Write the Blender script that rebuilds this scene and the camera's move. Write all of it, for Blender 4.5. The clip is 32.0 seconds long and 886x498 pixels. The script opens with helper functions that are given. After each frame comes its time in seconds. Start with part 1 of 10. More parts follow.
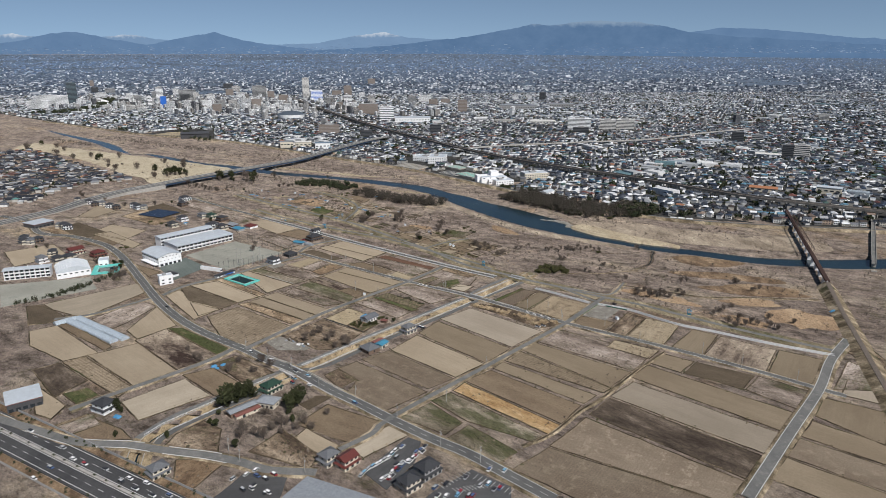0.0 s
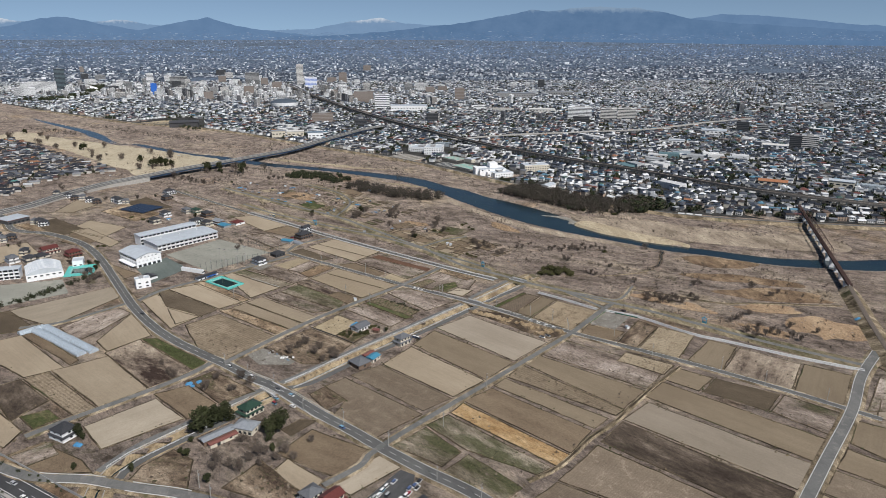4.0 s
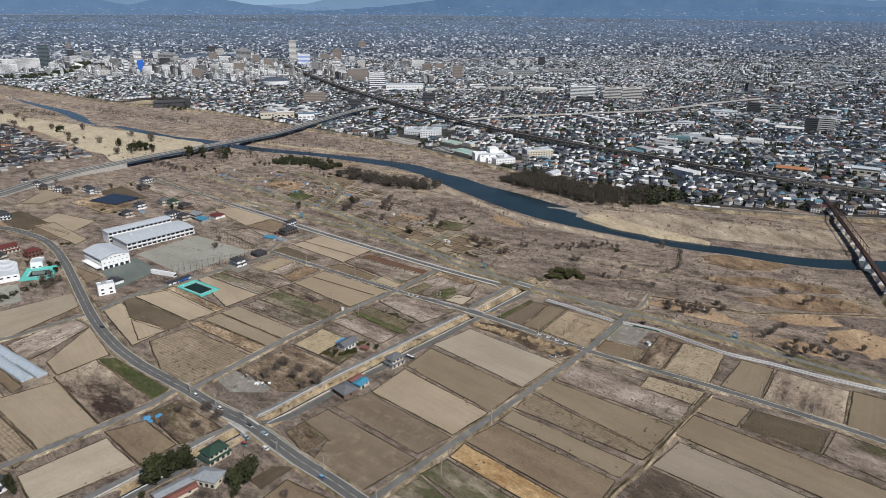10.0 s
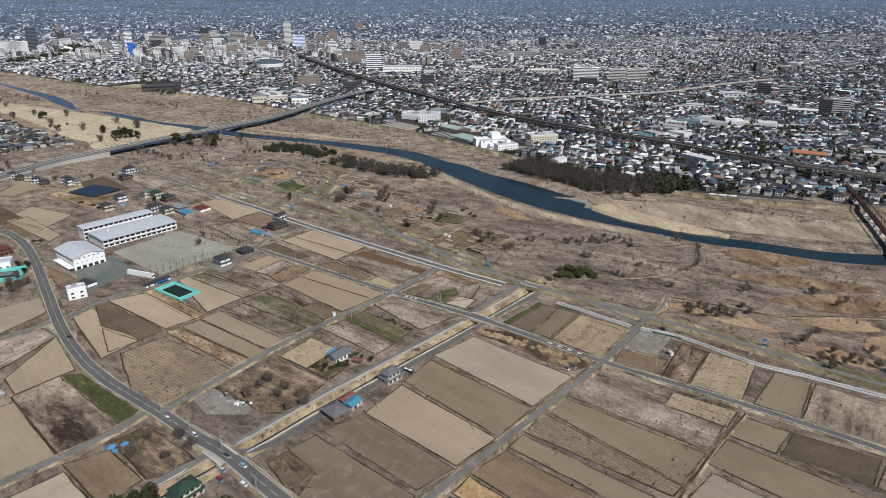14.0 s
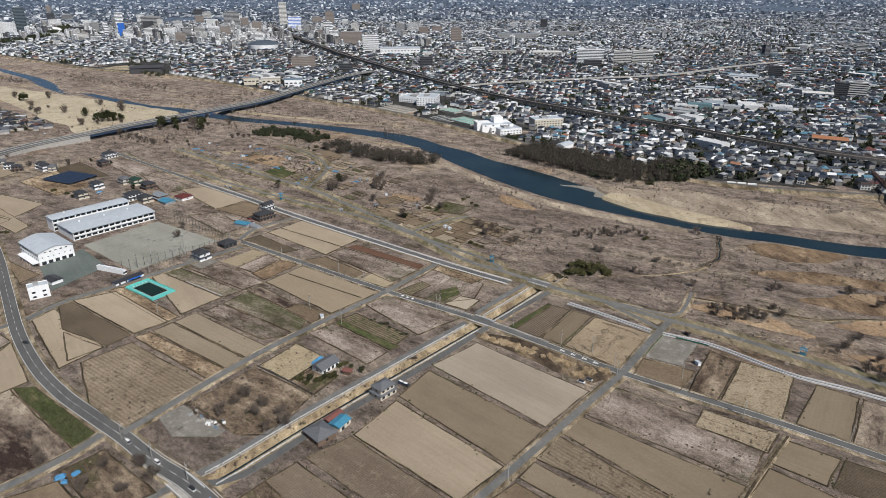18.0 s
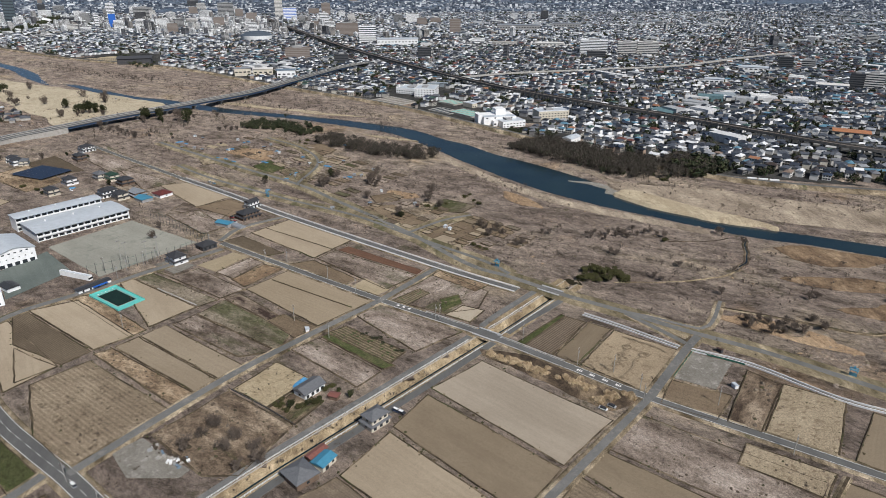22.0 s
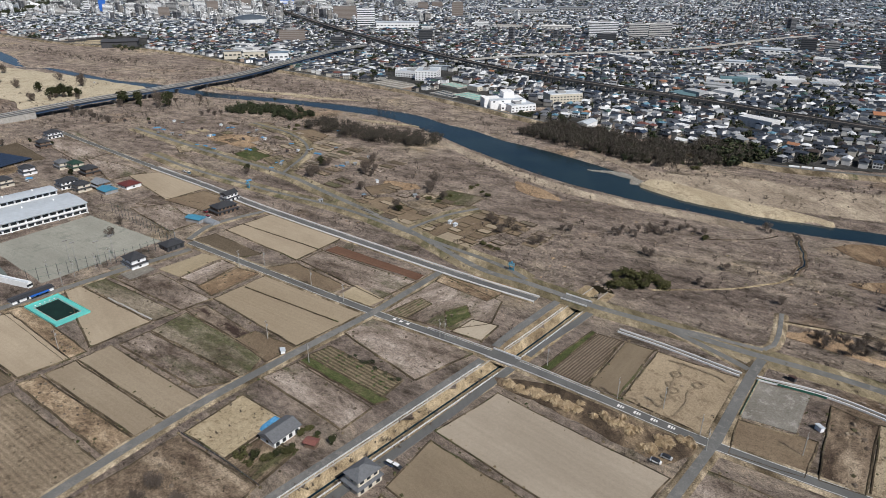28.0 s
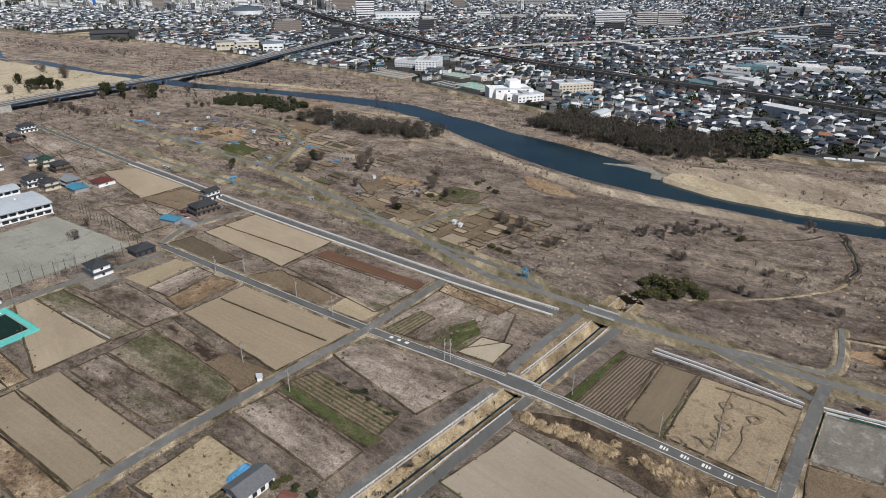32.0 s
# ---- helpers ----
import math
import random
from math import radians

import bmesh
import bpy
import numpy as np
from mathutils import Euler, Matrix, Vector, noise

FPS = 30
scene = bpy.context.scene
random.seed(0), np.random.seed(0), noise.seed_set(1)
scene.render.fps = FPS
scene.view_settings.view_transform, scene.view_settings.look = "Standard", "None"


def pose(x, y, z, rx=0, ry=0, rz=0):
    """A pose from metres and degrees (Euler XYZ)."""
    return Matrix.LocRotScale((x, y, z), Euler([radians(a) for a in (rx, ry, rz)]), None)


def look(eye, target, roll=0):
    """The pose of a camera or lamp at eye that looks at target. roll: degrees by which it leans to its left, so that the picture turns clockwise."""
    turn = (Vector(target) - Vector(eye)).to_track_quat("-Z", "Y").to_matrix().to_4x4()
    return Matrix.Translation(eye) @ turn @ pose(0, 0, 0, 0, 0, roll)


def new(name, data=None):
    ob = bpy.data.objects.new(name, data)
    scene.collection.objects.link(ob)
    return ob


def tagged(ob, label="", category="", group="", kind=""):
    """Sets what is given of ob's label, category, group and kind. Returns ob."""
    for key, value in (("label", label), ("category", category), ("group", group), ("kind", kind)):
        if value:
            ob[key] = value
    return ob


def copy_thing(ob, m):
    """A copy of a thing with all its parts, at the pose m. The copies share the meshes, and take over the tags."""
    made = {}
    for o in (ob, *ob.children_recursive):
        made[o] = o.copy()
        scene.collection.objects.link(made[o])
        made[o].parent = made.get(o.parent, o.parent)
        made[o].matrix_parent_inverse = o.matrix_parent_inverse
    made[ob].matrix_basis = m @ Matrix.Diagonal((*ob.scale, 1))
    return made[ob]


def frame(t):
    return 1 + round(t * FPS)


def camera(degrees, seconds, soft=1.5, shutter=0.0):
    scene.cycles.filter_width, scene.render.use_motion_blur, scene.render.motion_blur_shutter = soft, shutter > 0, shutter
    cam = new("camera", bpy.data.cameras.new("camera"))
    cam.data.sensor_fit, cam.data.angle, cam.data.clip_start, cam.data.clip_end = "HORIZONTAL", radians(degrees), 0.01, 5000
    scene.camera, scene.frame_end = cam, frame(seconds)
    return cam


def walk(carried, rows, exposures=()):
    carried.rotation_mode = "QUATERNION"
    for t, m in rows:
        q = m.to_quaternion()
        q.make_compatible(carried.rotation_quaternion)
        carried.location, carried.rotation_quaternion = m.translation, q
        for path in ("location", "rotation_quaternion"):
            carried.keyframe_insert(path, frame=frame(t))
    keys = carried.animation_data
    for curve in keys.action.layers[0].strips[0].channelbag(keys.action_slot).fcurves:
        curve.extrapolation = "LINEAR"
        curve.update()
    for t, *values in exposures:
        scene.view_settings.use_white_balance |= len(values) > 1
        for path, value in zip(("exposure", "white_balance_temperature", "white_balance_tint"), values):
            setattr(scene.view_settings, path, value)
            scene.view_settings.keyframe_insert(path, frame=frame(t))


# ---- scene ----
cam = camera(68.5, 32.0, soft=0.5)
# seconds, place, tilt, turn, lean
PATH = [
    (0, 0.00, 0.00, 225.01, 73.049, -3.406, -0.069),
    (1, 0.65, 11.14, 224.94, 72.870, -3.459, -0.043),
    (2, 1.30, 22.35, 224.93, 72.585, -3.538, -0.002),
    (3, 1.99, 33.47, 224.93, 72.255, -3.618, 0.040),
    (6, 4.07, 66.72, 224.94, 71.357, -3.822, 0.093),
    (7, 4.73, 77.71, 224.94, 71.037, -3.828, 0.116),
    (8, 5.41, 88.57, 224.99, 70.689, -3.894, 0.166),
    (9, 6.07, 99.52, 225.02, 70.352, -3.945, 0.211),
    (10, 6.64, 110.83, 224.96, 69.999, -3.971, 0.162),
    (11, 7.20, 122.44, 224.69, 69.584, -3.994, 0.094),
    (12, 7.77, 134.24, 224.02, 69.173, -4.018, 0.010),
    (13, 8.38, 146.07, 222.71, 68.842, -4.018, -0.079),
    (14, 9.03, 157.77, 220.46, 68.491, -4.033, -0.122),
    (17, 11.03, 192.63, 212.24, 67.424, -4.113, -0.034),
    (18, 11.65, 204.31, 209.34, 67.191, -4.152, 0.002),
    (19, 12.18, 216.22, 206.24, 67.087, -4.229, 0.057),
    (20, 12.67, 228.05, 202.96, 66.997, -4.271, 0.068),
    (21, 13.17, 239.62, 199.58, 66.854, -4.304, 0.090),
    (22, 13.69, 250.97, 196.12, 66.727, -4.323, 0.087),
    (23, 14.25, 262.26, 192.67, 66.580, -4.303, 0.070),
    (24, 14.79, 273.45, 189.13, 66.431, -4.273, 0.058),
    (25, 15.25, 284.57, 185.36, 66.248, -4.269, 0.021),
    (28, 16.59, 318.45, 173.96, 65.879, -4.205, 0.013),
    (29, 17.06, 329.77, 170.22, 65.703, -4.163, 0.002),
    (30, 17.61, 341.21, 166.56, 65.620, -4.137, -0.056),
    (31, 18.21, 352.71, 162.87, 65.538, -4.107, -0.185),
    (32, 18.84, 364.28, 158.98, 65.461, -4.016, -0.316),
]
walk(cam, [(t, pose(x, y, z, rx, 0, rz) @ pose(0, 0, 0, 0, 0, lean)) for t, x, y, z, rx, rz, lean in PATH])

# ---- light: late-winter noon sun, clear sky ----
SUN_EL, SUN_AZ = radians(47), radians(-60)          # azimuth as the angle of the sun's ground direction from +x
sky = bpy.data.worlds.new("sky")
scene.world = sky
sky.use_nodes = True
sn = sky.node_tree.nodes
st = sn.new("ShaderNodeTexSky")
st.sky_type, st.sun_disc, st.sun_elevation = 'NISHITA', False, SUN_EL
st.sun_rotation = radians(90) - SUN_AZ
st.altitude, st.air_density, st.dust_density, st.ozone_density = 100, 1.0, 0.1, 1.2
sn["Background"].inputs[1].default_value = 0.05
# the low sky is as deep a blue as the clear sky higher up
sky_way = sn.new("ShaderNodeTexCoord")
lift = sn.new("ShaderNodeVectorMath")
lift.operation = 'ADD'
lift.inputs[1].default_value = (0, 0, 0.17)
sky.node_tree.links.new(sky_way.outputs["Generated"], lift.inputs[0])
sky.node_tree.links.new(lift.outputs[0], st.inputs["Vector"])
# and pales towards the horizon
height = sn.new("ShaderNodeSeparateXYZ")
sky.node_tree.links.new(sky_way.outputs["Generated"], height.inputs[0])
pale = sn.new("ShaderNodeMapRange")
pale.inputs["From Max"].default_value, pale.inputs["To Min"].default_value, pale.inputs["To Max"].default_value = 0.4, 1.75, 1.0
sky.node_tree.links.new(height.outputs["Z"], pale.inputs["Value"])
gain = sn.new("ShaderNodeVectorMath")
gain.operation = 'SCALE'
sky.node_tree.links.new(st.outputs[0], gain.inputs[0])
sky.node_tree.links.new(pale.outputs[0], gain.inputs["Scale"])
sky.node_tree.links.new(gain.outputs[0], sn["Background"].inputs[0])
sun = new("sun", bpy.data.lights.new("sun", 'SUN'))
sun.data.energy, sun.data.angle, sun.data.color = 4.6, radians(0.53), (1.0, 0.97, 0.93)
sun.matrix_world = look((math.cos(SUN_AZ) * math.cos(SUN_EL) * 900, math.sin(SUN_AZ) * math.cos(SUN_EL) * 900, math.sin(SUN_EL) * 900), (0, 0, 0))
scene.view_settings.exposure = 0.05

# ---- materials ----
MATS = {}


def node(nt, kind, **inputs):
    n = nt.nodes.new(kind)
    for k, v in inputs.items():
        n.inputs[k.replace("_", " ")].default_value = v
    return n


def mat_base(name, rough=0.9, metal=0.0, spec=0.3):
    m = bpy.data.materials.new(name)
    m.use_nodes = True
    p = m.node_tree.nodes["Principled BSDF"]
    p.inputs["Roughness"].default_value, p.inputs["Metallic"].default_value = rough, metal
    p.inputs["Specular IOR Level"].default_value = spec
    MATS[name] = m
    return m, m.node_tree, p


def ramp(nt, fac, stops, mode='LINEAR'):
    r = nt.nodes.new("ShaderNodeValToRGB")
    r.color_ramp.interpolation = mode
    e = r.color_ramp.elements
    while len(e) < len(stops):
        e.new(0.5)
    for el, (pos, col) in zip(e, stops):
        el.position, el.color = pos, (*col, 1)
    nt.links.new(fac, r.inputs[0])
    return r.outputs[0]


def noise_fac(nt, scale, detail=4, rough=0.6, stretch=None, turn=0.0, offset=True):
    tc = nt.nodes.new("ShaderNodeTexCoord")
    mp = nt.nodes.new("ShaderNodeMapping")
    nt.links.new(tc.outputs["Object"], mp.inputs[0])
    mp.inputs["Rotation"].default_value = (0, 0, radians(turn))
    if stretch:
        turned, mp = mp, nt.nodes.new("ShaderNodeMapping")
        nt.links.new(turned.outputs[0], mp.inputs[0])
        mp.inputs["Scale"].default_value = stretch
    n = node(nt, "ShaderNodeTexNoise", Scale=scale, Detail=detail, Roughness=rough)
    nt.links.new(mp.outputs[0], n.inputs["Vector"])
    return n.outputs["Fac"]


def mix(nt, fac, a, b, mode='MIX'):
    m = nt.nodes.new("ShaderNodeMix")
    m.data_type, m.blend_type = 'RGBA', mode
    for sock, v in ((m.inputs[0], fac), (m.inputs[6], a), (m.inputs[7], b)):
        if isinstance(v, (int, float)):
            sock.default_value = v
        elif isinstance(v, tuple):
            sock.default_value = (*v, 1)
        else:
            nt.links.new(v, sock)
    return m.outputs[2]


def math_node(nt, op, a, b=0.0):
    m = nt.nodes.new("ShaderNodeMath")
    m.operation = op
    for sock, v in ((m.inputs[0], a), (m.inputs[1], b)):
        if isinstance(v, (int, float)):
            sock.default_value = v
        else:
            nt.links.new(v, sock)
    return m.outputs[0]


def bump(nt, p, height, strength=0.4, distance=0.3):
    b = node(nt, "ShaderNodeBump", Strength=strength, Distance=distance)
    nt.links.new(height, b.inputs["Height"])
    nt.links.new(b.outputs[0], p.inputs["Normal"])


ROWS_TURN = 0.0   # each field lies along its own y axis, and its rows run that way


def soil(name, a, b, c=None, patch=0.02, grain=0.35, rows=0.0, row_scale=0.45, contrast=0.16, seed_shift=0.5, row_turn=ROWS_TURN, rough=0.35):
    """Bare or tilled earth: colour a to b over broad patches, spots of c, clods at two sizes, fine straight tillage lines."""
    m, nt, p = mat_base(name, 0.95, 0, 0.12)
    broad = noise_fac(nt, patch, 7, 0.66, (1.0, 0.45, 1.0), row_turn)
    col = ramp(nt, broad, ((0.5 - contrast * 0.75, a), (0.5 + contrast * 0.75, b)))
    if c:
        spots = noise_fac(nt, patch * 3.1, 9, 0.78)
        col = mix(nt, ramp(nt, spots, ((0.53, (0, 0, 0)), (0.60, (1, 1, 1)))), col, c)
    clods = noise_fac(nt, grain * 1.6, 6, 0.78)
    lo, hi = 1 - 0.5 * rough, 1 + 0.45 * rough
    col = mix(nt, 1.0, col, ramp(nt, clods, ((0.36, (lo, lo, lo * 0.98)), (0.64, (hi, hi, hi)))), 'MULTIPLY')
    tufts = noise_fac(nt, grain * 5.0, 3, 0.7)
    lo, hi = 1 - 0.75 * rough, 1 + 0.45 * rough
    col = mix(nt, 1.0, col, ramp(nt, tufts, ((0.36, (lo, lo, lo)), (0.60, (hi, hi, hi)))), 'MULTIPLY')
    lines = noise_fac(nt, 0.55, 3, 0.6, (1.0, 0.008, 1.0), row_turn)
    col = mix(nt, 0.22, col, ramp(nt, lines, ((0.38, (0.80, 0.79, 0.78)), (0.62, (1.13, 1.13, 1.13)))), 'MULTIPLY')
    height = math_node(nt, 'ADD', clods, tufts)
    if rows:
        tc = nt.nodes.new("ShaderNodeTexCoord")
        mp = nt.nodes.new("ShaderNodeMapping")
        mp.inputs["Rotation"].default_value = (0, 0, radians(row_turn))
        nt.links.new(tc.outputs["Object"], mp.inputs[0])
        w = node(nt, "ShaderNodeTexWave", Scale=row_scale, Distortion=0.7, Detail=3.0)
        w.bands_direction = 'X'
        nt.links.new(mp.outputs[0], w.inputs[0])
        col = mix(nt, rows, col, ramp(nt, w.outputs["Fac"], ((0.2, (0.5, 0.5, 0.5)), (0.8, (1.3, 1.3, 1.3)))), 'MULTIPLY')
        height = math_node(nt, 'ADD', height, math_node(nt, 'MULTIPLY', w.outputs["Fac"], rows))
    info = nt.nodes.new("ShaderNodeObjectInfo")
    col = mix(nt, seed_shift, col, ramp(nt, info.outputs["Random"], ((0, (0.7, 0.68, 0.66)), (1, (1.25, 1.25, 1.25)))), 'MULTIPLY')
    nt.links.new(col, p.inputs["Base Color"])
    bump(nt, p, height, 0.6, 0.3 + 0.6 * rough)
    return m


GREENING = (0.074, 0.08, 0.036)


def brush(name, dark, mid, light, green=0.0, patch=0.05, rough=0.5, rows=0.0, green_col=GREENING):
    """Fallow land: dead stalks from dark to pale in long patches, a green flush, matted tussocks."""
    m, nt, p = mat_base(name, 0.95, 0, 0.1)
    broad = noise_fac(nt, patch, 9, 0.7, (1.0, 0.4, 1.0), ROWS_TURN)
    col = ramp(nt, broad, ((0.39, dark), (0.46, tuple(0.4 * u + 0.6 * v for u, v in zip(dark, mid))), (0.52, mid), (0.62, light)))
    if green:
        flush = noise_fac(nt, patch * 0.8, 7, 0.7, (1.0, 0.3, 1.0), ROWS_TURN + 3)
        edge = 0.66 - 0.3 * green
        col = mix(nt, ramp(nt, flush, ((edge, (0, 0, 0)), (edge + 0.10, (0.85, 0.85, 0.85)))), col, green_col)
    mat = noise_fac(nt, 0.4, 8, 0.8, (1.0, 0.6, 1.0), 20)
    lo, hi = 1 - 0.55 * rough, 1 + 0.5 * rough
    col = mix(nt, 1.0, col, ramp(nt, mat, ((0.34, (lo * 0.7, lo * 0.7, lo * 0.7)), (0.46, (0.95, 0.95, 0.95)), (0.66, (hi, hi, hi)))), 'MULTIPLY')
    fine = noise_fac(nt, 1.9, 3, 0.8)
    lo, hi = 1 - 0.8 * rough, 1 + 0.7 * rough
    col = mix(nt, 1.0, col, ramp(nt, fine, ((0.36, (lo, lo, lo)), (0.50, (1.0, 1.0, 1.0)), (0.64, (hi, hi, hi)))), 'MULTIPLY')
    lines = noise_fac(nt, 0.5, 3, 0.6, (1.0, 0.012, 1.0), ROWS_TURN)
    col = mix(nt, 0.25 + rows, col, ramp(nt, lines, ((0.38, (0.7, 0.69, 0.67)), (0.62, (1.2, 1.2, 1.2)))), 'MULTIPLY')
    info = nt.nodes.new("ShaderNodeObjectInfo")
    col = mix(nt, 0.35, col, ramp(nt, info.outputs["Random"], ((0, (0.75, 0.73, 0.71)), (1, (1.22, 1.22, 1.22)))), 'MULTIPLY')
    nt.links.new(col, p.inputs["Base Color"])
    bump(nt, p, math_node(nt, 'ADD', mat, fine), 0.7, 0.5 + 0.6 * rough)
    return m


soil("tan", (0.312, 0.254, 0.186), (0.36, 0.297, 0.22), None, 0.03, 0.5, contrast=0.12, rough=0.16)
soil("tanrow", (0.318, 0.256, 0.182), (0.365, 0.298, 0.215), None, 0.03, 0.5, 0.05, 0.12, rough=0.16)
soil("tanring", (0.28, 0.22, 0.152), (0.345, 0.275, 0.19), (0.21, 0.16, 0.11), 0.05, 0.5, rough=0.3)
soil("tyre_soil", (0.235, 0.184, 0.128), (0.28, 0.222, 0.156), None, 0.1, 0.8, rough=0.5)
soil("pale", (0.33, 0.282, 0.22), (0.388, 0.332, 0.262), None, 0.04, 0.5, contrast=0.12, rough=0.16)
soil("grey", (0.27, 0.228, 0.18), (0.315, 0.268, 0.214), None, 0.03, 0.5, contrast=0.12, rough=0.12)
soil("brown", (0.167, 0.124, 0.0855), (0.221, 0.169, 0.117), None, 0.05, 0.5, rough=0.4)
soil("dark", (0.106, 0.0833, 0.0595), (0.149, 0.117, 0.0833), None, 0.05, 0.5, 0.3, 0.30, rough=0.4)
soil("ridged", (0.13, 0.10, 0.074), (0.175, 0.138, 0.104), None, 0.05, 0.6, 0.75, 0.22, rough=0.35)
soil("furrow", (0.184, 0.143, 0.106), (0.235, 0.189, 0.143), (0.276, 0.225, 0.17), 0.04, 0.6, 0.16, 0.28, rough=0.3)
soil("stripe", (0.22, 0.172, 0.122), (0.31, 0.25, 0.18), (0.15, 0.115, 0.08), 0.06, 0.7, 0.26, 0.14, rough=0.5)
brush("weed", (0.10, 0.076, 0.06), (0.28, 0.228, 0.19), (0.43, 0.363, 0.312), 0.45, 0.045, 0.65)
brush("scrub", (0.075, 0.054, 0.04), (0.206, 0.156, 0.112), (0.375, 0.3, 0.222), 0.35, 0.06, 0.7)
brush("olive", (0.092, 0.078, 0.053), (0.218, 0.184, 0.138), (0.345, 0.29, 0.23), 0.62, 0.045, 0.6)
brush("green", (0.055, 0.068, 0.025), (0.085, 0.098, 0.04), (0.17, 0.15, 0.085), 0.6, 0.09, 0.5)
brush("straw", (0.29, 0.175, 0.08), (0.40, 0.27, 0.14), (0.50, 0.36, 0.21), 0.0, 0.08, 0.45)
brush("straw2", (0.114, 0.078, 0.052), (0.306, 0.226, 0.15), (0.516, 0.408, 0.288), 0.2, 0.06, 0.65)
brush("burnt", (0.05, 0.034, 0.028), (0.29, 0.232, 0.18), (0.47, 0.395, 0.305), 0.0, 0.04, 0.5)
brush("burnt2", (0.05, 0.038, 0.03), (0.10, 0.078, 0.06), (0.21, 0.168, 0.132), 0.15, 0.04, 0.45, 0.2)
soil("yellow", (0.365, 0.30, 0.205), (0.43, 0.358, 0.25), None, 0.05, 0.6, rough=0.3)
soil("paleyellow", (0.279, 0.225, 0.155), (0.378, 0.31, 0.221), (0.198, 0.151, 0.104), 0.07, 0.6, rough=0.6)
brush("burnt_dark", (0.042, 0.032, 0.024), (0.095, 0.07, 0.05), (0.24, 0.18, 0.12), 0.15, 0.06, 0.55)
brush("orange_grass", (0.25, 0.172, 0.112), (0.35, 0.245, 0.155), (0.43, 0.315, 0.205), 0.0, 0.03, 0.65)
brush("rust", (0.12, 0.082, 0.055), (0.222, 0.154, 0.098), (0.342, 0.252, 0.166), 0.15, 0.06, 0.55)
soil("red", (0.125, 0.068, 0.046), (0.17, 0.098, 0.068), None, 0.05, 0.6, rough=0.3)
soil("veg", (0.15, 0.12, 0.08), (0.235, 0.19, 0.13), (0.05, 0.085, 0.024), 0.12, 0.6, 0.7, 0.16, rough=0.6)
brush("garden", (0.078, 0.055, 0.04), (0.18, 0.136, 0.098), (0.324, 0.254, 0.182), 0.42, 0.10, 0.65)
soil("yard", (0.32, 0.258, 0.168), (0.40, 0.328, 0.225), (0.22, 0.172, 0.11), 0.12, 0.6, rough=0.4)
soil("gravel", (0.185, 0.17, 0.148), (0.255, 0.24, 0.212), (0.33, 0.31, 0.285), 0.07, 0.9, rough=0.4)
soil("schoolyard", (0.265, 0.262, 0.23), (0.325, 0.32, 0.28), (0.235, 0.24, 0.21), 0.03, 0.4, rough=0.15)
soil("court", (0.125, 0.15, 0.142), (0.165, 0.19, 0.178), None, 0.04, 0.5, rough=0.2)
soil("sand", (0.42, 0.36, 0.262), (0.52, 0.452, 0.338), (0.33, 0.275, 0.195), 0.02, 0.4, rough=0.4)
brush("bank_straw", (0.194, 0.155, 0.117), (0.328, 0.269, 0.208), (0.468, 0.392, 0.293), 0.0, 0.03, 0.5)
soil("river_sand", (0.36, 0.295, 0.205), (0.46, 0.385, 0.275), (0.27, 0.215, 0.15), 0.04, 0.5, rough=0.5)
soil("clay", (0.201, 0.158, 0.111), (0.239, 0.192, 0.137), None, 0.03, 0.5, contrast=0.12, rough=0.16)
brush("dike_grass", (0.121, 0.101, 0.061), (0.243, 0.2, 0.13), (0.405, 0.335, 0.23), 0.42, 0.045, 0.55, 0.0, (0.085, 0.086, 0.042))
brush("verge", (0.106, 0.083, 0.053), (0.269, 0.215, 0.147), (0.481, 0.398, 0.285), 0.30, 0.07, 0.65)
brush("bank", (0.045, 0.036, 0.025), (0.105, 0.082, 0.056), (0.24, 0.19, 0.132), 0.35, 0.09, 0.6)
brush("canal_grass", (0.187, 0.138, 0.088), (0.33, 0.259, 0.165), (0.462, 0.369, 0.248), 0.1, 0.12, 0.5)
soil("reed", (0.38, 0.285, 0.175), (0.50, 0.39, 0.255), (0.22, 0.155, 0.095), 0.25, 0.8, rough=0.9)
soil("asphalt", (0.113, 0.113, 0.113), (0.144, 0.144, 0.142), None, 0.05, 1.0, seed_shift=0.15, rough=0.12)
soil("lane_asphalt", (0.142, 0.142, 0.14), (0.19, 0.188, 0.182), (0.225, 0.217, 0.204), 0.05, 1.0, seed_shift=0.15, rough=0.2)
soil("new_asphalt", (0.058, 0.058, 0.062), (0.08, 0.08, 0.083), None, 0.05, 1.0, seed_shift=0.1, rough=0.12)
soil("lot", (0.07, 0.07, 0.073), (0.10, 0.10, 0.102), None, 0.05, 1.0, seed_shift=0.1, rough=0.15)
soil("town_ground", (0.034, 0.035, 0.036), (0.08, 0.078, 0.075), (0.025, 0.027, 0.02), 0.03, 0.25, rough=0.7)


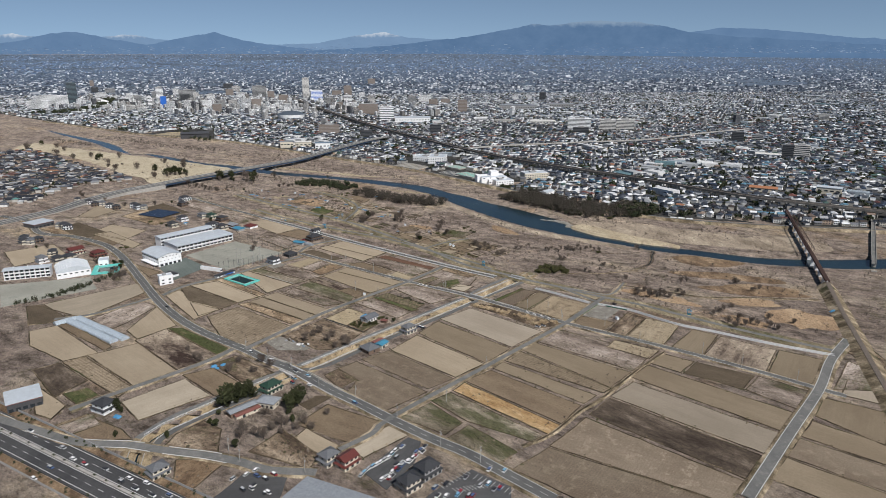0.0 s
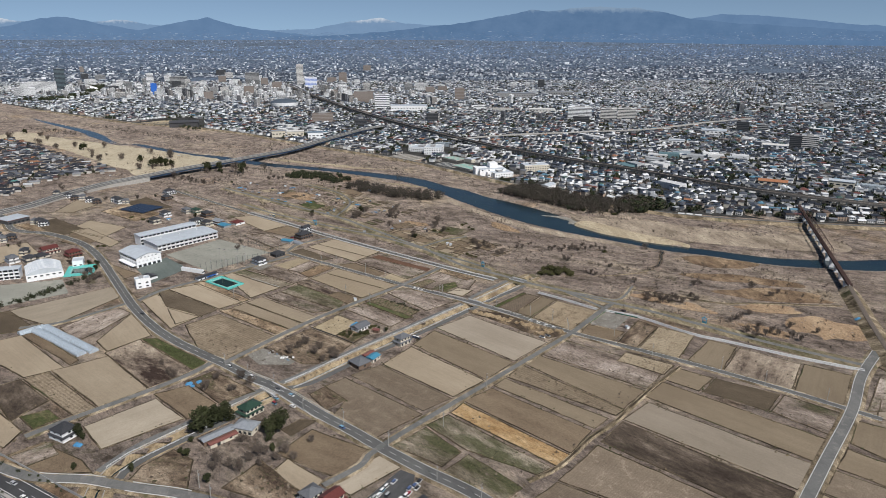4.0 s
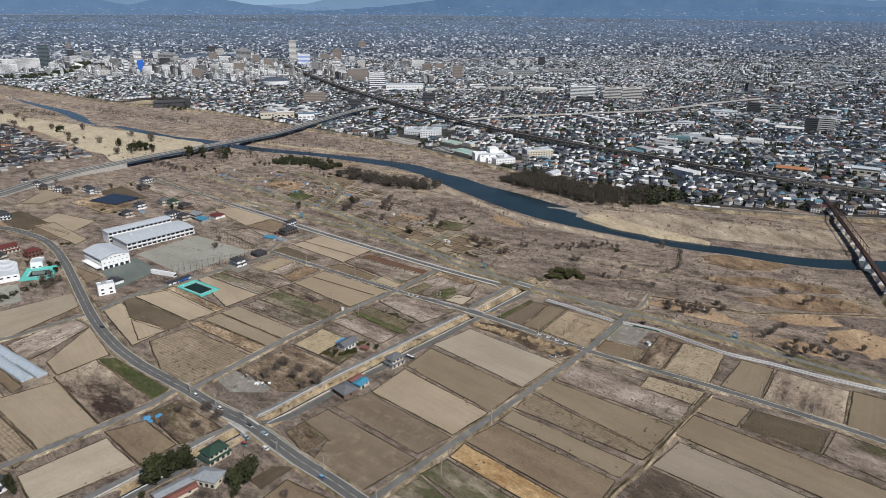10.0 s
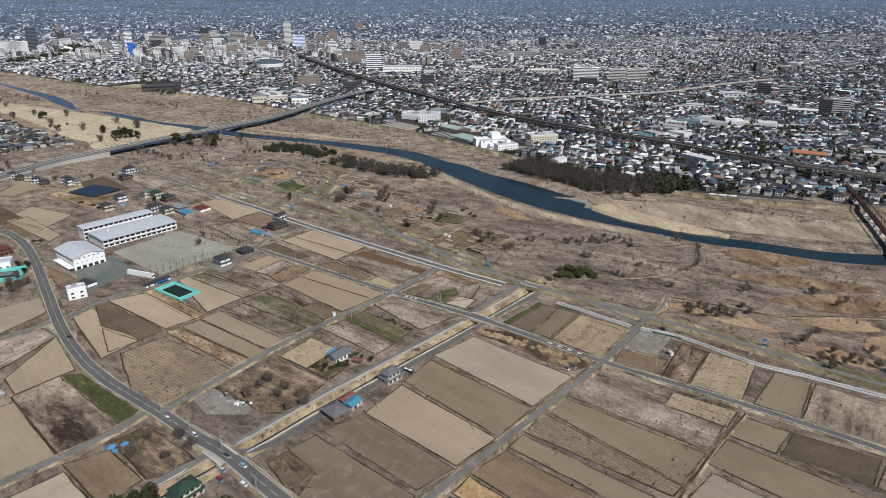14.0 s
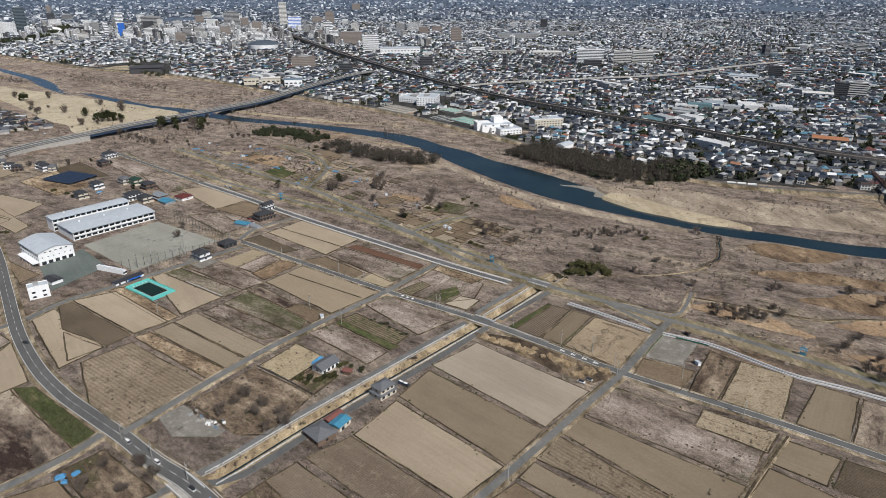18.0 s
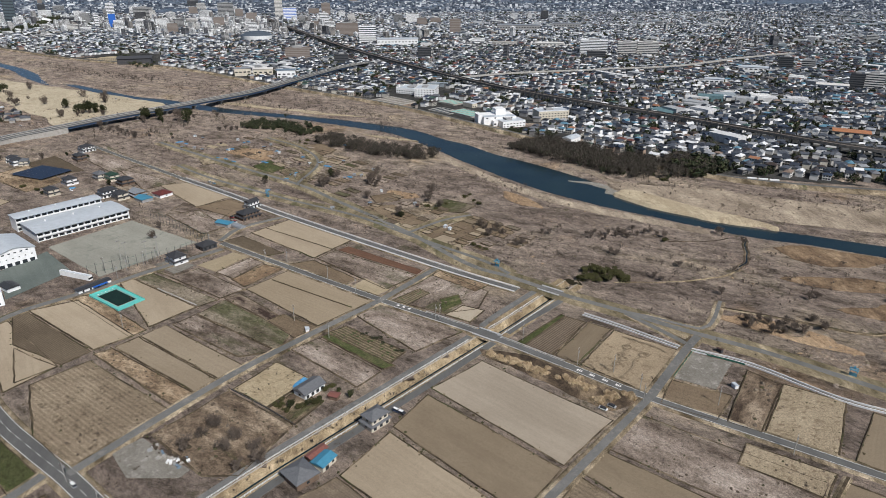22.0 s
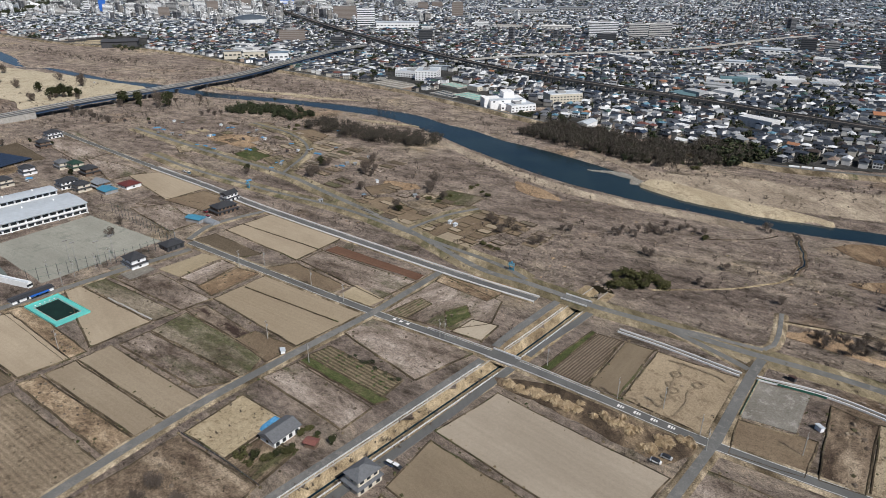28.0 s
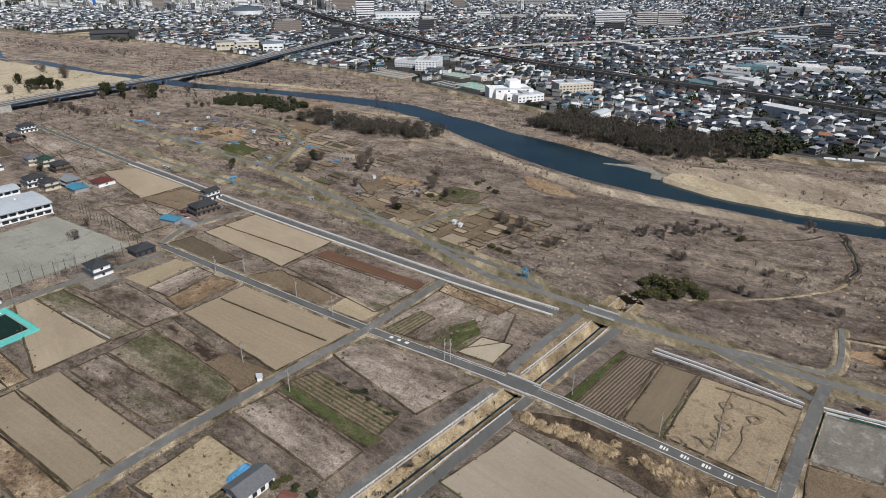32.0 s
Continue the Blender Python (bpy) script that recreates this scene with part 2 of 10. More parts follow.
def weedland():
    """The river plain: matted mauve-brown dead weeds, straw, orange grass and dark brush mixed at several sizes."""
    m, nt, p = mat_base("weedland", 0.95, 0, 0.1)
    big = noise_fac(nt, 0.009, 8, 0.66, (1.0, 1.5, 1.0), 40)
    col = ramp(nt, big, ((0.32, (0.191, 0.151, 0.126)), (0.43, (0.274, 0.219, 0.185)), (0.52, (0.331, 0.268, 0.226)), (0.60, (0.378, 0.309, 0.246)), (0.68, (0.422, 0.332, 0.235))))
    warm = noise_fac(nt, 0.006, 6, 0.65)
    col = mix(nt, ramp(nt, warm, ((0.58, (0, 0, 0)), (0.66, (0.6, 0.6, 0.6)))), col, (0.36, 0.254, 0.162))
    mid = noise_fac(nt, 0.05, 9, 0.76, (1.0, 1.7, 1.0), 35)
    col = mix(nt, 1.0, col, ramp(nt, mid, ((0.36, (0.34, 0.33, 0.30)), (0.5, (0.98, 0.98, 0.98)), (0.62, (1.5, 1.48, 1.42)))), 'MULTIPLY')
    spots = noise_fac(nt, 0.022, 9, 0.8)
    col = mix(nt, ramp(nt, spots, ((0.57, (0, 0, 0)), (0.64, (0.8, 0.8, 0.8)))), col, (0.12, 0.106, 0.062))
    fine = noise_fac(nt, 0.3, 8, 0.8, (1.0, 1.6, 1.0), 60)
    col = mix(nt, 1.0, col, ramp(nt, fine, ((0.34, (0.42, 0.41, 0.40)), (0.46, (0.92, 0.92, 0.92)), (0.66, (1.45, 1.44, 1.42)))), 'MULTIPLY')
    tufts = noise_fac(nt, 1.9, 3, 0.75)
    col = mix(nt, 1.0, col, ramp(nt, tufts, ((0.35, (0.5, 0.5, 0.5)), (0.5, (1.0, 1.0, 1.0)), (0.64, (1.45, 1.45, 1.45)))), 'MULTIPLY')
    nt.links.new(col, p.inputs["Base Color"])
    bump(nt, p, math_node(nt, 'ADD', math_node(nt, 'MULTIPLY', fine, 1.6), mid), 1.0, 2.4)


weedland()


def simple(name, col, rough=0.6, metal=0.0, vary=0.12, scale=0.6, spec=0.4, by_object=0.0, by_island=0.0):
    m, nt, p = mat_base(name, rough, metal, spec)
    n = noise_fac(nt, scale, 5, 0.65)
    lo, hi = 1 - vary, 1 + vary
    c = mix(nt, 1.0, col, ramp(nt, n, ((0.3, (lo, lo, lo)), (0.7, (hi, hi, hi)))), 'MULTIPLY')
    streak = noise_fac(nt, 1.4, 4, 0.6, (1, 1, 0.12))
    c = mix(nt, vary * 2, c, ramp(nt, streak, ((0.35, (0.7, 0.68, 0.64)), (0.6, (1.05, 1.05, 1.05)))), 'MULTIPLY')
    if by_object:
        info = nt.nodes.new("ShaderNodeObjectInfo")
        c = mix(nt, by_object, c, ramp(nt, info.outputs["Random"], ((0, (0.5, 0.5, 0.52)), (0.5, (0.95, 0.93, 0.9)), (1, (1.3, 1.25, 1.2)))), 'MULTIPLY')
    nt.links.new(c, p.inputs["Base Color"])
    return m


def by_island(name, stops, rough=0.7, vary=0.25, scale=0.3, spec=0.3):
    """Stuff made of many pieces: each piece takes its own colour of the list."""
    m, nt, p = mat_base(name, rough, 0, spec)
    geo = nt.nodes.new("ShaderNodeNewGeometry")
    c = ramp(nt, geo.outputs["Random Per Island"], stops, 'CONSTANT')
    n = noise_fac(nt, scale, 5, 0.7)
    c = mix(nt, 1.0, c, ramp(nt, n, ((0.3, (1 - vary,) * 3), (0.7, (1 + vary,) * 3))), 'MULTIPLY')
    nt.links.new(c, p.inputs["Base Color"])
    return m


def by_object(name, stops, rough=0.7, vary=0.15, scale=0.5, spec=0.3):
    m, nt, p = mat_base(name, rough, 0, spec)
    info = nt.nodes.new("ShaderNodeObjectInfo")
    c = ramp(nt, info.outputs["Random"], stops, 'CONSTANT')
    n = noise_fac(nt, scale, 5, 0.7)
    c = mix(nt, 1.0, c, ramp(nt, n, ((0.3, (1 - vary,) * 3), (0.7, (1 + vary,) * 3))), 'MULTIPLY')
    nt.links.new(c, p.inputs["Base Color"])
    return m


ROOF_STOPS = ((0.0, (0.020, 0.023, 0.030)), (0.20, (0.038, 0.043, 0.055)), (0.38, (0.075, 0.083, 0.10)), (0.50, (0.055, 0.043, 0.038)), (0.56, (0.15, 0.155, 0.168)),
              (0.65, (0.036, 0.05, 0.08)), (0.72, (0.29, 0.30, 0.315)), (0.80, (0.14, 0.06, 0.05)), (0.835, (0.66, 0.67, 0.68)), (0.925, (0.10, 0.20, 0.27)), (0.95, (0.20, 0.15, 0.12)), (0.972, (0.30, 0.15, 0.09)), (0.98, (0.06, 0.10, 0.085)))
WALL_STOPS = ((0.0, (0.62, 0.61, 0.59)), (0.22, (0.40, 0.38, 0.345)), (0.40, (0.72, 0.72, 0.71)), (0.56, (0.26, 0.235, 0.205)), (0.70, (0.47, 0.44, 0.385)), (0.84, (0.18, 0.175, 0.17)), (0.93, (0.32, 0.24, 0.185)))
by_island("town_roofs", ROOF_STOPS, 0.55)
# roof palette for the farther houses, shifted to blue-grey to stand in for haze
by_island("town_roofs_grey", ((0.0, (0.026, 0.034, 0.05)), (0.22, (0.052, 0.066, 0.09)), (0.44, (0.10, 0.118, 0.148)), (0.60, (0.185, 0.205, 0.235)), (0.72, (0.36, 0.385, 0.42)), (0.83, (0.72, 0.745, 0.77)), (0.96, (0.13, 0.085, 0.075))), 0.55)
by_island("town_walls", ((0.0, (0.72, 0.725, 0.73)), (0.24, (0.46, 0.46, 0.455)), (0.40, (0.83, 0.835, 0.84)), (0.62, (0.26, 0.25, 0.235)), (0.72, (0.56, 0.55, 0.53)), (0.86, (0.17, 0.172, 0.18)), (0.95, (0.32, 0.25, 0.20))), 0.8)
by_island("big_roofs", ((0.0, (0.58, 0.58, 0.58)), (0.3, (0.36, 0.37, 0.38)), (0.55, (0.20, 0.215, 0.225)), (0.7, (0.66, 0.66, 0.65)), (0.88, (0.30, 0.34, 0.37)), (0.95, (0.12, 0.20, 0.22))), 0.5)
by_island("mid_walls", ((0.0, (0.74, 0.745, 0.75)), (0.25, (0.50, 0.50, 0.495)), (0.47, (0.82, 0.825, 0.83)), (0.66, (0.30, 0.28, 0.26)), (0.78, (0.40, 0.39, 0.38)), (0.90, (0.13, 0.13, 0.14))), 0.8)
by_object("house_roof", ROOF_STOPS, 0.5)
by_object("house_wall", WALL_STOPS, 0.8)
# distance haze mixed into the base colours: bluer and paler per layer
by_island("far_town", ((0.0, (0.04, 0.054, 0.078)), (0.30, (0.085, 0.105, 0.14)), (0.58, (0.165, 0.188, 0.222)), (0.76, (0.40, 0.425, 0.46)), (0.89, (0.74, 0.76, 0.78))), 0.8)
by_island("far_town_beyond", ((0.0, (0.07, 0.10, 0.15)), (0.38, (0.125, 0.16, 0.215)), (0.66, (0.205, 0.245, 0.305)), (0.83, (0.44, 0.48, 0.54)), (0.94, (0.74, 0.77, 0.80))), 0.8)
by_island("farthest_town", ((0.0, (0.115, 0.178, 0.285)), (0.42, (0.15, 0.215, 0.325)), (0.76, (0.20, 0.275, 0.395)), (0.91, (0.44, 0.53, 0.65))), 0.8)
by_island("hamlet_roofs", ((0.0, (0.024, 0.026, 0.032)), (0.30, (0.05, 0.053, 0.062)), (0.52, (0.10, 0.105, 0.118)), (0.66, (0.21, 0.215, 0.225)), (0.76, (0.11, 0.06, 0.05)), (0.82, (0.055, 0.045, 0.04)), (0.90, (0.40, 0.41, 0.42)), (0.96, (0.10, 0.22, 0.20)), (0.975, (0.30, 0.15, 0.08))), 0.5)
by_island("hamlet_walls", ((0.0, (0.42, 0.40, 0.37)), (0.3, (0.25, 0.235, 0.21)), (0.5, (0.62, 0.61, 0.59)), (0.68, (0.17, 0.14, 0.115)), (0.85, (0.33, 0.31, 0.28))), 0.8)
by_island("tuft_mix", ((0.0, (0.23, 0.184, 0.15)), (0.25, (0.27, 0.22, 0.182)), (0.5, (0.195, 0.154, 0.122)), (0.70, (0.295, 0.24, 0.19)), (0.88, (0.15, 0.127, 0.088)), (0.95, (0.33, 0.24, 0.155))), 0.95, 0.4, 1.2, 0.1)
by_island("field_tuft_mix", ((0.0, (0.10, 0.078, 0.06)), (0.3, (0.16, 0.128, 0.10)), (0.55, (0.075, 0.068, 0.04)), (0.72, (0.21, 0.17, 0.13)), (0.9, (0.06, 0.05, 0.036))), 0.95, 0.4, 1.2, 0.1)
by_island("edge_tuft_mix", ((0.0, (0.105, 0.085, 0.052)), (0.3, (0.17, 0.132, 0.085)), (0.5, (0.068, 0.066, 0.034)), (0.7, (0.235, 0.185, 0.12)), (0.85, (0.052, 0.062, 0.026))), 0.95, 0.4, 1.2, 0.1)
by_island("reed_mix", ((0.0, (0.40, 0.30, 0.185)), (0.35, (0.50, 0.39, 0.255)), (0.65, (0.31, 0.225, 0.135)), (0.85, (0.56, 0.45, 0.31))), 0.9, 0.2, 1.2, 0.1)
simple("glass_dark", (0.03, 0.036, 0.042), 0.15, 0, 0.1, 2.0, 0.5)
simple("tile_dark", (0.045, 0.046, 0.05), 0.45, 0, 0.2, 1.2)
simple("tile_grey", (0.13, 0.135, 0.145), 0.45, 0, 0.2, 1.2)
simple("tile_green", (0.026, 0.055, 0.04), 0.45, 0, 0.2, 1.2)
simple("tile_maroon", (0.12, 0.035, 0.03), 0.45, 0, 0.2, 1.2)
simple("tin_grey", (0.30, 0.32, 0.345), 0.4, 0.2, 0.15, 0.6)
simple("tin_red", (0.20, 0.085, 0.07), 0.5, 0, 0.2, 0.6)
simple("tin_blue", (0.06, 0.22, 0.33), 0.45, 0, 0.12, 0.6)
simple("tin_blue2", (0.16, 0.22, 0.28), 0.45, 0.1, 0.12, 0.6)
simple("roof_orange", (0.38, 0.17, 0.085), 0.6, 0, 0.15, 0.6)
simple("tarp_blue", (0.07, 0.24, 0.44), 0.6, 0, 0.3, 1.5)
simple("arena_roof", (0.085, 0.105, 0.13), 0.4, 0.1, 0.12, 0.3)
simple("roof_white", (0.52, 0.56, 0.60), 0.4, 0.1, 0.1, 0.25)
simple("wall_white", (0.80, 0.805, 0.81), 0.7, 0, 0.08, 0.4)
simple("wall_cream", (0.58, 0.53, 0.44), 0.8, 0, 0.1, 0.4)
simple("wall_grey", (0.30, 0.30, 0.30), 0.8, 0, 0.12, 0.4)
simple("wall_brown", (0.16, 0.11, 0.08), 0.8, 0, 0.15, 0.5)
simple("wall_dark", (0.065, 0.065, 0.07), 0.6, 0, 0.15, 0.4)
simple("wall_beige", (0.60, 0.585, 0.56), 0.8, 0, 0.1, 0.4)
simple("wall_tan_brown", (0.17, 0.14, 0.122), 0.8, 0, 0.12, 0.4)
simple("balcony_tan", (0.25, 0.22, 0.20), 0.8, 0, 0.12, 0.4)
simple("wall_blue", (0.025, 0.13, 0.50), 0.5, 0, 0.1, 0.4)
simple("wall_glass", (0.13, 0.165, 0.185), 0.2, 0.3, 0.12, 0.3)
simple("concrete", (0.36, 0.345, 0.32), 0.85, 0, 0.2, 0.3)
simple("concrete_dark", (0.15, 0.14, 0.13), 0.85, 0, 0.25, 0.3)
simple("rail_white", (0.72, 0.72, 0.72), 0.5, 0.1, 0.1, 1.0)
simple("paint_white", (0.75, 0.75, 0.73), 0.6, 0, 0.15, 2.0)
simple("steel_rust", (0.09, 0.052, 0.042), 0.7, 0.3, 0.3, 1.0)
simple("steel_blue", (0.10, 0.30, 0.42), 0.5, 0.1, 0.15, 1.0)
simple("ballast", (0.165, 0.135, 0.115), 0.95, 0, 0.3, 1.0)
simple("bridge_rail", (0.27, 0.27, 0.265), 0.7, 0, 0.15, 0.5)
simple("girder", (0.06, 0.11, 0.20), 0.6, 0.2, 0.15, 0.5)
simple("pool_teal", (0.12, 0.50, 0.46), 0.6, 0, 0.12, 0.5)
simple("pool_water", (0.012, 0.028, 0.018), 0.08, 0, 0.3, 0.3, 0.5)
simple("net_green", (0.03, 0.12, 0.09), 0.8, 0, 0.2, 1.0)
simple("plastic_film", (0.40, 0.46, 0.52), 0.3, 0, 0.25, 0.8)
simple("pole_concrete", (0.34, 0.33, 0.31), 0.8, 0, 0.1, 1.0)
simple("wood_dark", (0.06, 0.045, 0.032), 0.85, 0, 0.2, 1.0)
simple("tyre", (0.02, 0.02, 0.02), 0.8)
simple("bark", (0.085, 0.065, 0.05), 0.95, 0, 0.25, 1.0)
simple("twigs", (0.135, 0.112, 0.096), 0.95, 0, 0.35, 0.5, 0.1, 0.5)
simple("leaf_green", (0.042, 0.048, 0.022), 0.75, 0, 0.4, 0.5, 0.15, 0.6)
simple("leaf_olive", (0.082, 0.082, 0.034), 0.8, 0, 0.4, 0.5, 0.2, 0.5)
by_island("leaf_dark_mix", ((0.0, (0.022, 0.032, 0.014)), (0.3, (0.038, 0.05, 0.02)), (0.55, (0.055, 0.06, 0.028)), (0.75, (0.065, 0.055, 0.04)), (0.9, (0.028, 0.042, 0.02))), 0.8)
by_island("twigs_dark", ((0.0, (0.06, 0.05, 0.042)), (0.35, (0.11, 0.093, 0.08)), (0.6, (0.045, 0.038, 0.03)), (0.85, (0.036, 0.042, 0.022))), 0.95)
by_object("car_paint", ((0.0, (0.75, 0.75, 0.75)), (0.45, (0.03, 0.03, 0.035)), (0.62, (0.38, 0.39, 0.40)), (0.8, (0.06, 0.10, 0.22)), (0.88, (0.28, 0.02, 0.03)), (0.94, (0.16, 0.35, 0.5))), 0.3, 0.03, 1.0, 0.5)


def water():
    m, nt, p = mat_base("water", 0.14, 0, 0.2)
    n = noise_fac(nt, 0.02, 4, 0.6)
    nt.links.new(ramp(nt, n, ((0.35, (0.008, 0.020, 0.030)), (0.65, (0.018, 0.035, 0.042)))), p.inputs["Base Color"])
    bump(nt, p, noise_fac(nt, 0.35, 4, 0.6), 0.25, 0.4)


water()


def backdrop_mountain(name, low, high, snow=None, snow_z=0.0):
    """Far ridges, tens of kilometres off in the real place; the blue of the air is painted into a glowing colour."""
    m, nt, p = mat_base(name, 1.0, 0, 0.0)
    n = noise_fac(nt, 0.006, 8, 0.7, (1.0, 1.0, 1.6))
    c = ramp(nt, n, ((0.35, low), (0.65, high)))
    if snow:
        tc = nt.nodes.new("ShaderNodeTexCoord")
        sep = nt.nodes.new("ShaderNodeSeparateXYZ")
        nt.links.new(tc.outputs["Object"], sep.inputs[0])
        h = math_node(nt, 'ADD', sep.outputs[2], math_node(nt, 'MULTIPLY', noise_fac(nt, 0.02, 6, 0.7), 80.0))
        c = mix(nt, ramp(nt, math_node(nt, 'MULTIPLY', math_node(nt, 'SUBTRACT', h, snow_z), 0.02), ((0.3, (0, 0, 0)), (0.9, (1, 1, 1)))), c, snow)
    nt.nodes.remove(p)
    # unlit: the ridges glow in their own haze colour
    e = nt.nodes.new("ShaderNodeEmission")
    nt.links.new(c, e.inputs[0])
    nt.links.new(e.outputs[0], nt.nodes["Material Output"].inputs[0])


# haze blue painted into each ridge, paler for the farther ranges
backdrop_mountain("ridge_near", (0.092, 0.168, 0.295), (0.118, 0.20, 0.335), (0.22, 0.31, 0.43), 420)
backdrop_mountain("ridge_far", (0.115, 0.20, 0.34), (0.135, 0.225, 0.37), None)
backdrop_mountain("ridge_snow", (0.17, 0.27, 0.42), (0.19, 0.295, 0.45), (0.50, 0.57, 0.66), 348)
# far ground with the blue of distance haze in its soil colours
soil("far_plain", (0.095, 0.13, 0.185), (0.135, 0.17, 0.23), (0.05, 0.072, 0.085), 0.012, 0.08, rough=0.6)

# ---- building blocks ----
def mesh_of(name, verts, faces, material):
    me = bpy.data.meshes.new(name)
    me.from_pydata(verts, [], faces)
    for mm in (material if isinstance(material, (list, tuple)) else [material]):
        me.materials.append(MATS[mm])
    me.update()
    return me


def part(name, bm, material, parent=None, label=""):
    """Link a bmesh, or a (vertices, faces) pair, as one mesh object under a thing."""
    if isinstance(bm, tuple):
        me = mesh_of(name, bm[0], bm[1], material)
    else:
        me = bpy.data.meshes.new(name)
        bm.to_mesh(me)
        bm.free()
        me.materials.append(MATS[material])
    ob = new(name, me)
    if parent is not None:
        ob.parent = parent
    return tagged(ob, label)


def box_vf(x0, x1, y0, y1, z0, z1):
    v = [(x0, y0, z0), (x1, y0, z0), (x1, y1, z0), (x0, y1, z0), (x0, y0, z1), (x1, y0, z1), (x1, y1, z1), (x0, y1, z1)]
    f = [(3, 2, 1, 0), (4, 5, 6, 7), (0, 1, 5, 4), (1, 2, 6, 5), (2, 3, 7, 6), (3, 0, 4, 7)]
    return v, f


def join(*pieces):
    v, f = [], []
    for pv, pf in pieces:
        n = len(v)
        v += list(pv)
        f += [tuple(i + n for i in q) for q in pf]
    return v, f


def moved(vf, m):
    return [tuple(m @ Vector(p)) for p in vf[0]], vf[1]


def cyl_vf(r0, r1, z0, z1, n=8, cx=0.0, cy=0.0):
    v = [(cx + r * math.cos(2 * math.pi * i / n), cy + r * math.sin(2 * math.pi * i / n), z) for r, z in ((r0, z0), (r1, z1)) for i in range(n)]
    f = [(i, (i + 1) % n, n + (i + 1) % n, n + i) for i in range(n)]
    return v, f + [tuple(range(n, 2 * n)), tuple(range(n - 1, -1, -1))]


def rod_vf(a, b, r=0.1, n=5):
    a, b = Vector(a), Vector(b)
    m = Matrix.Translation(a) @ (b - a).to_track_quat('Z', 'Y').to_matrix().to_4x4()
    return moved(cyl_vf(r, r, 0, (b - a).length, n), m)


def rise(y):
    """The plain climbs gently towards the foot of the mountains."""
    if y <= 3600:
        return 0.0
    s = min((y - 3600) / 1500, 1.0)
    return 225 * (1 - y * ((1 - s) / 3600 + s / 50000))


def smooth_line(pts, step=12.0):
    """Catmull-Rom through the points, one point every step metres or so."""
    P = [Vector((*p[:2], 0)) for p in pts]
    P = [2 * P[0] - P[1]] + P + [2 * P[-1] - P[-2]]
    out = []
    for a, b, c, d in zip(P, P[1:], P[2:], P[3:]):
        n = max(1, int((c - b).length / step))
        for i in range(n):
            t = i / n
            out.append(0.5 * ((2 * b) + (c - a) * t + (2 * a - 5 * b + 4 * c - d) * t * t + (3 * b - a - 3 * c + d) * t ** 3))
    out.append(P[-2])
    return out


def normals(line):
    out = []
    for i in range(len(line)):
        d = (line[min(i + 1, len(line) - 1)] - line[max(i - 1, 0)]).normalized()
        out.append(Vector((-d.y, d.x, 0)))
    return out


def strip_vf(line, profile, z=0.0):
    """Sweep a cross profile of (offset to the left, height) along a line. z: a number or a function of the step."""
    nn = normals(line)
    v, f, k = [], [], len(profile)
    for i, (p, n) in enumerate(zip(line, nn)):
        h = z(i) if callable(z) else z
        v += [(p.x + n.x * o, p.y + n.y * o, h + e) for o, e in profile]
    for i in range(len(line) - 1):
        f += [(i * k + j + 1, i * k + j, (i + 1) * k + j, (i + 1) * k + j + 1) for j in range(k - 1)]
    return v, f


def dashes_vf(line, offset, width, dash, gap, z):
    out, s, on = [], 0.0, []
    nn = normals(line)
    for p, q, n in zip(line, line[1:], nn):
        L = (q - p).length
        t = 0.0
        while t < L:
            if s % (dash + gap) < 0.6:
                a = p + (q - p) * (t / L) + n * offset
                d = (q - p).normalized()
                out.append(moved(box_vf(0, dash, -width / 2, width / 2, 0, 0.02), Matrix.Translation((a.x, a.y, z)) @ Matrix.Rotation(math.atan2(d.y, d.x), 4, 'Z')))
            t += 0.6
            s += 0.6
    return join(*out)


class Heap:
    """Gathers many small pieces into one mesh."""
    def __init__(self):
        self.v, self.f, self.n = [], [], 0

    def add(self, vf, x, y, z, a):
        c, s = math.cos(a), math.sin(a)
        self.v += [(x + p[0] * c - p[1] * s, y + p[0] * s + p[1] * c, z + p[2]) for p in vf[0]]
        self.f += [tuple(i + self.n for i in q) for q in vf[1]]
        self.n += len(vf[0])

    def build(self, name, material, label, category):
        return tagged(part(name, (self.v, self.f), material), label, category, kind="stuff")


# ---- ground, river, canal ----
RIVER = [(-1087, 2061, 10), (-994, 1956, 14), (-879, 1839, 22), (-788, 1745, 26), (-716, 1652, 30), (-673, 1592, 16), (-620, 1529, 9), (-584, 1527, 14), (-509, 1460, 20), (-430, 1387, 26), (-361, 1348, 30), (-243, 1265, 28), (-124, 1208, 24),
         (-32, 1150, 32), (24, 1107, 34), (60, 1053, 34), (85, 1017, 44), (109, 972, 47), (128, 945, 54), (147.5, 916, 60), (166, 888, 62), (186, 858, 60), (198, 841, 55), (208, 817, 36), (218.5, 802.5, 30), (234.5, 785.5, 24), (253.5, 768, 21), (266.5, 756, 21), (282, 744.5, 22), (293, 735, 24),
         (313.5, 721, 23), (340, 708, 22), (392, 677, 25), (435, 665, 26), (478, 657, 32), (530, 655, 34), (700, 640, 46), (1000, 560, 58)]
CANAL = [(-152, 306), (-154.5, 317), (-157.3, 328.6), (-159.4, 340), (-157, 355), (-151, 366), (-141.6, 376), (-131.5, 386.7), (-120.5, 397.5), (-104, 414), (-87.5, 431), (-68.5, 447.5), (-39, 477.5), (17, 530.5), (61, 572), (76, 586), (100, 610), (122, 633), (131, 642)]
river_line = smooth_line([(x, y) for x, y, w in RIVER], 5)
canal_line = smooth_line(CANAL, 8)
rl = np.array([(p.x, p.y) for p in river_line])
acc = [0.0]
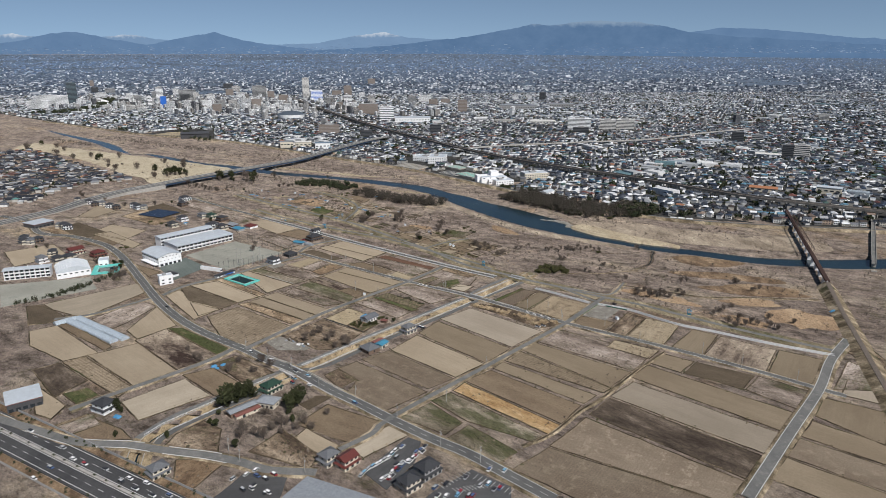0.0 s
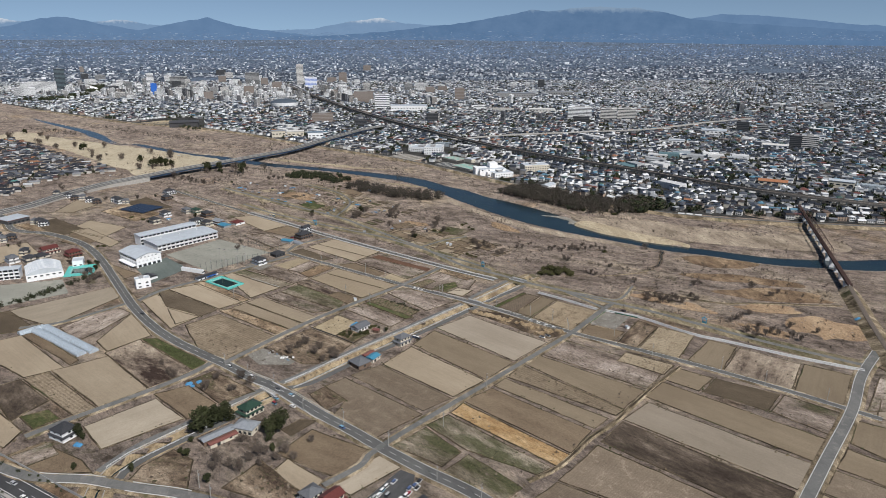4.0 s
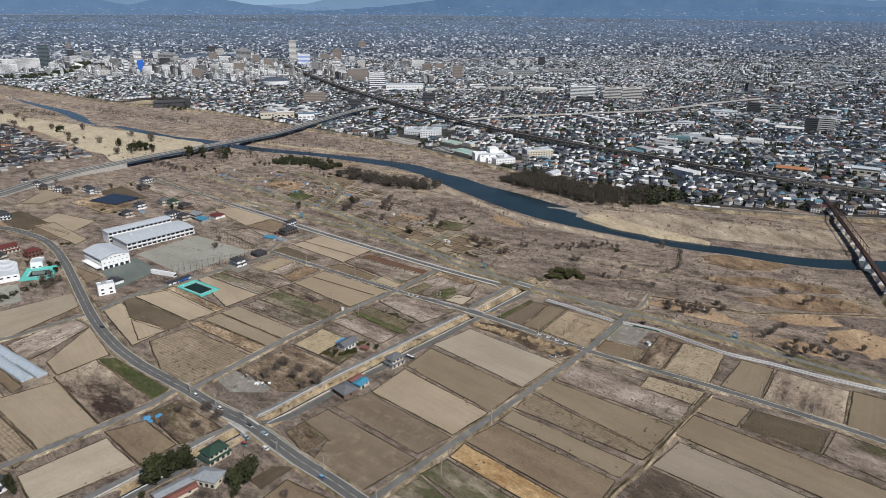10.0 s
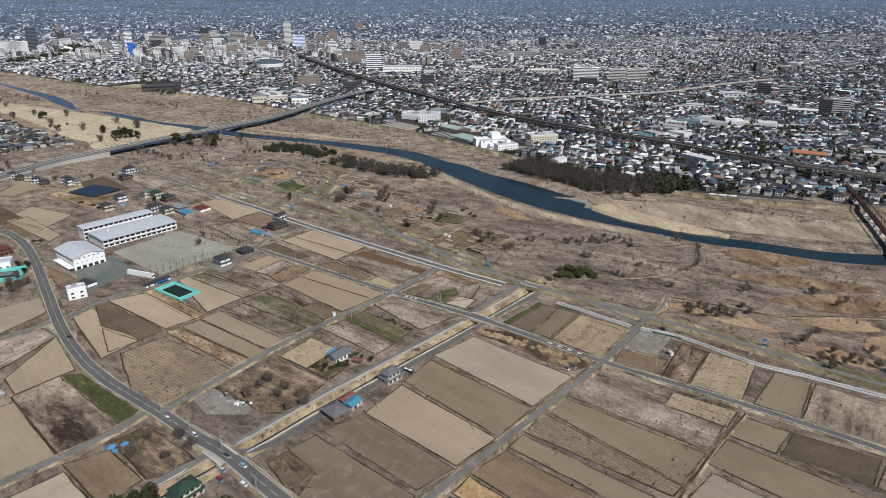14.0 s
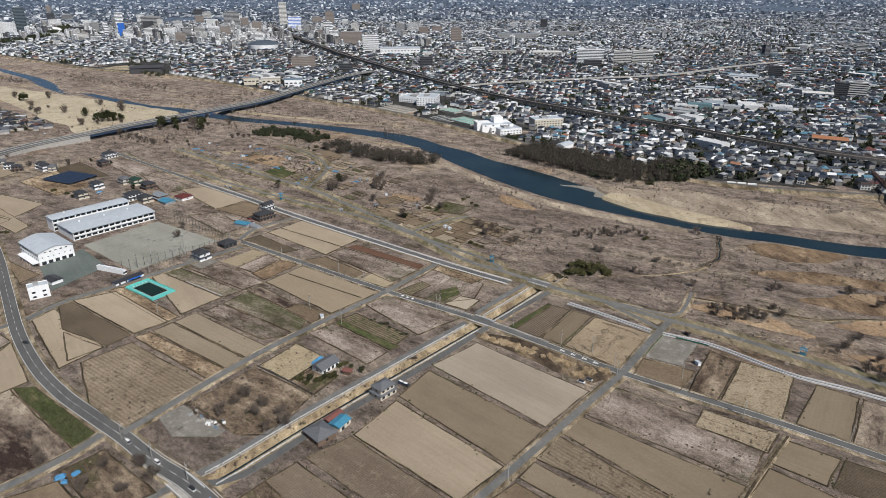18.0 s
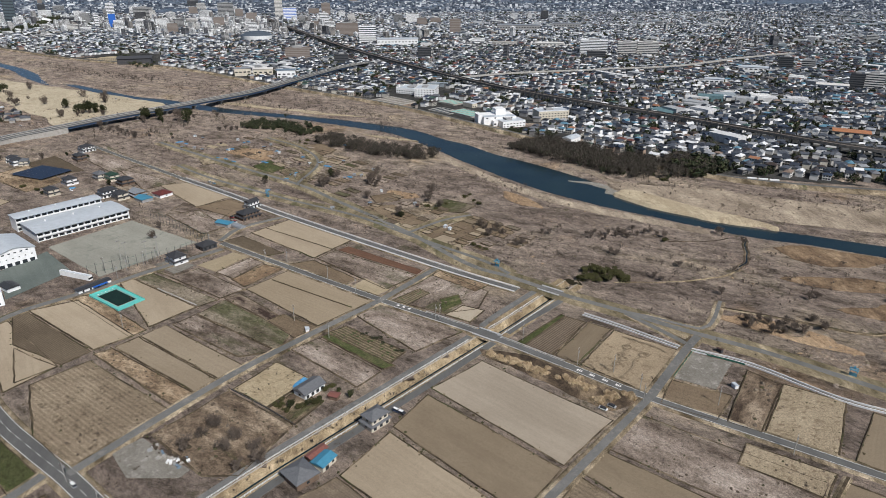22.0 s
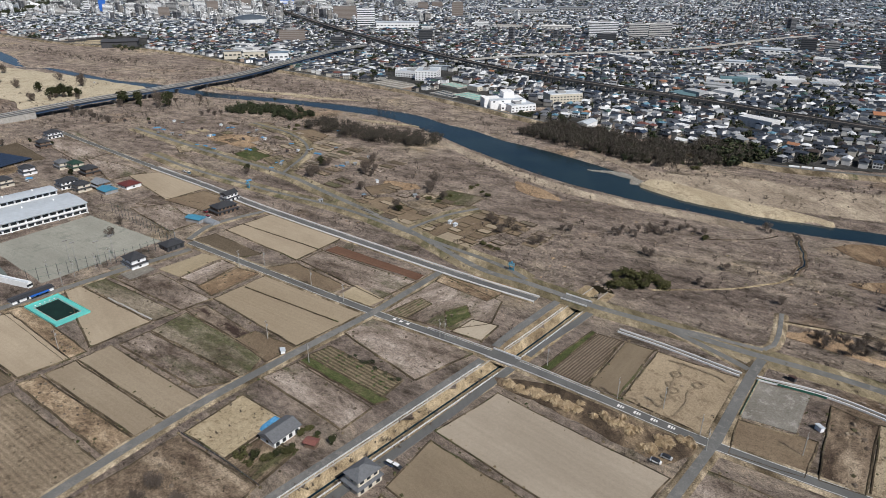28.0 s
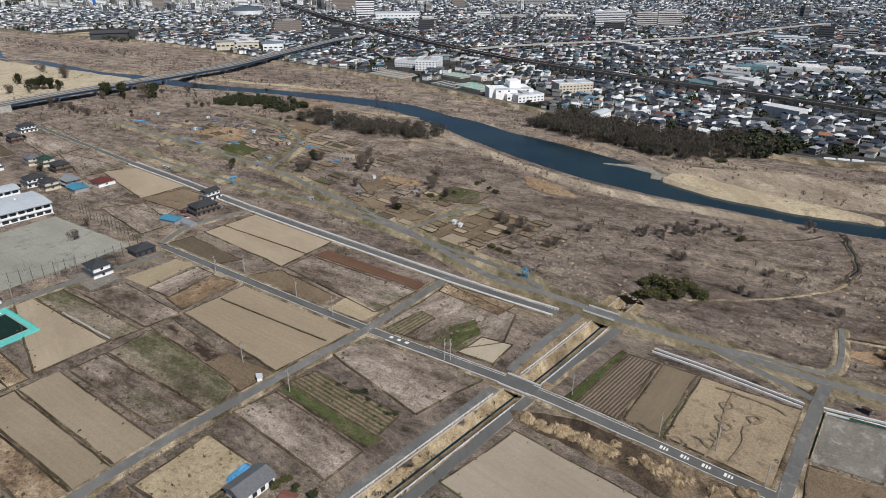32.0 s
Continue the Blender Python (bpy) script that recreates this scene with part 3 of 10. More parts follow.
for a, b in zip(RIVER, RIVER[1:]):
    acc.append(acc[-1] + math.hypot(b[0] - a[0], b[1] - a[1]))
along = np.concatenate([[0], np.cumsum(np.hypot(*np.diff(rl, axis=0).T))])
rw = np.interp(along / along[-1], np.array(acc) / acc[-1], [w for x, y, w in RIVER])
cl = np.array([(p.x, p.y) for p in canal_line])


def axis_steps(*spans):
    out = []
    for a, b, s in spans:
        out += list(np.arange(a, b, s))
    return np.array(out + [spans[-1][1]])


gx = axis_steps((-5200, -1600, 90), (-1600, -400, 12), (-400, 100, 5), (100, 520, 3.4), (520, 1100, 12), (1100, 5200, 90))
gy = axis_steps((-700, 200, 45), (200, 600, 5), (600, 950, 3.4), (950, 1000, 5), (1000, 2100, 10), (2100, 5200, 60))
GX, GY = np.meshgrid(gx, gy)
flat = np.stack([GX.ravel(), GY.ravel()], 1)
gz = np.array([rise(y) for y in flat[:, 1]])
near = (np.abs(flat[:, 0]) < 1600) & (flat[:, 1] < 2500)
sub = flat[near]
dist = np.full(len(sub), 1e9)
for i in range(len(rl)):
    dist = np.minimum(dist, np.hypot(sub[:, 0] - rl[i, 0], sub[:, 1] - rl[i, 1]) - rw[i] / 2)
gz[near] = np.where(dist < 9, np.clip((dist + 3) / 9.0, 0, 1) ** 0.8 * 4.2 - 4.2, 0)
wob = np.array([noise.noise(Vector((x * 0.02, y * 0.02, 0))) for x, y in sub])
gz[near] += np.clip((dist - 12) / 30, 0, 1) * np.clip((160 - np.abs(dist - 90)) / 60, 0, 1) * wob * 0.5
nx, ny = len(gx), len(gy)
ii = np.arange(nx * ny).reshape(ny, nx)
quads = np.stack([ii[:-1, :-1], ii[:-1, 1:], ii[1:, 1:], ii[1:, :-1]], -1).reshape(-1, 4)
mid = flat[quads].mean(1)
cd = np.full(len(mid), 1e9)
for p in cl:
    cd = np.minimum(cd, np.hypot(mid[:, 0] - p[0], mid[:, 1] - p[1]))
quads = quads[cd > 6.5]
gm = bpy.data.meshes.new("ground")
gm.from_pydata(np.column_stack([flat, gz]).tolist(), [], quads.tolist())
gm.materials.append(MATS["weedland"])
ground = tagged(new("ground", gm), "brown winter plain of dry grass and scrub", "ground", kind="structure")

water_ob = part("water", strip_vf(river_line, [(34, 0), (12, 0), (-12, 0), (-34, 0)], -2.2), "water")
tagged(water_ob, "dark blue river with a smooth surface", "river", kind="structure")
canal = part("canal_bed", strip_vf(canal_line, [(9.5, 0.06), (4.6, 0.1), (4.3, -0.3), (0.7, -2.2), (-0.7, -2.2), (-4.0, -0.3), (-4.3, 0.1), (-9.5, 0.06)]), "canal_grass")
tagged(canal, "dry-grass banks of a narrow irrigation canal", "canal", kind="structure")
cw = part("canal_water", strip_vf(canal_line, [(0.5, 0), (-0.5, 0)], -2.12), "water")
tagged(cw, "thin dark water in the canal", "water", kind="structure")
for off, name in ((4.75, "canal_wall"), (-4.45, "canal_wall")):
    w = part(name, strip_vf(canal_line, [(off + 0.2, 0.0), (off + 0.2, 0.28), (off - 0.2, 0.28), (off - 0.3, -0.8)]), "concrete")
    tagged(w, "low concrete edge wall of the canal", "wall", kind="structure")

# lanes along both banks of the canal, up to the dike path
for name_, pts_ in (("west", [(-165, 354.5), (-158.3, 368), (-149.7, 381), (-138.3, 392), (-126.3, 403.5), (-110.5, 420), (-93, 437), (-74, 452.5), (-44.5, 483), (11.5, 536), (54, 576)]), ("west", [(62, 587), (72, 599), (90, 617), (106, 633)]),
                    ("east", [(-151, 346), (-150.4, 352.7), (-145.9, 361.5), (-136.6, 372.8), (-122.8, 386), (-108, 400), (-94, 414.5)]), ("east", [(-79.5, 438.5), (-63, 442.5), (-33.5, 472), (22.5, 525), (68, 569.5)]), ("east", [(76, 578), (86, 588), (104, 603.5), (121, 619.5)])):
    lane = part("canal_lane", strip_vf(smooth_line(pts_, 7), [(2.1, 0.0), (2.0, 0.34), (-2.0, 0.34), (-2.1, 0.0)]), "asphalt" if name_ == "east" else "lane_asphalt")
    tagged(lane, "narrow paved lane beside the canal", "road", kind="structure")

# pale sand flats and gravel spits along the river
def patch(name, material, cx, cy, rx, ry, turn, z=0.08, label="", seed=1, kind="structure", category="ground"):
    rnd = random.Random(seed)
    n = 28
    ph = [rnd.uniform(0, 6.28) for _ in range(4)]
    v = []
    for i in range(n):
        a = 2 * math.pi * i / n
        k = 1 + 0.14 * math.sin(2 * a + ph[0]) + 0.11 * math.sin(3 * a + ph[1]) + 0.07 * math.sin(5 * a + ph[2]) + 0.05 * math.sin(7 * a + ph[3])
        x, y = rx * k * math.cos(a), ry * k * math.sin(a)
        c, s = math.cos(radians(turn)), math.sin(radians(turn))
        v.append((cx + x * c - y * s, cy + x * s + y * c, z))
    v += [(x, y, z - 2.5) for x, y, z in v]
    f = [tuple(range(n))] + [(i, n + i, n + (i + 1) % n, (i + 1) % n) for i in range(n)]
    ob = part(name, (v, f), material)
    return tagged(ob, label or "patch of bare sand", category, kind=kind)


# ---- fields ----
FIELD_LABEL = {
    "clay": "smooth tilled field of medium brown clay", "tan": "smooth tilled field of light brown earth", "tanrow": "light brown field with faint tractor rows", "tanring": "tan field with looping tractor marks",
    "pale": "pale dry tilled field", "grey": "wide greyish tilled rice field", "brown": "brown ploughed field", "dark": "dark ploughed field with fine rows",
    "furrow": "brown field with plough furrows", "ridged": "dark field hilled into straight ridges", "stripe": "stubble field with pale stripes", "weed": "fallow field with brown weeds", "scrub": "overgrown lot with dry scrub",
    "olive": "fallow field greening with winter weeds", "green": "strip of green winter grass", "straw": "field of orange dry straw", "straw2": "mottled straw-coloured grass plot",
    "burnt": "fallow field with dark burnt patches", "burnt2": "dark wet soil with pale strips", "yellow": "small yellowish bare plot", "paleyellow": "pale stubble plot",
    "rust": "rust-brown plot", "red": "narrow strip of reddish earth", "veg": "vegetable plot with green rows", "garden": "kitchen garden with dark soil",
    "yard": "bare yellow earth yard", "gravel": "fenced gravel lot", "lot": "dark asphalt car park", "schoolyard": "sandy school sports ground", "court": "grey-green tennis courts"}
field_no = 0
FIELD_POLYS = []


def field(kind, *corners):
    """A plot with a low earth bank round it, its surface a little above the plain."""
    global field_no
    field_no += 1
    z = 0.12 + 0.002 * field_no
    c = [Vector((*p, 0)) for p in corners]
    if sum(a.x * b.y - b.x * a.y for a, b in zip(c, c[1:] + c[:1])) < 0:
        c.reverse()
    mid = sum(c, Vector()) / len(c)
    edge = []
    for a, b in zip(c, c[1:] + c[:1]):
        n = max(1, int((b - a).length / 7))
        d = (b - a).normalized()
        side = Vector((-d.y, d.x, 0))
        for i in range(n):
            q = a + (b - a) * (i / n)
            w = 0.0 if i == 0 else 0.9 * noise.noise(q * 0.09) + 0.5 * noise.noise(q * 0.4)
            edge.append(q + side * (0.7 * w + 0.25))
    n = len(edge)
    a, b = max(zip(c, c[1:] + c[:1]), key=lambda q: (q[1] - q[0]).length)
    turn = Matrix.Rotation(math.atan2(b.y - a.y, b.x - a.x) - math.pi / 2, 4, 'Z')
    place = Matrix.Translation(mid) @ turn @ Matrix.Translation((-(field_no * 53.0 % 410), -(field_no * 31.0 % 330), 0))
    back = place.inverted()
    near_edge = [back @ p for p in edge]
    v = [(p.x, p.y, z) for p in near_edge] + [(p.x, p.y, -0.2) for p in near_edge]
    f = [tuple(range(n))] + [(i, n + i, n + (i + 1) % n, (i + 1) % n) for i in range(n)]
    ob = part("field", (v, f), kind)
    ob.matrix_world = place
    FIELD_POLYS.append((kind, edge, z))
    if kind not in ("lot", "schoolyard", "court", "gravel", "red", "yellow"):
        ring = near_edge + [near_edge[0].copy()]
        bank_h = 0.14 + 0.08 * (field_no % 3)
        prof = [(-0.6, -0.3), (-0.15, bank_h), (0.15, bank_h), (0.45, -0.02)]
        part("bank", strip_vf(ring, prof, z), "bank", ob)
    return tagged(ob, FIELD_LABEL[kind], "field", kind="structure")


field("brown", (-306, 707.5), (-281.5, 688), (-260.5, 672.5), (-268.5, 658))
field("straw2", (-200.5, 642.5), (-187, 647), (-135.5, 597.5), (-143, 589.5))
field("grey", (57.5, 550.5), (28.5, 527), (82.5, 466.5), (113, 495))
field("clay", (26.5, 522), (9, 498), (58.5, 440.5), (81, 465))
field("tan", (7.5, 494.5), (-13.5, 467.5), (34, 419.5), (57, 440))
field("furrow", (-15, 467), (-35.5, 452.5), (13.5, 404), (33, 418))
field("furrow", (-39, 450), (-52, 438), (-37, 420), (-43, 402.5), (-16, 376), (13, 400.5))
field("garden", (-61, 428.5), (-51.5, 438.5), (-36, 420.5), (-48.5, 409))
field("olive", (-5.5, 368.5), (14.5, 386), (34, 360), (22, 347))
field("olive", (15, 388), (29, 399), (82, 343), (73, 336.5), (37, 361))
field("straw", (30.5, 400.5), (39.5, 412), (95, 353), (85.5, 343))
field("brown", (40, 414), (60.5, 429.5), (114, 376), (96, 354.5))
field("clay", (62.5, 432), (71.5, 442), (128, 388.5), (116.5, 378))
field("stripe", (72.5, 444), (87.5, 459.5), (141, 397.5), (133.5, 391))
field("clay", (88.5, 462), (101.5, 475), (162.5, 419.5), (141, 398))
field("weed", (103.5, 476.5), (127, 498.5), (189.5, 448), (164.5, 421.5))
field("clay", (181, 433), (197.5, 448), (215.5, 433), (198.5, 416.5))
field("dark", (200.5, 416), (217, 432.5), (250, 409), (231.5, 390))
field("weed", (233, 389.5), (252, 408), (278, 383.5), (254.5, 361.5))
field("clay", (159.5, 412.5), (178.5, 430), (249.5, 358.5), (229.5, 338))
field("grey", (136.5, 386.5), (159, 405.5), (228, 335.5), (206.5, 316))
field("burnt2", (116, 364.5), (135.5, 384.5), (204, 314.5), (184, 294))
field("furrow", (83, 331.5), (113, 361.5), (182, 292.5), (164.5, 274.5))
field("furrow", (57.5, 310.5), (82, 330.5), (161, 277), (122, 250))
field("olive", (21.5, 342.5), (37.5, 357.5), (63, 327), (46.5, 312))
field("clay", (260.5, 353.5), (280, 376), (311, 354), (282.5, 319))
field("furrow", (218, 313), (236, 330.5), (289, 280), (270, 262))
field("clay", (238, 332), (255, 348.5), (306, 298), (290, 281))
field("clay", (197, 293.5), (217, 312), (269, 261), (247, 243))
field("tanring", (139.5, 577), (169, 553), (136.5, 515.5), (110.5, 543))
field("paleyellow", (179, 480), (209.5, 517.5), (232.5, 500.5), (201.5, 459.5))
field("clay", (209.5, 460), (240, 491.5), (255.5, 478), (226.5, 442.5))
field("burnt", (227.5, 442.5), (257, 477), (288.5, 448.5), (259.5, 412))
field("clay", (260.5, 410.5), (290.5, 448.5), (318, 428), (286, 392.5))
field("court", (-268, 685.5), (-250.5, 722.5), (-216.5, 685), (-239, 643))
field("schoolyard", (-253.5, 730.5), (-210.5, 785.5), (-142.5, 732.5), (-192.5, 673.5))
field("tan", (-464.5, 924), (-466.5, 992.5), (-424.5, 963), (-438, 922))
field("dark", (-388, 973), (-373, 1005), (-314.5, 942), (-339, 919.5))
field("tan", (-407.5, 840), (-397.5, 879), (-339, 844.5), (-349, 802.5))
field("brown", (-390, 785.5), (-396.5, 829.5), (-347.5, 799), (-358.5, 767))
field("brown", (27.5, 730.5), (81, 774.5), (109, 742), (55, 711.5))
field("tan", (39.5, 725), (50.5, 735), (72.5, 714), (57.5, 703.5))
field("olive", (39.5, 794.5), (58, 823.5), (85, 802.5), (70.5, 784))
field("brown", (-71, 364.5), (-54, 388), (-15.5, 363), (-34.5, 340.5))
field("pale", (-39, 336.5), (-13, 359.5), (0, 348.5), (-26.5, 326.5))
field("tan", (-73, 346), (-64, 360), (-41.5, 339), (-49, 328))
field("scrub", (-94.5, 336.5), (-78.5, 359.5), (-49, 327.5), (-57.5, 318))
field("dark", (-72.5, 388.5), (-63, 399.5), (-52, 397.5), (-65.5, 382))
field("lot", (-27, 313.5), (-1, 346), (7, 341), (3, 320.5), (-12.5, 296.5))
field("lot", (13, 295), (34.5, 312), (54.5, 295.5), (52.5, 282.5), (5.5, 286.5))
field("lot", (-90.5, 319.5), (-67, 316), (-68.5, 291), (-105, 293.5))
field("brown", (-225.5, 370.5), (-209, 384), (-178.5, 366), (-167.5, 354), (-202.5, 355))
field("scrub", (-146.5, 343), (-143.5, 357.5), (-130.5, 372.5), (-116.5, 362), (-111.5, 333.5))
field("rust", (-127.5, 304), (-134.5, 331), (-117.5, 331.5), (-106, 325.5), (-118.5, 300))
field("tan", (-469, 756), (-427.5, 786), (-392.5, 744.5), (-426.5, 699))
field("dark", (-466, 870.5), (-446, 890.5), (-386, 837.5), (-402.5, 811.5))
field("straw2", (-484, 863), (-467.5, 871), (-403, 809), (-413, 804.5))
field("tan", (-400.5, 830), (-384.5, 842.5), (-322, 781.5), (-325, 762.5))
field("schoolyard", (-408, 640.5), (-328, 659.5), (-305.5, 623), (-372.5, 578.5))
field("weed", (-179.5, 828), (-130.5, 803.5), (-136.5, 780.5), (-185.5, 808.5))
field("dark", (-123, 732), (-109.5, 743), (-72, 706.5), (-87.5, 700.5))
field("weed", (-186.5, 798.5), (-160, 806.5), (-127, 764.5), (-142.5, 749.5))
field("paleyellow", (-205.5, 977), (-190, 984.5), (-175.5, 964.5), (-194.5, 953.5))
field("weed", (-367.5, 1028), (-340, 1056.5), (-259.5, 963.5), (-279, 927))
field("straw2", (-403, 924), (-386, 967.5), (-317.5, 906), (-338, 870.5))
field("grey", (294.5, 378), (313, 399.5), (335, 383.5), (317, 362))
field("weed", (294, 386), (331.5, 426.5), (347.5, 403), (332, 379.5))
field("scrub", (341, 440.5), (364.5, 454), (361.5, 424.5), (344.5, 407.5))
field("tan", (-234, 602.5), (-223, 614), (-170, 561.5), (-186.5, 538.5))
field("straw2", (-156, 572), (-147.5, 577.5), (-86.5, 528), (-94, 518.5))
field("tan", (-147, 579), (-137.5, 589.5), (-80, 541), (-86, 528.5))
field("tan", (-137, 590), (-126, 602), (-67.5, 552), (-79, 541))
field("yard", (-72, 533), (-53.5, 557), (-34, 540), (-40.5, 531), (-52, 517))
field("garden", (-51.5, 516), (-39.5, 530), (-25.5, 519), (-37, 502.5))
field("scrub", (-101, 500), (-73.5, 532.5), (-37.5, 502), (-55.5, 470.5), (-71.5, 471.5))
field("gravel", (-115, 489), (-104.5, 498.5), (-77, 476), (-80, 471), (-102.5, 472.5))
field("tan", (-177, 666), (-173, 672.5), (-114, 624), (-135.5, 600.5))
field("olive", (-174.5, 674), (-163.5, 682.5), (-103.5, 633), (-113, 624.5))
field("weed", (-161, 683.5), (-141.5, 673), (-128, 682.5), (-89, 647), (-101.5, 635))
field("gravel", (-162, 691), (-142, 674.5), (-132, 688.5), (-151, 703))
field("yellow", (-131, 688), (-110, 710), (-96.5, 701), (-115, 676.5))
field("weed", (-114, 675), (-95, 699.5), (-83.5, 689.5), (-99.5, 664))
field("rust", (-101, 663), (-83, 686.5), (-68, 677.5), (-89.5, 650.5))
field("tanrow", (-88, 647), (-63.5, 675), (-3.5, 624.5), (-35, 594.5))
field("burnt", (-99.5, 635), (-89.5, 640), (-58.5, 607.5), (-65.5, 602.5))
field("weed", (-122, 602), (-112, 614), (-55, 568), (-75.5, 563.5))
field("olive", (-111, 614.5), (-98.5, 632.5), (-49.5, 587.5), (-55, 568.5))
field("brown", (-67, 602.5), (-58, 610.5), (-35.5, 593.5), (-47, 581.5))
field("tan", (-104, 749), (-77, 778), (-22, 728.5), (-48, 695))
field("red", (-31.5, 709), (-24.5, 715.5), (31, 668), (26.5, 661.5))
field("weed", (-45.5, 694), (-33, 708.5), (25.5, 660), (5, 640))
field("brown", (-67, 685), (-47.5, 691), (-14.5, 657), (-27.5, 646.5))
field("yellow", (-19, 645.5), (-9, 658), (7.5, 639.5), (-2, 631))
field("weed", (6.5, 625), (43, 667), (72.5, 632), (63, 608.5), (41, 604.5))
field("straw2", (41.5, 668.5), (74.5, 642), (64, 632.5), (37, 659))
field("veg", (7, 622.5), (27.5, 640), (34, 632), (14.5, 612.5))
field("green", (39.5, 623), (52.5, 629.5), (54, 616.5), (40, 605.5))
field("pale", (41.5, 602.5), (53.5, 614), (66.5, 606.5), (56, 592.5))
field("weed", (-15.5, 608.5), (0.5, 619), (51.5, 582.5), (22, 562))
field("veg", (-28.5, 586), (-18.5, 593.5), (16.5, 562.5), (7.5, 550.5))
field("green", (-32, 581.5), (-28, 585), (10.5, 549), (4, 545.5))
field("weed", (-47.5, 569), (-33, 580.5), (3, 544), (-9, 530.5))
field("ridged", (83, 564), (115.5, 595), (126, 587), (97.5, 553))
field("green", (79.5, 567), (113, 598), (115, 596), (83.5, 563))
field("clay", (127, 586.5), (138.5, 578), (109.5, 544), (99, 553))
field("gravel", (175, 550), (193, 538), (173, 515), (155, 526.5))
field("brown", (153.5, 525), (178.5, 509.5), (162, 491), (140, 505.5))
field("brown", (-102, 1030), (-77, 1041), (-54.5, 1009.5), (-70, 981.5), (-92.5, 994))
field("green", (-140.5, 946), (-125.5, 969), (-103.5, 935.5), (-119, 911.5))
field("veg", (-109.5, 926.5), (-93.5, 938.5), (-80, 898), (-90.5, 887.5))
field("brown", (-27, 804.5), (11, 809), (40.5, 761.5), (11, 752))
field("brown", (-11, 834.5), (11, 844.5), (16.5, 822), (-4, 815.5))
field("tan", (-73, 981.5), (-42, 958.5), (-48.5, 945), (-67.5, 960.5))
field("tan", (-218, 882.5), (-194, 890.5), (-141, 841.5), (-165, 815))
field("weed", (-281.5, 945.5), (-235.5, 916.5), (-205, 891), (-229, 870))
field("brown", (-166, 815), (-140.5, 835), (-111, 811), (-130, 788.5))
field("paleyellow", (167.5, 474.5), (196.5, 453), (183.5, 439.5), (157.5, 462))
field("pale", (-341, 580.5), (-272, 636.5), (-251, 616), (-285, 548.5))
field("dark", (-350, 579.5), (-335, 582.5), (-293.5, 543.5), (-324.5, 534.5))
field("weed", (-276, 544.5), (-250.5, 589), (-229.5, 572), (-242.5, 534.5), (-251.5, 519.5))
field("tan", (-236, 518.5), (-229.5, 572), (-197, 526.5), (-220, 500.5))
field("brown", (-299.5, 533), (-291, 537.5), (-235, 487.5), (-238, 480.5))
field("tan", (-317, 521.5), (-299.5, 533), (-240, 476), (-261, 463), (-301.5, 493))
field("tan", (-247, 472), (-216.5, 492.5), (-170, 443), (-190.5, 418.5))
field("burnt", (-221, 497.5), (-203.5, 519.5), (-146.5, 466), (-167.5, 441))
field("green", (-203, 520.5), (-190.5, 521), (-136.5, 474), (-146.5, 466))
field("stripe", (-260, 460.5), (-247.5, 470.5), (-192, 418.5), (-197, 405.5))
field("burnt2", (-276.5, 449.5), (-262, 460.5), (-228.5, 431.5), (-240, 408))
field("green", (-237, 412.5), (-223.5, 420.5), (-211, 409.5), (-221.5, 398.5))
field("brown", (-221.5, 398.5), (-208.5, 407.5), (-197.5, 402.5), (-202, 393))
field("tan", (-266, 430.5), (-227, 396.5), (-228, 380), (-241.5, 386.5))
field("pale", (-192.5, 399), (-160, 429.5), (-134.5, 404.5), (-172, 375))
field("brown", (-163.5, 435), (-144, 445), (-119, 421), (-132, 403.5))
field("garden", (-146, 451), (-132, 465), (-97.5, 434.5), (-117, 421))
field("weed", (-220, 371), (-204.5, 384.5), (-193.5, 372), (-208, 359.5))
field("stripe", (-176.5, 544), (-155, 565.5), (-97.5, 517.5), (-128.5, 480), (-154.5, 502))
field("tan", (-216.5, 626), (-192, 638.5), (-140.5, 591), (-157.5, 576.5))
field("dark", (-222.5, 618), (-216.5, 624.5), (-158.5, 575.5), (-168.5, 562.5), (-205.5, 585.5))
field("tan", (-203, 581.5), (-170, 561), (-185, 546.5))
field("scrub", (197, 530.5), (209, 516.5), (178.5, 481), (166, 489.5))

for pts_ in ([(-72.8, 659.9), (-16.3, 616)], [(-93.6, 758.3), (-36.2, 710.8)], [(-146.4, 652.1), (-114.1, 625.8)]):
    a_, b_ = Vector((*pts_[0], 0)), Vector((*pts_[1], 0))
    run_ = [a_.lerp(b_, t_ / 24) + Vector((0.5 * noise.noise(Vector((t_ * 0.6, a_.x, 0))), 0.5 * noise.noise(Vector((t_ * 0.6, a_.y, 4))), 0)) for t_ in range(25)]
    tagged(part("divider", strip_vf(run_, [(0.55, 0.0), (0.2, 0.28), (-0.2, 0.28), (-0.55, 0.0)], 0.45), "concrete" if pts_[0][0] < -140 else "bank"), "low divider running across a tilled field", "divider", kind="structure")

# allotment gardens between the dike path and the woods
ar_ = random.Random(5)
for i in range(9):
    for j in range(7):
        ox, oy = -205 + i * 21 + j * 9, 1035 - i * 24 + j * 10
        if ar_.random() < 0.35 or oy > 1075:
            continue
        a_ = radians(-46 + ar_.uniform(-6, 6))
        w_, d_ = ar_.uniform(6, 10), ar_.uniform(3, 4.6)
        ca, sa = math.cos(a_), math.sin(a_)
        field(ar_.choice(("veg", "brown", "dark", "garden", "tan", "olive", "scrub", "weed", "weed", "garden", "yellow")), *[(ox + u * w_ * ca - v * d_ * sa, oy + u * w_ * sa + v * d_ * ca) for u, v in ((-1, -1), (1, -1), (1, 1), (-1, 1))])

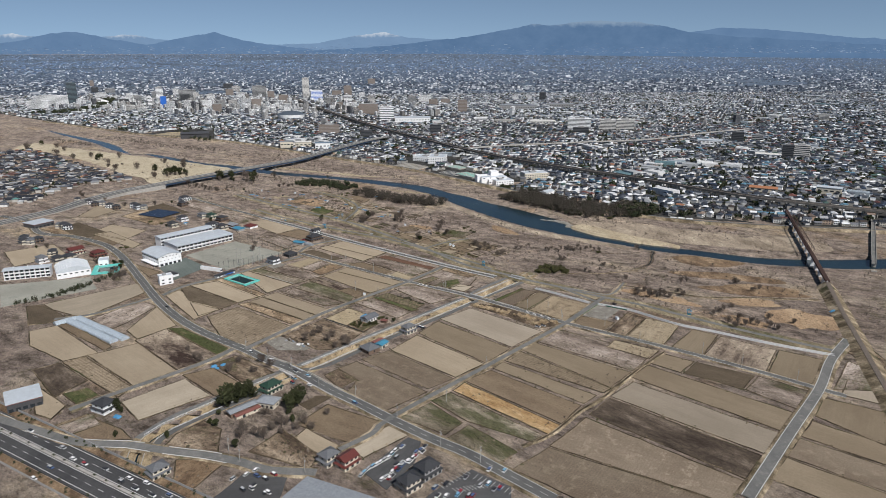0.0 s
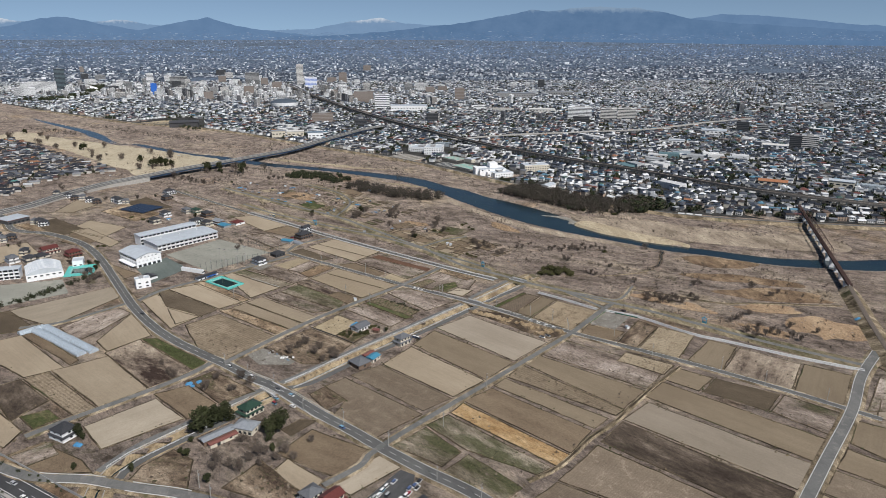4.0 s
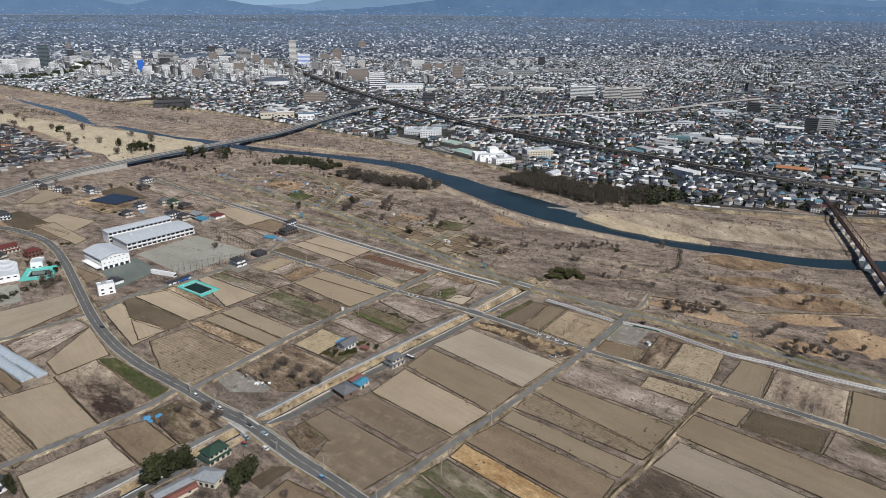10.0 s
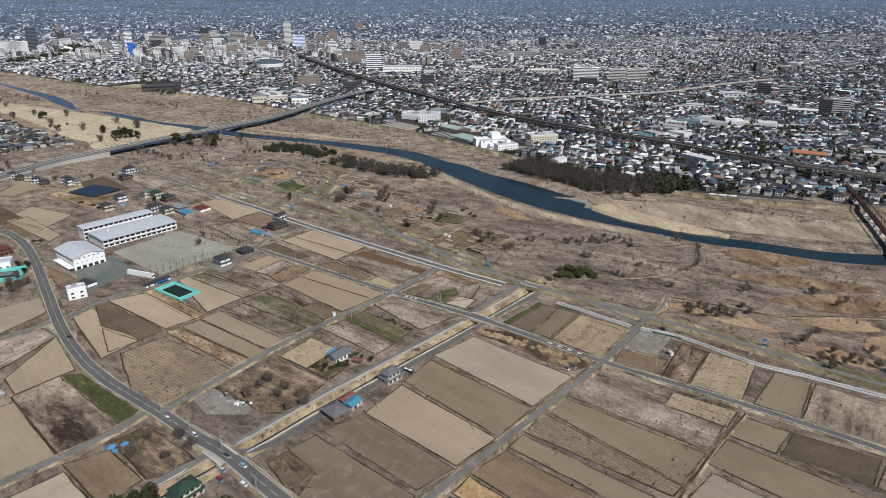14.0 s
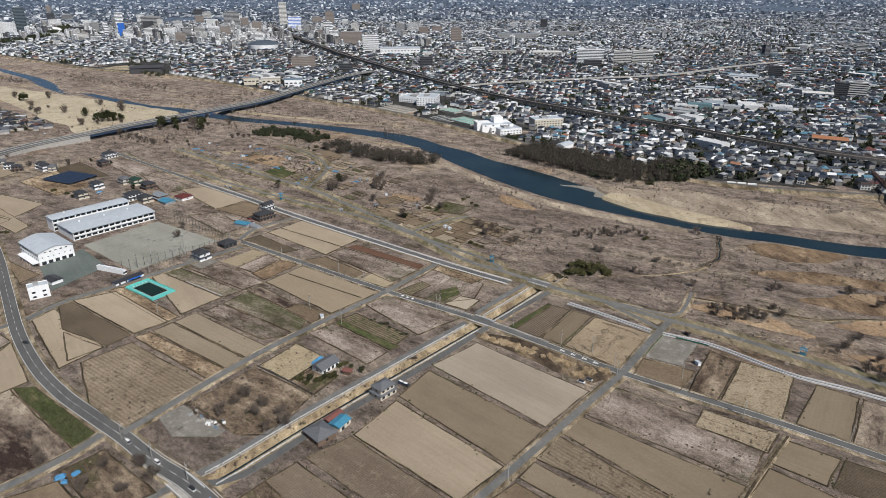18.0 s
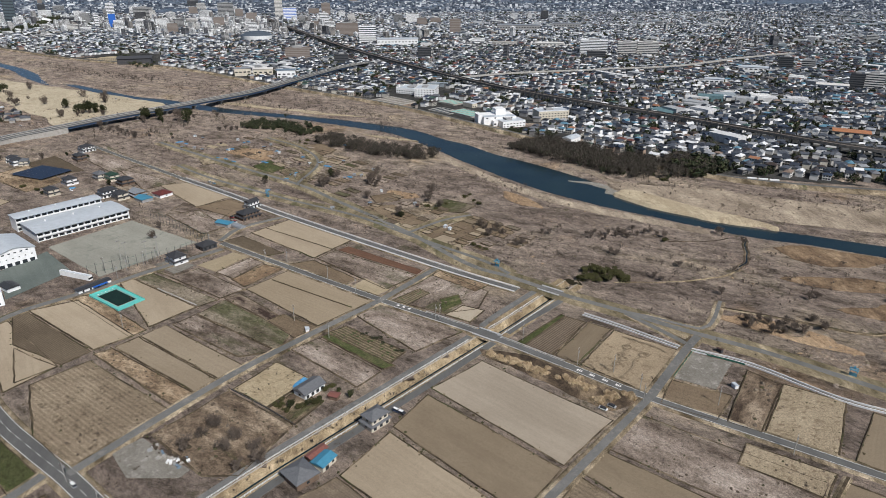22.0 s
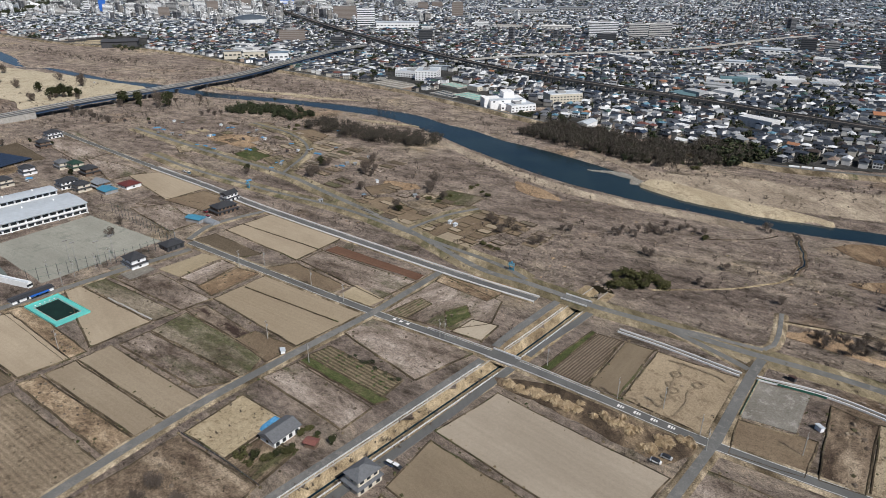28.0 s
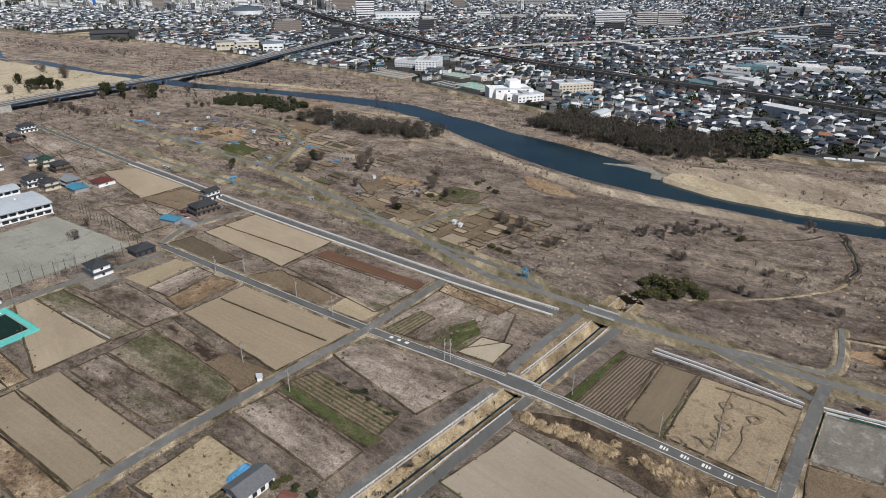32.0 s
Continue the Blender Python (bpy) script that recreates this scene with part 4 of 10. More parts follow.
for i in range(9):
    for j in range(6):
        ox, oy = -18 + i * 13.5 + j * 6.5, 792 - i * 12.5 + j * 8
        if ar_.random() < 0.22 or abs((ox - 24) * 0.67 - (oy - 745) * 0.74) < 5:
            continue
        a_ = radians(-43 + ar_.uniform(-4, 4))
        w_, d_ = ar_.uniform(4.5, 6.6), ar_.uniform(2.6, 3.7)
        ca, sa = math.cos(a_), math.sin(a_)
        field(ar_.choice(("tan", "brown", "clay", "ridged", "garden", "tan", "weed", "brown", "stripe")), *[(ox + u * w_ * ca - v * d_ * sa, oy + u * w_ * sa + v * d_ * ca) for u, v in ((-1, -1), (1, -1), (1, 1), (-1, 1))])

# ---- roads ----
ROAD = {"main": ("asphalt", "two-lane grey asphalt road with white lines"), "lined": ("asphalt", "narrow asphalt farm road with white edge lines"),
        "plain": ("lane_asphalt", "narrow worn asphalt farm lane"), "path": ("lane_asphalt", "paved path along the river dike"),
        "track": ("bank", "narrow dark ditch between fields"), "right": ("lane_asphalt", "straight pale asphalt farm road"), "ramp": ("lane_asphalt", "paved ramp down from the dike path")}
road_no = 0
ROAD_PTS = []


def road(kind, width, pts):
    global road_no
    road_no += 1
    z = 0.52 + 0.012 * road_no
    line = smooth_line(pts, 6)
    h = width / 2
    ROAD_PTS.extend((p.x, p.y, h) for p in line)
    material, label = ROAD[kind]
    b = 6.5 if kind == "path" else 1.3 if kind == "track" else 2.4
    verge = part("verge", strip_vf(line, [(h + b, -0.46), (h + b - 1, 0.0), (h, 0.03), (-h, 0.03), (-h - b + 1, 0.0), (-h - b, -0.46)], 0.46 + 0.004 * road_no), "dike_grass" if kind == "path" else "verge")
    tagged(verge, "dry grass verge beside the road", "verge", kind="structure")
    ob = part("road", strip_vf(line, [(h + 0.1, -0.3), (h, 0), (0, 0.04), (-h, 0), (-h - 0.1, -0.25)], z), material)
    tagged(ob, label, "road", kind="structure")
    if kind in ("main", "lined", "right"):
        for side in (h - 0.35, 0.35 - h):
            part("edge_line", strip_vf(line, [(side + 0.11, 0), (side - 0.11, 0)], z + 0.05), "paint_white", ob)
    if kind == "main":
        part("centre_line", dashes_vf(line, 0, 0.16, 5, 5, z + 0.055), "paint_white", ob)
    return ob


road("main", 8.5, [(-576.5, 937), (-520.5, 904.5), (-471.5, 840), (-423, 821), (-377, 790), (-345.5, 758), (-312, 711), (-271.5, 646.5), (-232, 584), (-200, 541.5), (-174, 514), (-151.5, 494.5), (-126.5, 474), (-105, 454.5), (-85, 439), (-64, 417.5), (-48.5, 401.5), (-30.5, 385), (-14, 368.5), (12, 344.5), (34.5, 326), (54.5, 305), (75, 283.5)])
road("lined", 5.5, [(-122.5, 728.6), (-60, 676), (1.9, 624.7), (62, 578), (100, 544), (136.5, 510.6), (193, 467), (226.5, 440), (259.5, 411), (283, 388.5), (296.5, 376)])
road("plain", 5, [(-119.5, 716.5), (-154, 686.5), (-191, 651.5), (-221, 625.5), (-234.5, 600)])
road("lined", 5.5, [(-351, 1050), (-201.5, 903.5), (-142.5, 847.5), (-80.3, 785.6), (43, 673.4), (92, 632.5)])
road("path", 4.5, [(-273.5, 1060), (-174.5, 962.5), (-84, 877.5), (-42.5, 825.5), (21, 742), (64, 676), (88.4, 654.7), (105, 639), (121.7, 622.6), (135.6, 611.8), (155, 596.5), (179, 575), (217, 546), (249, 515.5), (275, 491), (296, 473), (334, 442.5)])
road("ramp", 3.4, [(153, 596), (162.5, 581.4), (169.6, 570.1), (175.8, 558.9)])
road("ramp", 2.6, [(156, 597), (166, 591), (181.8, 580), (191, 574.1)])
road("path", 3.5, [(-221.5, 953.5), (-171, 901), (-88.5, 832.5), (-22.5, 783), (36, 721.5), (77, 679.5), (91, 657.5)])
road("plain", 4.5, [(1.9, 624.7), (43, 673.4)])
road("plain", 4.5, [(136.5, 510.6), (174.7, 554.4), (186, 566)])
road("plain", 3.8, [(136.5, 510.6), (60, 437), (-11, 368.8), (-22.5, 351), (-41.5, 335)])
road("plain", 4.5, [(-127.7, 476.5), (-80, 540), (-40, 583), (1.9, 624.7)])
road("plain", 4.5, [(-222, 390.5), (-204.5, 407.5), (-168.5, 439.5), (-148, 460.5), (-137.5, 476.5)])
road("plain", 4, [(-308.5, 546.5), (-280, 556.5), (-242.5, 593)])
road("track", 1.2, [(199.5, 450.5), (163, 417), (129.5, 383), (112, 369.5), (86.5, 343.5), (66.5, 332)])
road("right", 7, [(356.5, 463), (319, 427.5), (284, 386.5), (234.5, 337), (176.5, 278.5)])
road("plain", 6, [(-290, 396), (-260.6, 381.6), (-234.8, 369.3), (-203.1, 353.5), (-184.6, 349.4), (-167.2, 347.5), (-150.7, 342.5), (-134.7, 338), (-116.9, 333.5), (-95.9, 326), (-80, 318), (-52, 314)])
road("plain", 4, [(-125, 732.5), (-114.5, 760.5), (-80, 786)])
road("path", 3, [(22.5, 740), (53, 766), (77.5, 777)])
road("path", 3, [(-84, 877.5), (-71, 953.5), (-96, 1019), (-146, 1073.5)])
road("ramp", 2.2, [(191, 574.1), (198, 577.5), (206, 587), (213.1, 597.7), (219, 607)])
road("track", 1.0, [(216, 599), (245, 584), (284, 562), (310, 560.5), (387, 549)])

# ---- sand, gravel and reed patches ----
wide_flat = [(-919.1, 1573.1), (-950.5, 1675.6), (-922.4, 1723.9), (-808, 1628.7), (-682.9, 1549.9), (-580.6, 1478.5), (-489, 1420.2), (-386.6, 1344.7), (-340.7, 1303.5), (-374.7, 1263.5), (-407.7, 1204.6), (-435.9, 1150.8), (-480.7, 1214.4), (-547.3, 1280.1), (-650.8, 1394.8), (-785.7, 1531.2), (-900.1, 1607.1)]
edge_ = smooth_line(wide_flat + [wide_flat[0]], 9)[:-1]
edge_ = [p + Vector((7 * noise.noise(p * 0.03), 7 * noise.noise(p * 0.03 + Vector((9, 9, 0))), 0)) for p in edge_]
nn_ = len(edge_)
flat_ob = part("sand_flat", ([(p.x, p.y, 0.6) for p in edge_] + [(p.x, p.y, -0.5) for p in edge_], [tuple(range(nn_))] + [(i, nn_ + i, nn_ + (i + 1) % nn_, (i + 1) % nn_) for i in range(nn_)]), "sand")
tagged(flat_ob, "wide pale dry-grass flat beside the river", "ground", kind="structure")
for k, (x, y, rx, ry, turn) in enumerate(((-215, 1292, 60, 8, -35), (-150, 1256, 60, 7, -26), (-80, 1216, 50, 6, -25), (5, 1065, 40, 5, -32))):
    patch("sand_bank", "river_sand", x, y, rx, ry, turn, 0.45 + 0.012 * k, "pale sand bank along the river", k + 20)


def shore(name, material, label, pts, z, seed):
    """A flat spread of sand or grass with a ragged outline through a few corner points."""
    line = smooth_line(list(pts) + [pts[0]], 4)[:-1]
    off = Vector((seed * 3.7, seed * 1.9, 0))
    line = [p + Vector((2.6 * noise.noise(p * 0.06 + off) + 1.1 * noise.noise(p * 0.25 + off), 2.6 * noise.noise(p * 0.06 - off) + 1.1 * noise.noise(p * 0.25 - off), 0)) for p in line]
    n = len(line)
    out_ = [p + (p - line[i - 1]).cross(Vector((0, 0, 1))).normalized() * 3.4 for i, p in enumerate(line)]
    if sum(a.x * b.y - b.x * a.y for a, b in zip(line, line[1:] + line[:1])) < 0:
        out_ = [2 * p - q for p, q in zip(line, out_)]
    v = [(p.x, p.y, z) for p in line] + [(p.x, p.y, z - 2.9) for p in out_]
    return tagged(part(name, (v, [tuple(range(n))] + [(i, n + i, n + (i + 1) % n, (i + 1) % n) for i in range(n)]), material), label, "ground", kind="structure")


shore("straw_belt", "bank_straw", "belt of pale dry grass above the far river bank", [(226, 850), (240, 822), (268, 796), (294, 770), (332, 746), (384, 722), (440, 704), (500, 700), (500, 745), (440, 770), (370, 800), (331, 824), (292, 841), (262, 850), (236, 868), (222, 898), (206, 935), (196, 930), (212, 898), (224, 872)], 0.22, 1)
shore("sand_bank", "river_sand", "bright sand bank beside the narrow water", [(222, 830), (230, 813), (243, 795), (260, 777), (274, 765), (288, 754), (304, 745), (328, 730), (312, 754), (298, 767), (285, 781), (272, 797), (255, 822), (238, 838)], 0.32, 2)
shore("straw_belt", "bank_straw", "belt of pale dry grass along the near river bank", [(48, 1024), (68, 976), (90, 936), (110, 896), (130, 862), (148, 836), (168, 814), (190, 794), (216, 771), (246, 748), (268, 727), (258, 722), (232, 742), (201, 766), (172, 790), (146, 816), (126, 846), (104, 882), (80, 930), (56, 980)], 0.2, 3)
shore("straw_belt", "rust", "orange-brown grass on the near river bank", [(300, 690), (325, 692), (350, 676), (372, 662), (350, 652), (322, 654), (306, 668)], 0.4, 4)
shore("gravel_spit", "gravel", "grey gravel spit at the water's edge", [(189, 876), (200, 874), (209, 871), (226, 857), (231, 840), (226, 829), (214, 836), (218, 846), (206, 866)], -1.62, 5)
patch("weed_patch", "rust", 341.7, 577.4, 46, 16, -20, 0.324, "rust-brown patch of dead grass", 302)
patch("weed_patch", "rust", 331.6, 618.8, 50, 12, -22, 0.348, "rust-brown patch of dead grass", 304)
shore("burnt_verge", "burnt_dark", "dark burnt verge with pale reeds", [(57.5, 562), (64, 561), (84, 552), (108, 535), (128, 516), (133, 508), (121, 505), (113, 503), (104, 511), (88, 528), (70, 547), (58, 556)], 0.40, 8)
for k, (x, y, rx, ry, turn) in enumerate(((300, 500, 26, 9, -42), (345, 505, 30, 24, -38), (240, 568, 34, 10, -36), (320, 548, 26, 10, -20), (128, 815, 26, 9, -55), (-150, 1000, 40, 16, -40), (20, 838, 16, 9, -30), (70, 655, 14, 5, -42))):
    patch("straw_patch", "orange_grass", x, y, rx, ry, turn, 0.12 + 0.012 * k, "patch of orange-brown dry grass", k + 90)


# ---- houses and sheds ----
def empty(name, x, y, rot=0.0, z=0.0):
    ob = new(name)
    ob.matrix_world = pose(x, y, z, 0, 0, rot)
    return ob


SHARED = {}


def shared(key, make, material):
    if key not in SHARED:
        vf = make()
        SHARED[key] = mesh_of(key[0] if isinstance(key, tuple) else key, vf[0], vf[1], material)
    return SHARED[key]


def put(name, me, parent, x, y, z, rot=0.0):
    ob = new(name, me)
    ob.parent = parent
    ob.matrix_basis = pose(x, y, z, 0, 0, rot)
    return ob


def window_mesh(w, h):
    return shared(("window", round(w, 1), round(h, 1)), lambda: box_vf(-w / 2, w / 2, -0.06, 0.06, 0, h), "glass_dark")


ROOF_WORDS = {"tile_dark": "black tiled roof", "tile_grey": "grey tiled roof", "tile_green": "green roof", "tile_maroon": "maroon roof", "tin_grey": "grey metal roof",
              "tin_red": "red metal roof", "tin_blue": "blue metal roof", "roof_white": "pale metal roof"}
WALL_WORDS = {"wall_white": "white", "wall_cream": "cream", "wall_grey": "grey", "wall_brown": "brown wooden", "wall_dark": "dark"}


def roof_vf(w, d, h, rise_h, kind, e=0.7, t=0.22):
    r = max((w - d) / 2, 0.4) if kind == 'hip' else w / 2 + e
    v = [(-w / 2 - e, -d / 2 - e, h), (w / 2 + e, -d / 2 - e, h), (w / 2 + e, d / 2 + e, h), (-w / 2 - e, d / 2 + e, h), (-r, 0, h + rise_h), (r, 0, h + rise_h)]
    v += [(x, y, z - t) for x, y, z in v[:4]]
    f = [(0, 1, 5, 4), (2, 3, 4, 5), (1, 2, 5), (3, 0, 4), (9, 8, 7, 6), (6, 7, 1, 0), (7, 8, 2, 1), (8, 9, 3, 2), (9, 6, 0, 3)]
    return v, f


def house(x, y, w, d, rot, h=6, kind='hip', roof='tile_dark', wall='wall_cream'):
    flip = d > w
    if flip:
        w, d, rot = d, w, rot + 90
    ob = empty("house", x, y, rot)
    storeys = 2 if h > 4.5 else 1
    tagged(ob, "%s-storey %s house with a %s" % ("two" if storeys == 2 else "single", WALL_WORDS.get(wall, "pale"), ROOF_WORDS[roof]), "house", "farm houses")
    up = 0.86 if storeys == 2 else 1.0
    part("wall", join(box_vf(-w / 2, w / 2, -d / 2, d / 2, 0, h * 0.5), box_vf(-w / 2 * up, w / 2 * up, -d / 2 * up, d / 2 * up, h * 0.5, h)) if storeys == 2 else box_vf(-w / 2, w / 2, -d / 2, d / 2, 0, h), wall, ob)
    top = part("roof", roof_vf(w * up, d * up, h, min(d * 0.25, 2.6), kind), roof, ob)
    if kind == 'hip':
        part("ridge_cap", rod_vf((-max((w - d) / 2 * up, 0.4), 0, h + min(d * 0.25, 2.6) + 0.05), (max((w - d) / 2 * up, 0.4), 0, h + min(d * 0.25, 2.6) + 0.05), 0.22, 6), roof, top)
    if storeys == 2:
        for sx, sy, ln, turn in ((0, -d / 2, w, 0), (0, d / 2, w, 180), (-w / 2, 0, d, -90), (w / 2, 0, d, 90)):
            sk = part("lower_roof", ([(-ln / 2 - 0.6, -0.7, 0), (ln / 2 + 0.6, -0.7, 0), (ln / 2 - 0.6, 0.9, 0.55), (-ln / 2 + 0.6, 0.9, 0.55), (-ln / 2 - 0.6, -0.7, -0.15), (ln / 2 + 0.6, -0.7, -0.15)], [(0, 1, 2, 3), (4, 5, 1, 0), (5, 4, 3, 2)]), roof, ob)
            sk.matrix_basis = pose(sx, sy, h * 0.47, 0, 0, turn)
    for s in range(storeys):
        k = up if s else 1.0
        n = max(2, int(w / 3.2))
        for i in range(n):
            px = (-0.5 + (i + 0.5) / n) * w * k
            put("window", window_mesh(1.7, 1.3 if s else 1.8), ob, px, -d / 2 * k - 0.03, 0.5 + s * h * 0.5 + 0.5 * (s > 0))
            if i % 2 == 0:
                put("window", window_mesh(1.2, 1.0), ob, px, d / 2 * k + 0.03, 1.2 + s * h * 0.5)
        put("window", window_mesh(1.4, 1.2), ob, w / 2 * k + 0.03, 0, 1.0 + s * h * 0.5, 90)
        put("window", window_mesh(1.4, 1.2), ob, -w / 2 * k - 0.03, 0, 1.0 + s * h * 0.5, 90)
    return ob


def shed(x, y, w, d, rot, h=3, roof='tin_red', wall='wall_brown'):
    if d > w:
        w, d, rot = d, w, rot + 90
    ob = tagged(empty("shed", x, y, rot), "low shed with a %s and %s walls" % (ROOF_WORDS[roof], WALL_WORDS.get(wall, "pale")), "shed")
    part("wall", box_vf(-w / 2, w / 2, -d / 2, d / 2, 0, h), wall, ob)
    part("roof", roof_vf(w, d, h, d * 0.16, 'gable', 0.5), roof, ob)
    put("door", window_mesh(2.0, 2.0), ob, -w * 0.2, -d / 2 - 0.03, 0)
    put("window", window_mesh(1.4, 1.0), ob, w * 0.25, -d / 2 - 0.03, 1.1)
    for k in range(max(2, int(w / 2.5))):
        px = -w / 2 + (k + 0.5) * w / max(2, int(w / 2.5))
        part("seam", rod_vf((px, -d / 2 - 0.45, h + 0.03), (px, 0, h + d * 0.16 + 0.04), 0.05, 4), roof, ob)
    return ob


BLOCK_WORDS = {"school_link": "grey flat-roofed link between the school wings", "clubhouse": "small white flat-roofed building beside the pool", "concrete_house": "white three-storey concrete house beside the road",
               "changing_room": "long low white building at the edge of the sports ground", "town_hall_wing": "white low wing of a public building", "apartment_block": "cream four-storey apartment block",
               "factory_block": "long white factory block with a flat roof", "office_block": "white office block by the waterworks", "waterworks_hall": "cream waterworks building with a flat roof"}


def lowblock(x, y, w, d, rot, name, h, wall):
    ob = tagged(empty(name, x, y, rot), BLOCK_WORDS[name], "building")
    part("wall", box_vf(-w / 2, w / 2, -d / 2, d / 2, 0, h), "wall_white" if wall == "tin_grey" else wall, ob)
    part("flat_roof", box_vf(-w / 2 + 0.3, w / 2 - 0.3, -d / 2 + 0.3, d / 2 - 0.3, h, h + 0.12), "tin_grey" if wall == "tin_grey" else "roof_white", ob)
    for a, b, c, e in ((-w / 2, w / 2, -d / 2, -d / 2 + 0.25), (-w / 2, w / 2, d / 2 - 0.25, d / 2), (-w / 2, -w / 2 + 0.25, -d / 2 + 0.25, d / 2 - 0.25), (w / 2 - 0.25, w / 2, -d / 2 + 0.25, d / 2 - 0.25)):
        part("parapet", box_vf(a, b, c, e, h, h + 0.6), "wall_white", ob)
    part("roof_unit", box_vf(-w * 0.2, w * 0.05, -d * 0.2, d * 0.2, h + 0.12, h + 2.2), "wall_grey", ob) if h > 7 else None
    for s in range(max(1, int(h / 3.4))):
        n = max(2, int(w / 4.5))
        for i in range(n):
            put("window", window_mesh(2.2, 1.3), ob, (-0.5 + (i + 0.5) / n) * w, -d / 2 - 0.03, 1.1 + s * 3.4)
        for i in range(max(1, int(d / 6))):
            put("window", window_mesh(2.2, 1.3), ob, w / 2 + 0.03, (-0.5 + (i + 0.5) / max(1, int(d / 6))) * d, 1.1 + s * 3.4, 90)
    return ob


def school_wing(x, y, w, d, rot, h, storeys, bays):
    ob = tagged(empty("school_wing", x, y, rot), "long white school wing with balconies and a pale blue roof", "school", "school wings")
    part("wall", box_vf(-w / 2, w / 2, -d / 2 + 1.6, d / 2, 0, h), "wall_white", ob)
    part("roof", roof_vf(w, d, h + 0.25, 0.9, 'gable', 0.8, 0.35), "roof_white", ob)
    for ex in (-w / 2 + 0.15, w / 2 - 0.15):
        part("end_wall", box_vf(ex - 0.15, ex + 0.15, -d / 2 + 0.2, -d / 2 + 1.6, 0, h), "wall_white", ob)
    fh = h / storeys
    for s in range(storeys):
        z = s * fh
        if s:
            b = part("balcony", box_vf(-w / 2, w / 2, -d / 2, -d / 2 + 1.6, z - 0.2, z), "wall_white", ob)
            part("balustrade", box_vf(-w / 2, w / 2, -d / 2, -d / 2 + 0.12, z + 0.003, z + 1.1), "wall_white", b)
        for i in range(bays):
            px = (-0.5 + (i + 0.5) / bays) * w
            put("window", window_mesh(w / bays * 0.74, 1.9), ob, px, -d / 2 + 1.57, z + 0.75)
            put("window", window_mesh(w / bays * 0.6, 1.2), ob, px, d / 2 + 0.03, z + 1.2)
    for i in range(0, bays + 1, 2):
        part("pillar", box_vf(-0.2, 0.2, -0.2, 0.2, 0, h), "wall_white", ob).matrix_basis = pose((-0.5 + i / bays) * (w - 0.5), -d / 2 + 0.35, 0)
    for i in range(3):
        part("roof_vent", cyl_vf(0.6, 0.6, h + 0.6, h + 1.9, 10, (-0.3 + 0.3 * i) * w, d * 0.15), "wall_white", ob)
    return ob


def gymnasium(x, y, w, d, rot, h):
    ob = tagged(empty("gymnasium", x, y, rot), "large white school gymnasium with a low pitched roof", "gymnasium")
    n = 8
    arch = [(-w / 2 + w * i / n, h + 3.2 * (1 - abs(2 * i / n - 1) ** 1.3)) for i in range(n + 1)]
    wall = [(-w / 2, 0)] + [(px, pz) for px, pz in arch] + [(w / 2, 0)]
    k = len(wall)
    wv = [(px, -d / 2, pz) for px, pz in wall] + [(px, d / 2, pz) for px, pz in wall]
    part("wall", (wv, [tuple(range(k - 1, -1, -1)), tuple(range(k, 2 * k)), (0, 1, k + 1, k), (k - 1, 2 * k - 1, 2 * k - 2, k - 2)]), "wall_white", ob)
    rv = [(px * 1.05, sy * (d / 2 + 0.8), pz + dz) for dz in (0.1, 0.45) for sy in (-1, 1) for px, pz in arch]
    m = n + 1
    f = [(2 * m + i, 2 * m + i + 1, 3 * m + i + 1, 3 * m + i) for i in range(n)] + [(m + i, m + i + 1, i + 1, i) for i in range(n)]
    f += [(i, i + 1, 2 * m + i + 1, 2 * m + i) for i in range(n)] + [(m + i + 1, m + i, 3 * m + i, 3 * m + i + 1) for i in range(n)] + [(0, 2 * m, 3 * m, m), (n, m + n, 3 * m + n, 2 * m + n)]
    part("roof", (rv, f), "roof_white", ob)
    for i in range(5):
        put("doorway", window_mesh(3.2, 2.6), ob, (-0.38 + 0.19 * i) * w, -d / 2 - 0.03, 0.1)
        put("window", window_mesh(1.6, 0.8), ob, (-0.3 + 0.15 * i) * w, -d / 2 - 0.03, h * 0.93)
    for i in range(6):
        put("window", window_mesh(0.9, 0.7), ob, (-0.4 + 0.16 * i) * w, -d / 2 - 0.03, h * 0.55)
    for i in range(10):
        put("window", window_mesh(2.6, 1.6), ob, -w / 2 - 0.03, (-0.45 + 0.1 * i) * d, h * 0.72, 90)
        put("window", window_mesh(1.4, 1.0), ob, -w / 2 - 0.03, (-0.45 + 0.1 * i) * d, h * 0.4, 90)
    part("canopy", box_vf(-w / 2 - 5, -w / 2 - 0.05, -d / 2, d * 0.35, 2.7, 3.1), "wall_white", ob)
    for i in range(5):
        part("post", box_vf(-w / 2 - 4.7, -w / 2 - 4.4, -0.15, 0.15, 0, 2.7), "wall_white", ob).matrix_basis = pose(0, (-0.45 + 0.19 * i) * d, 0)


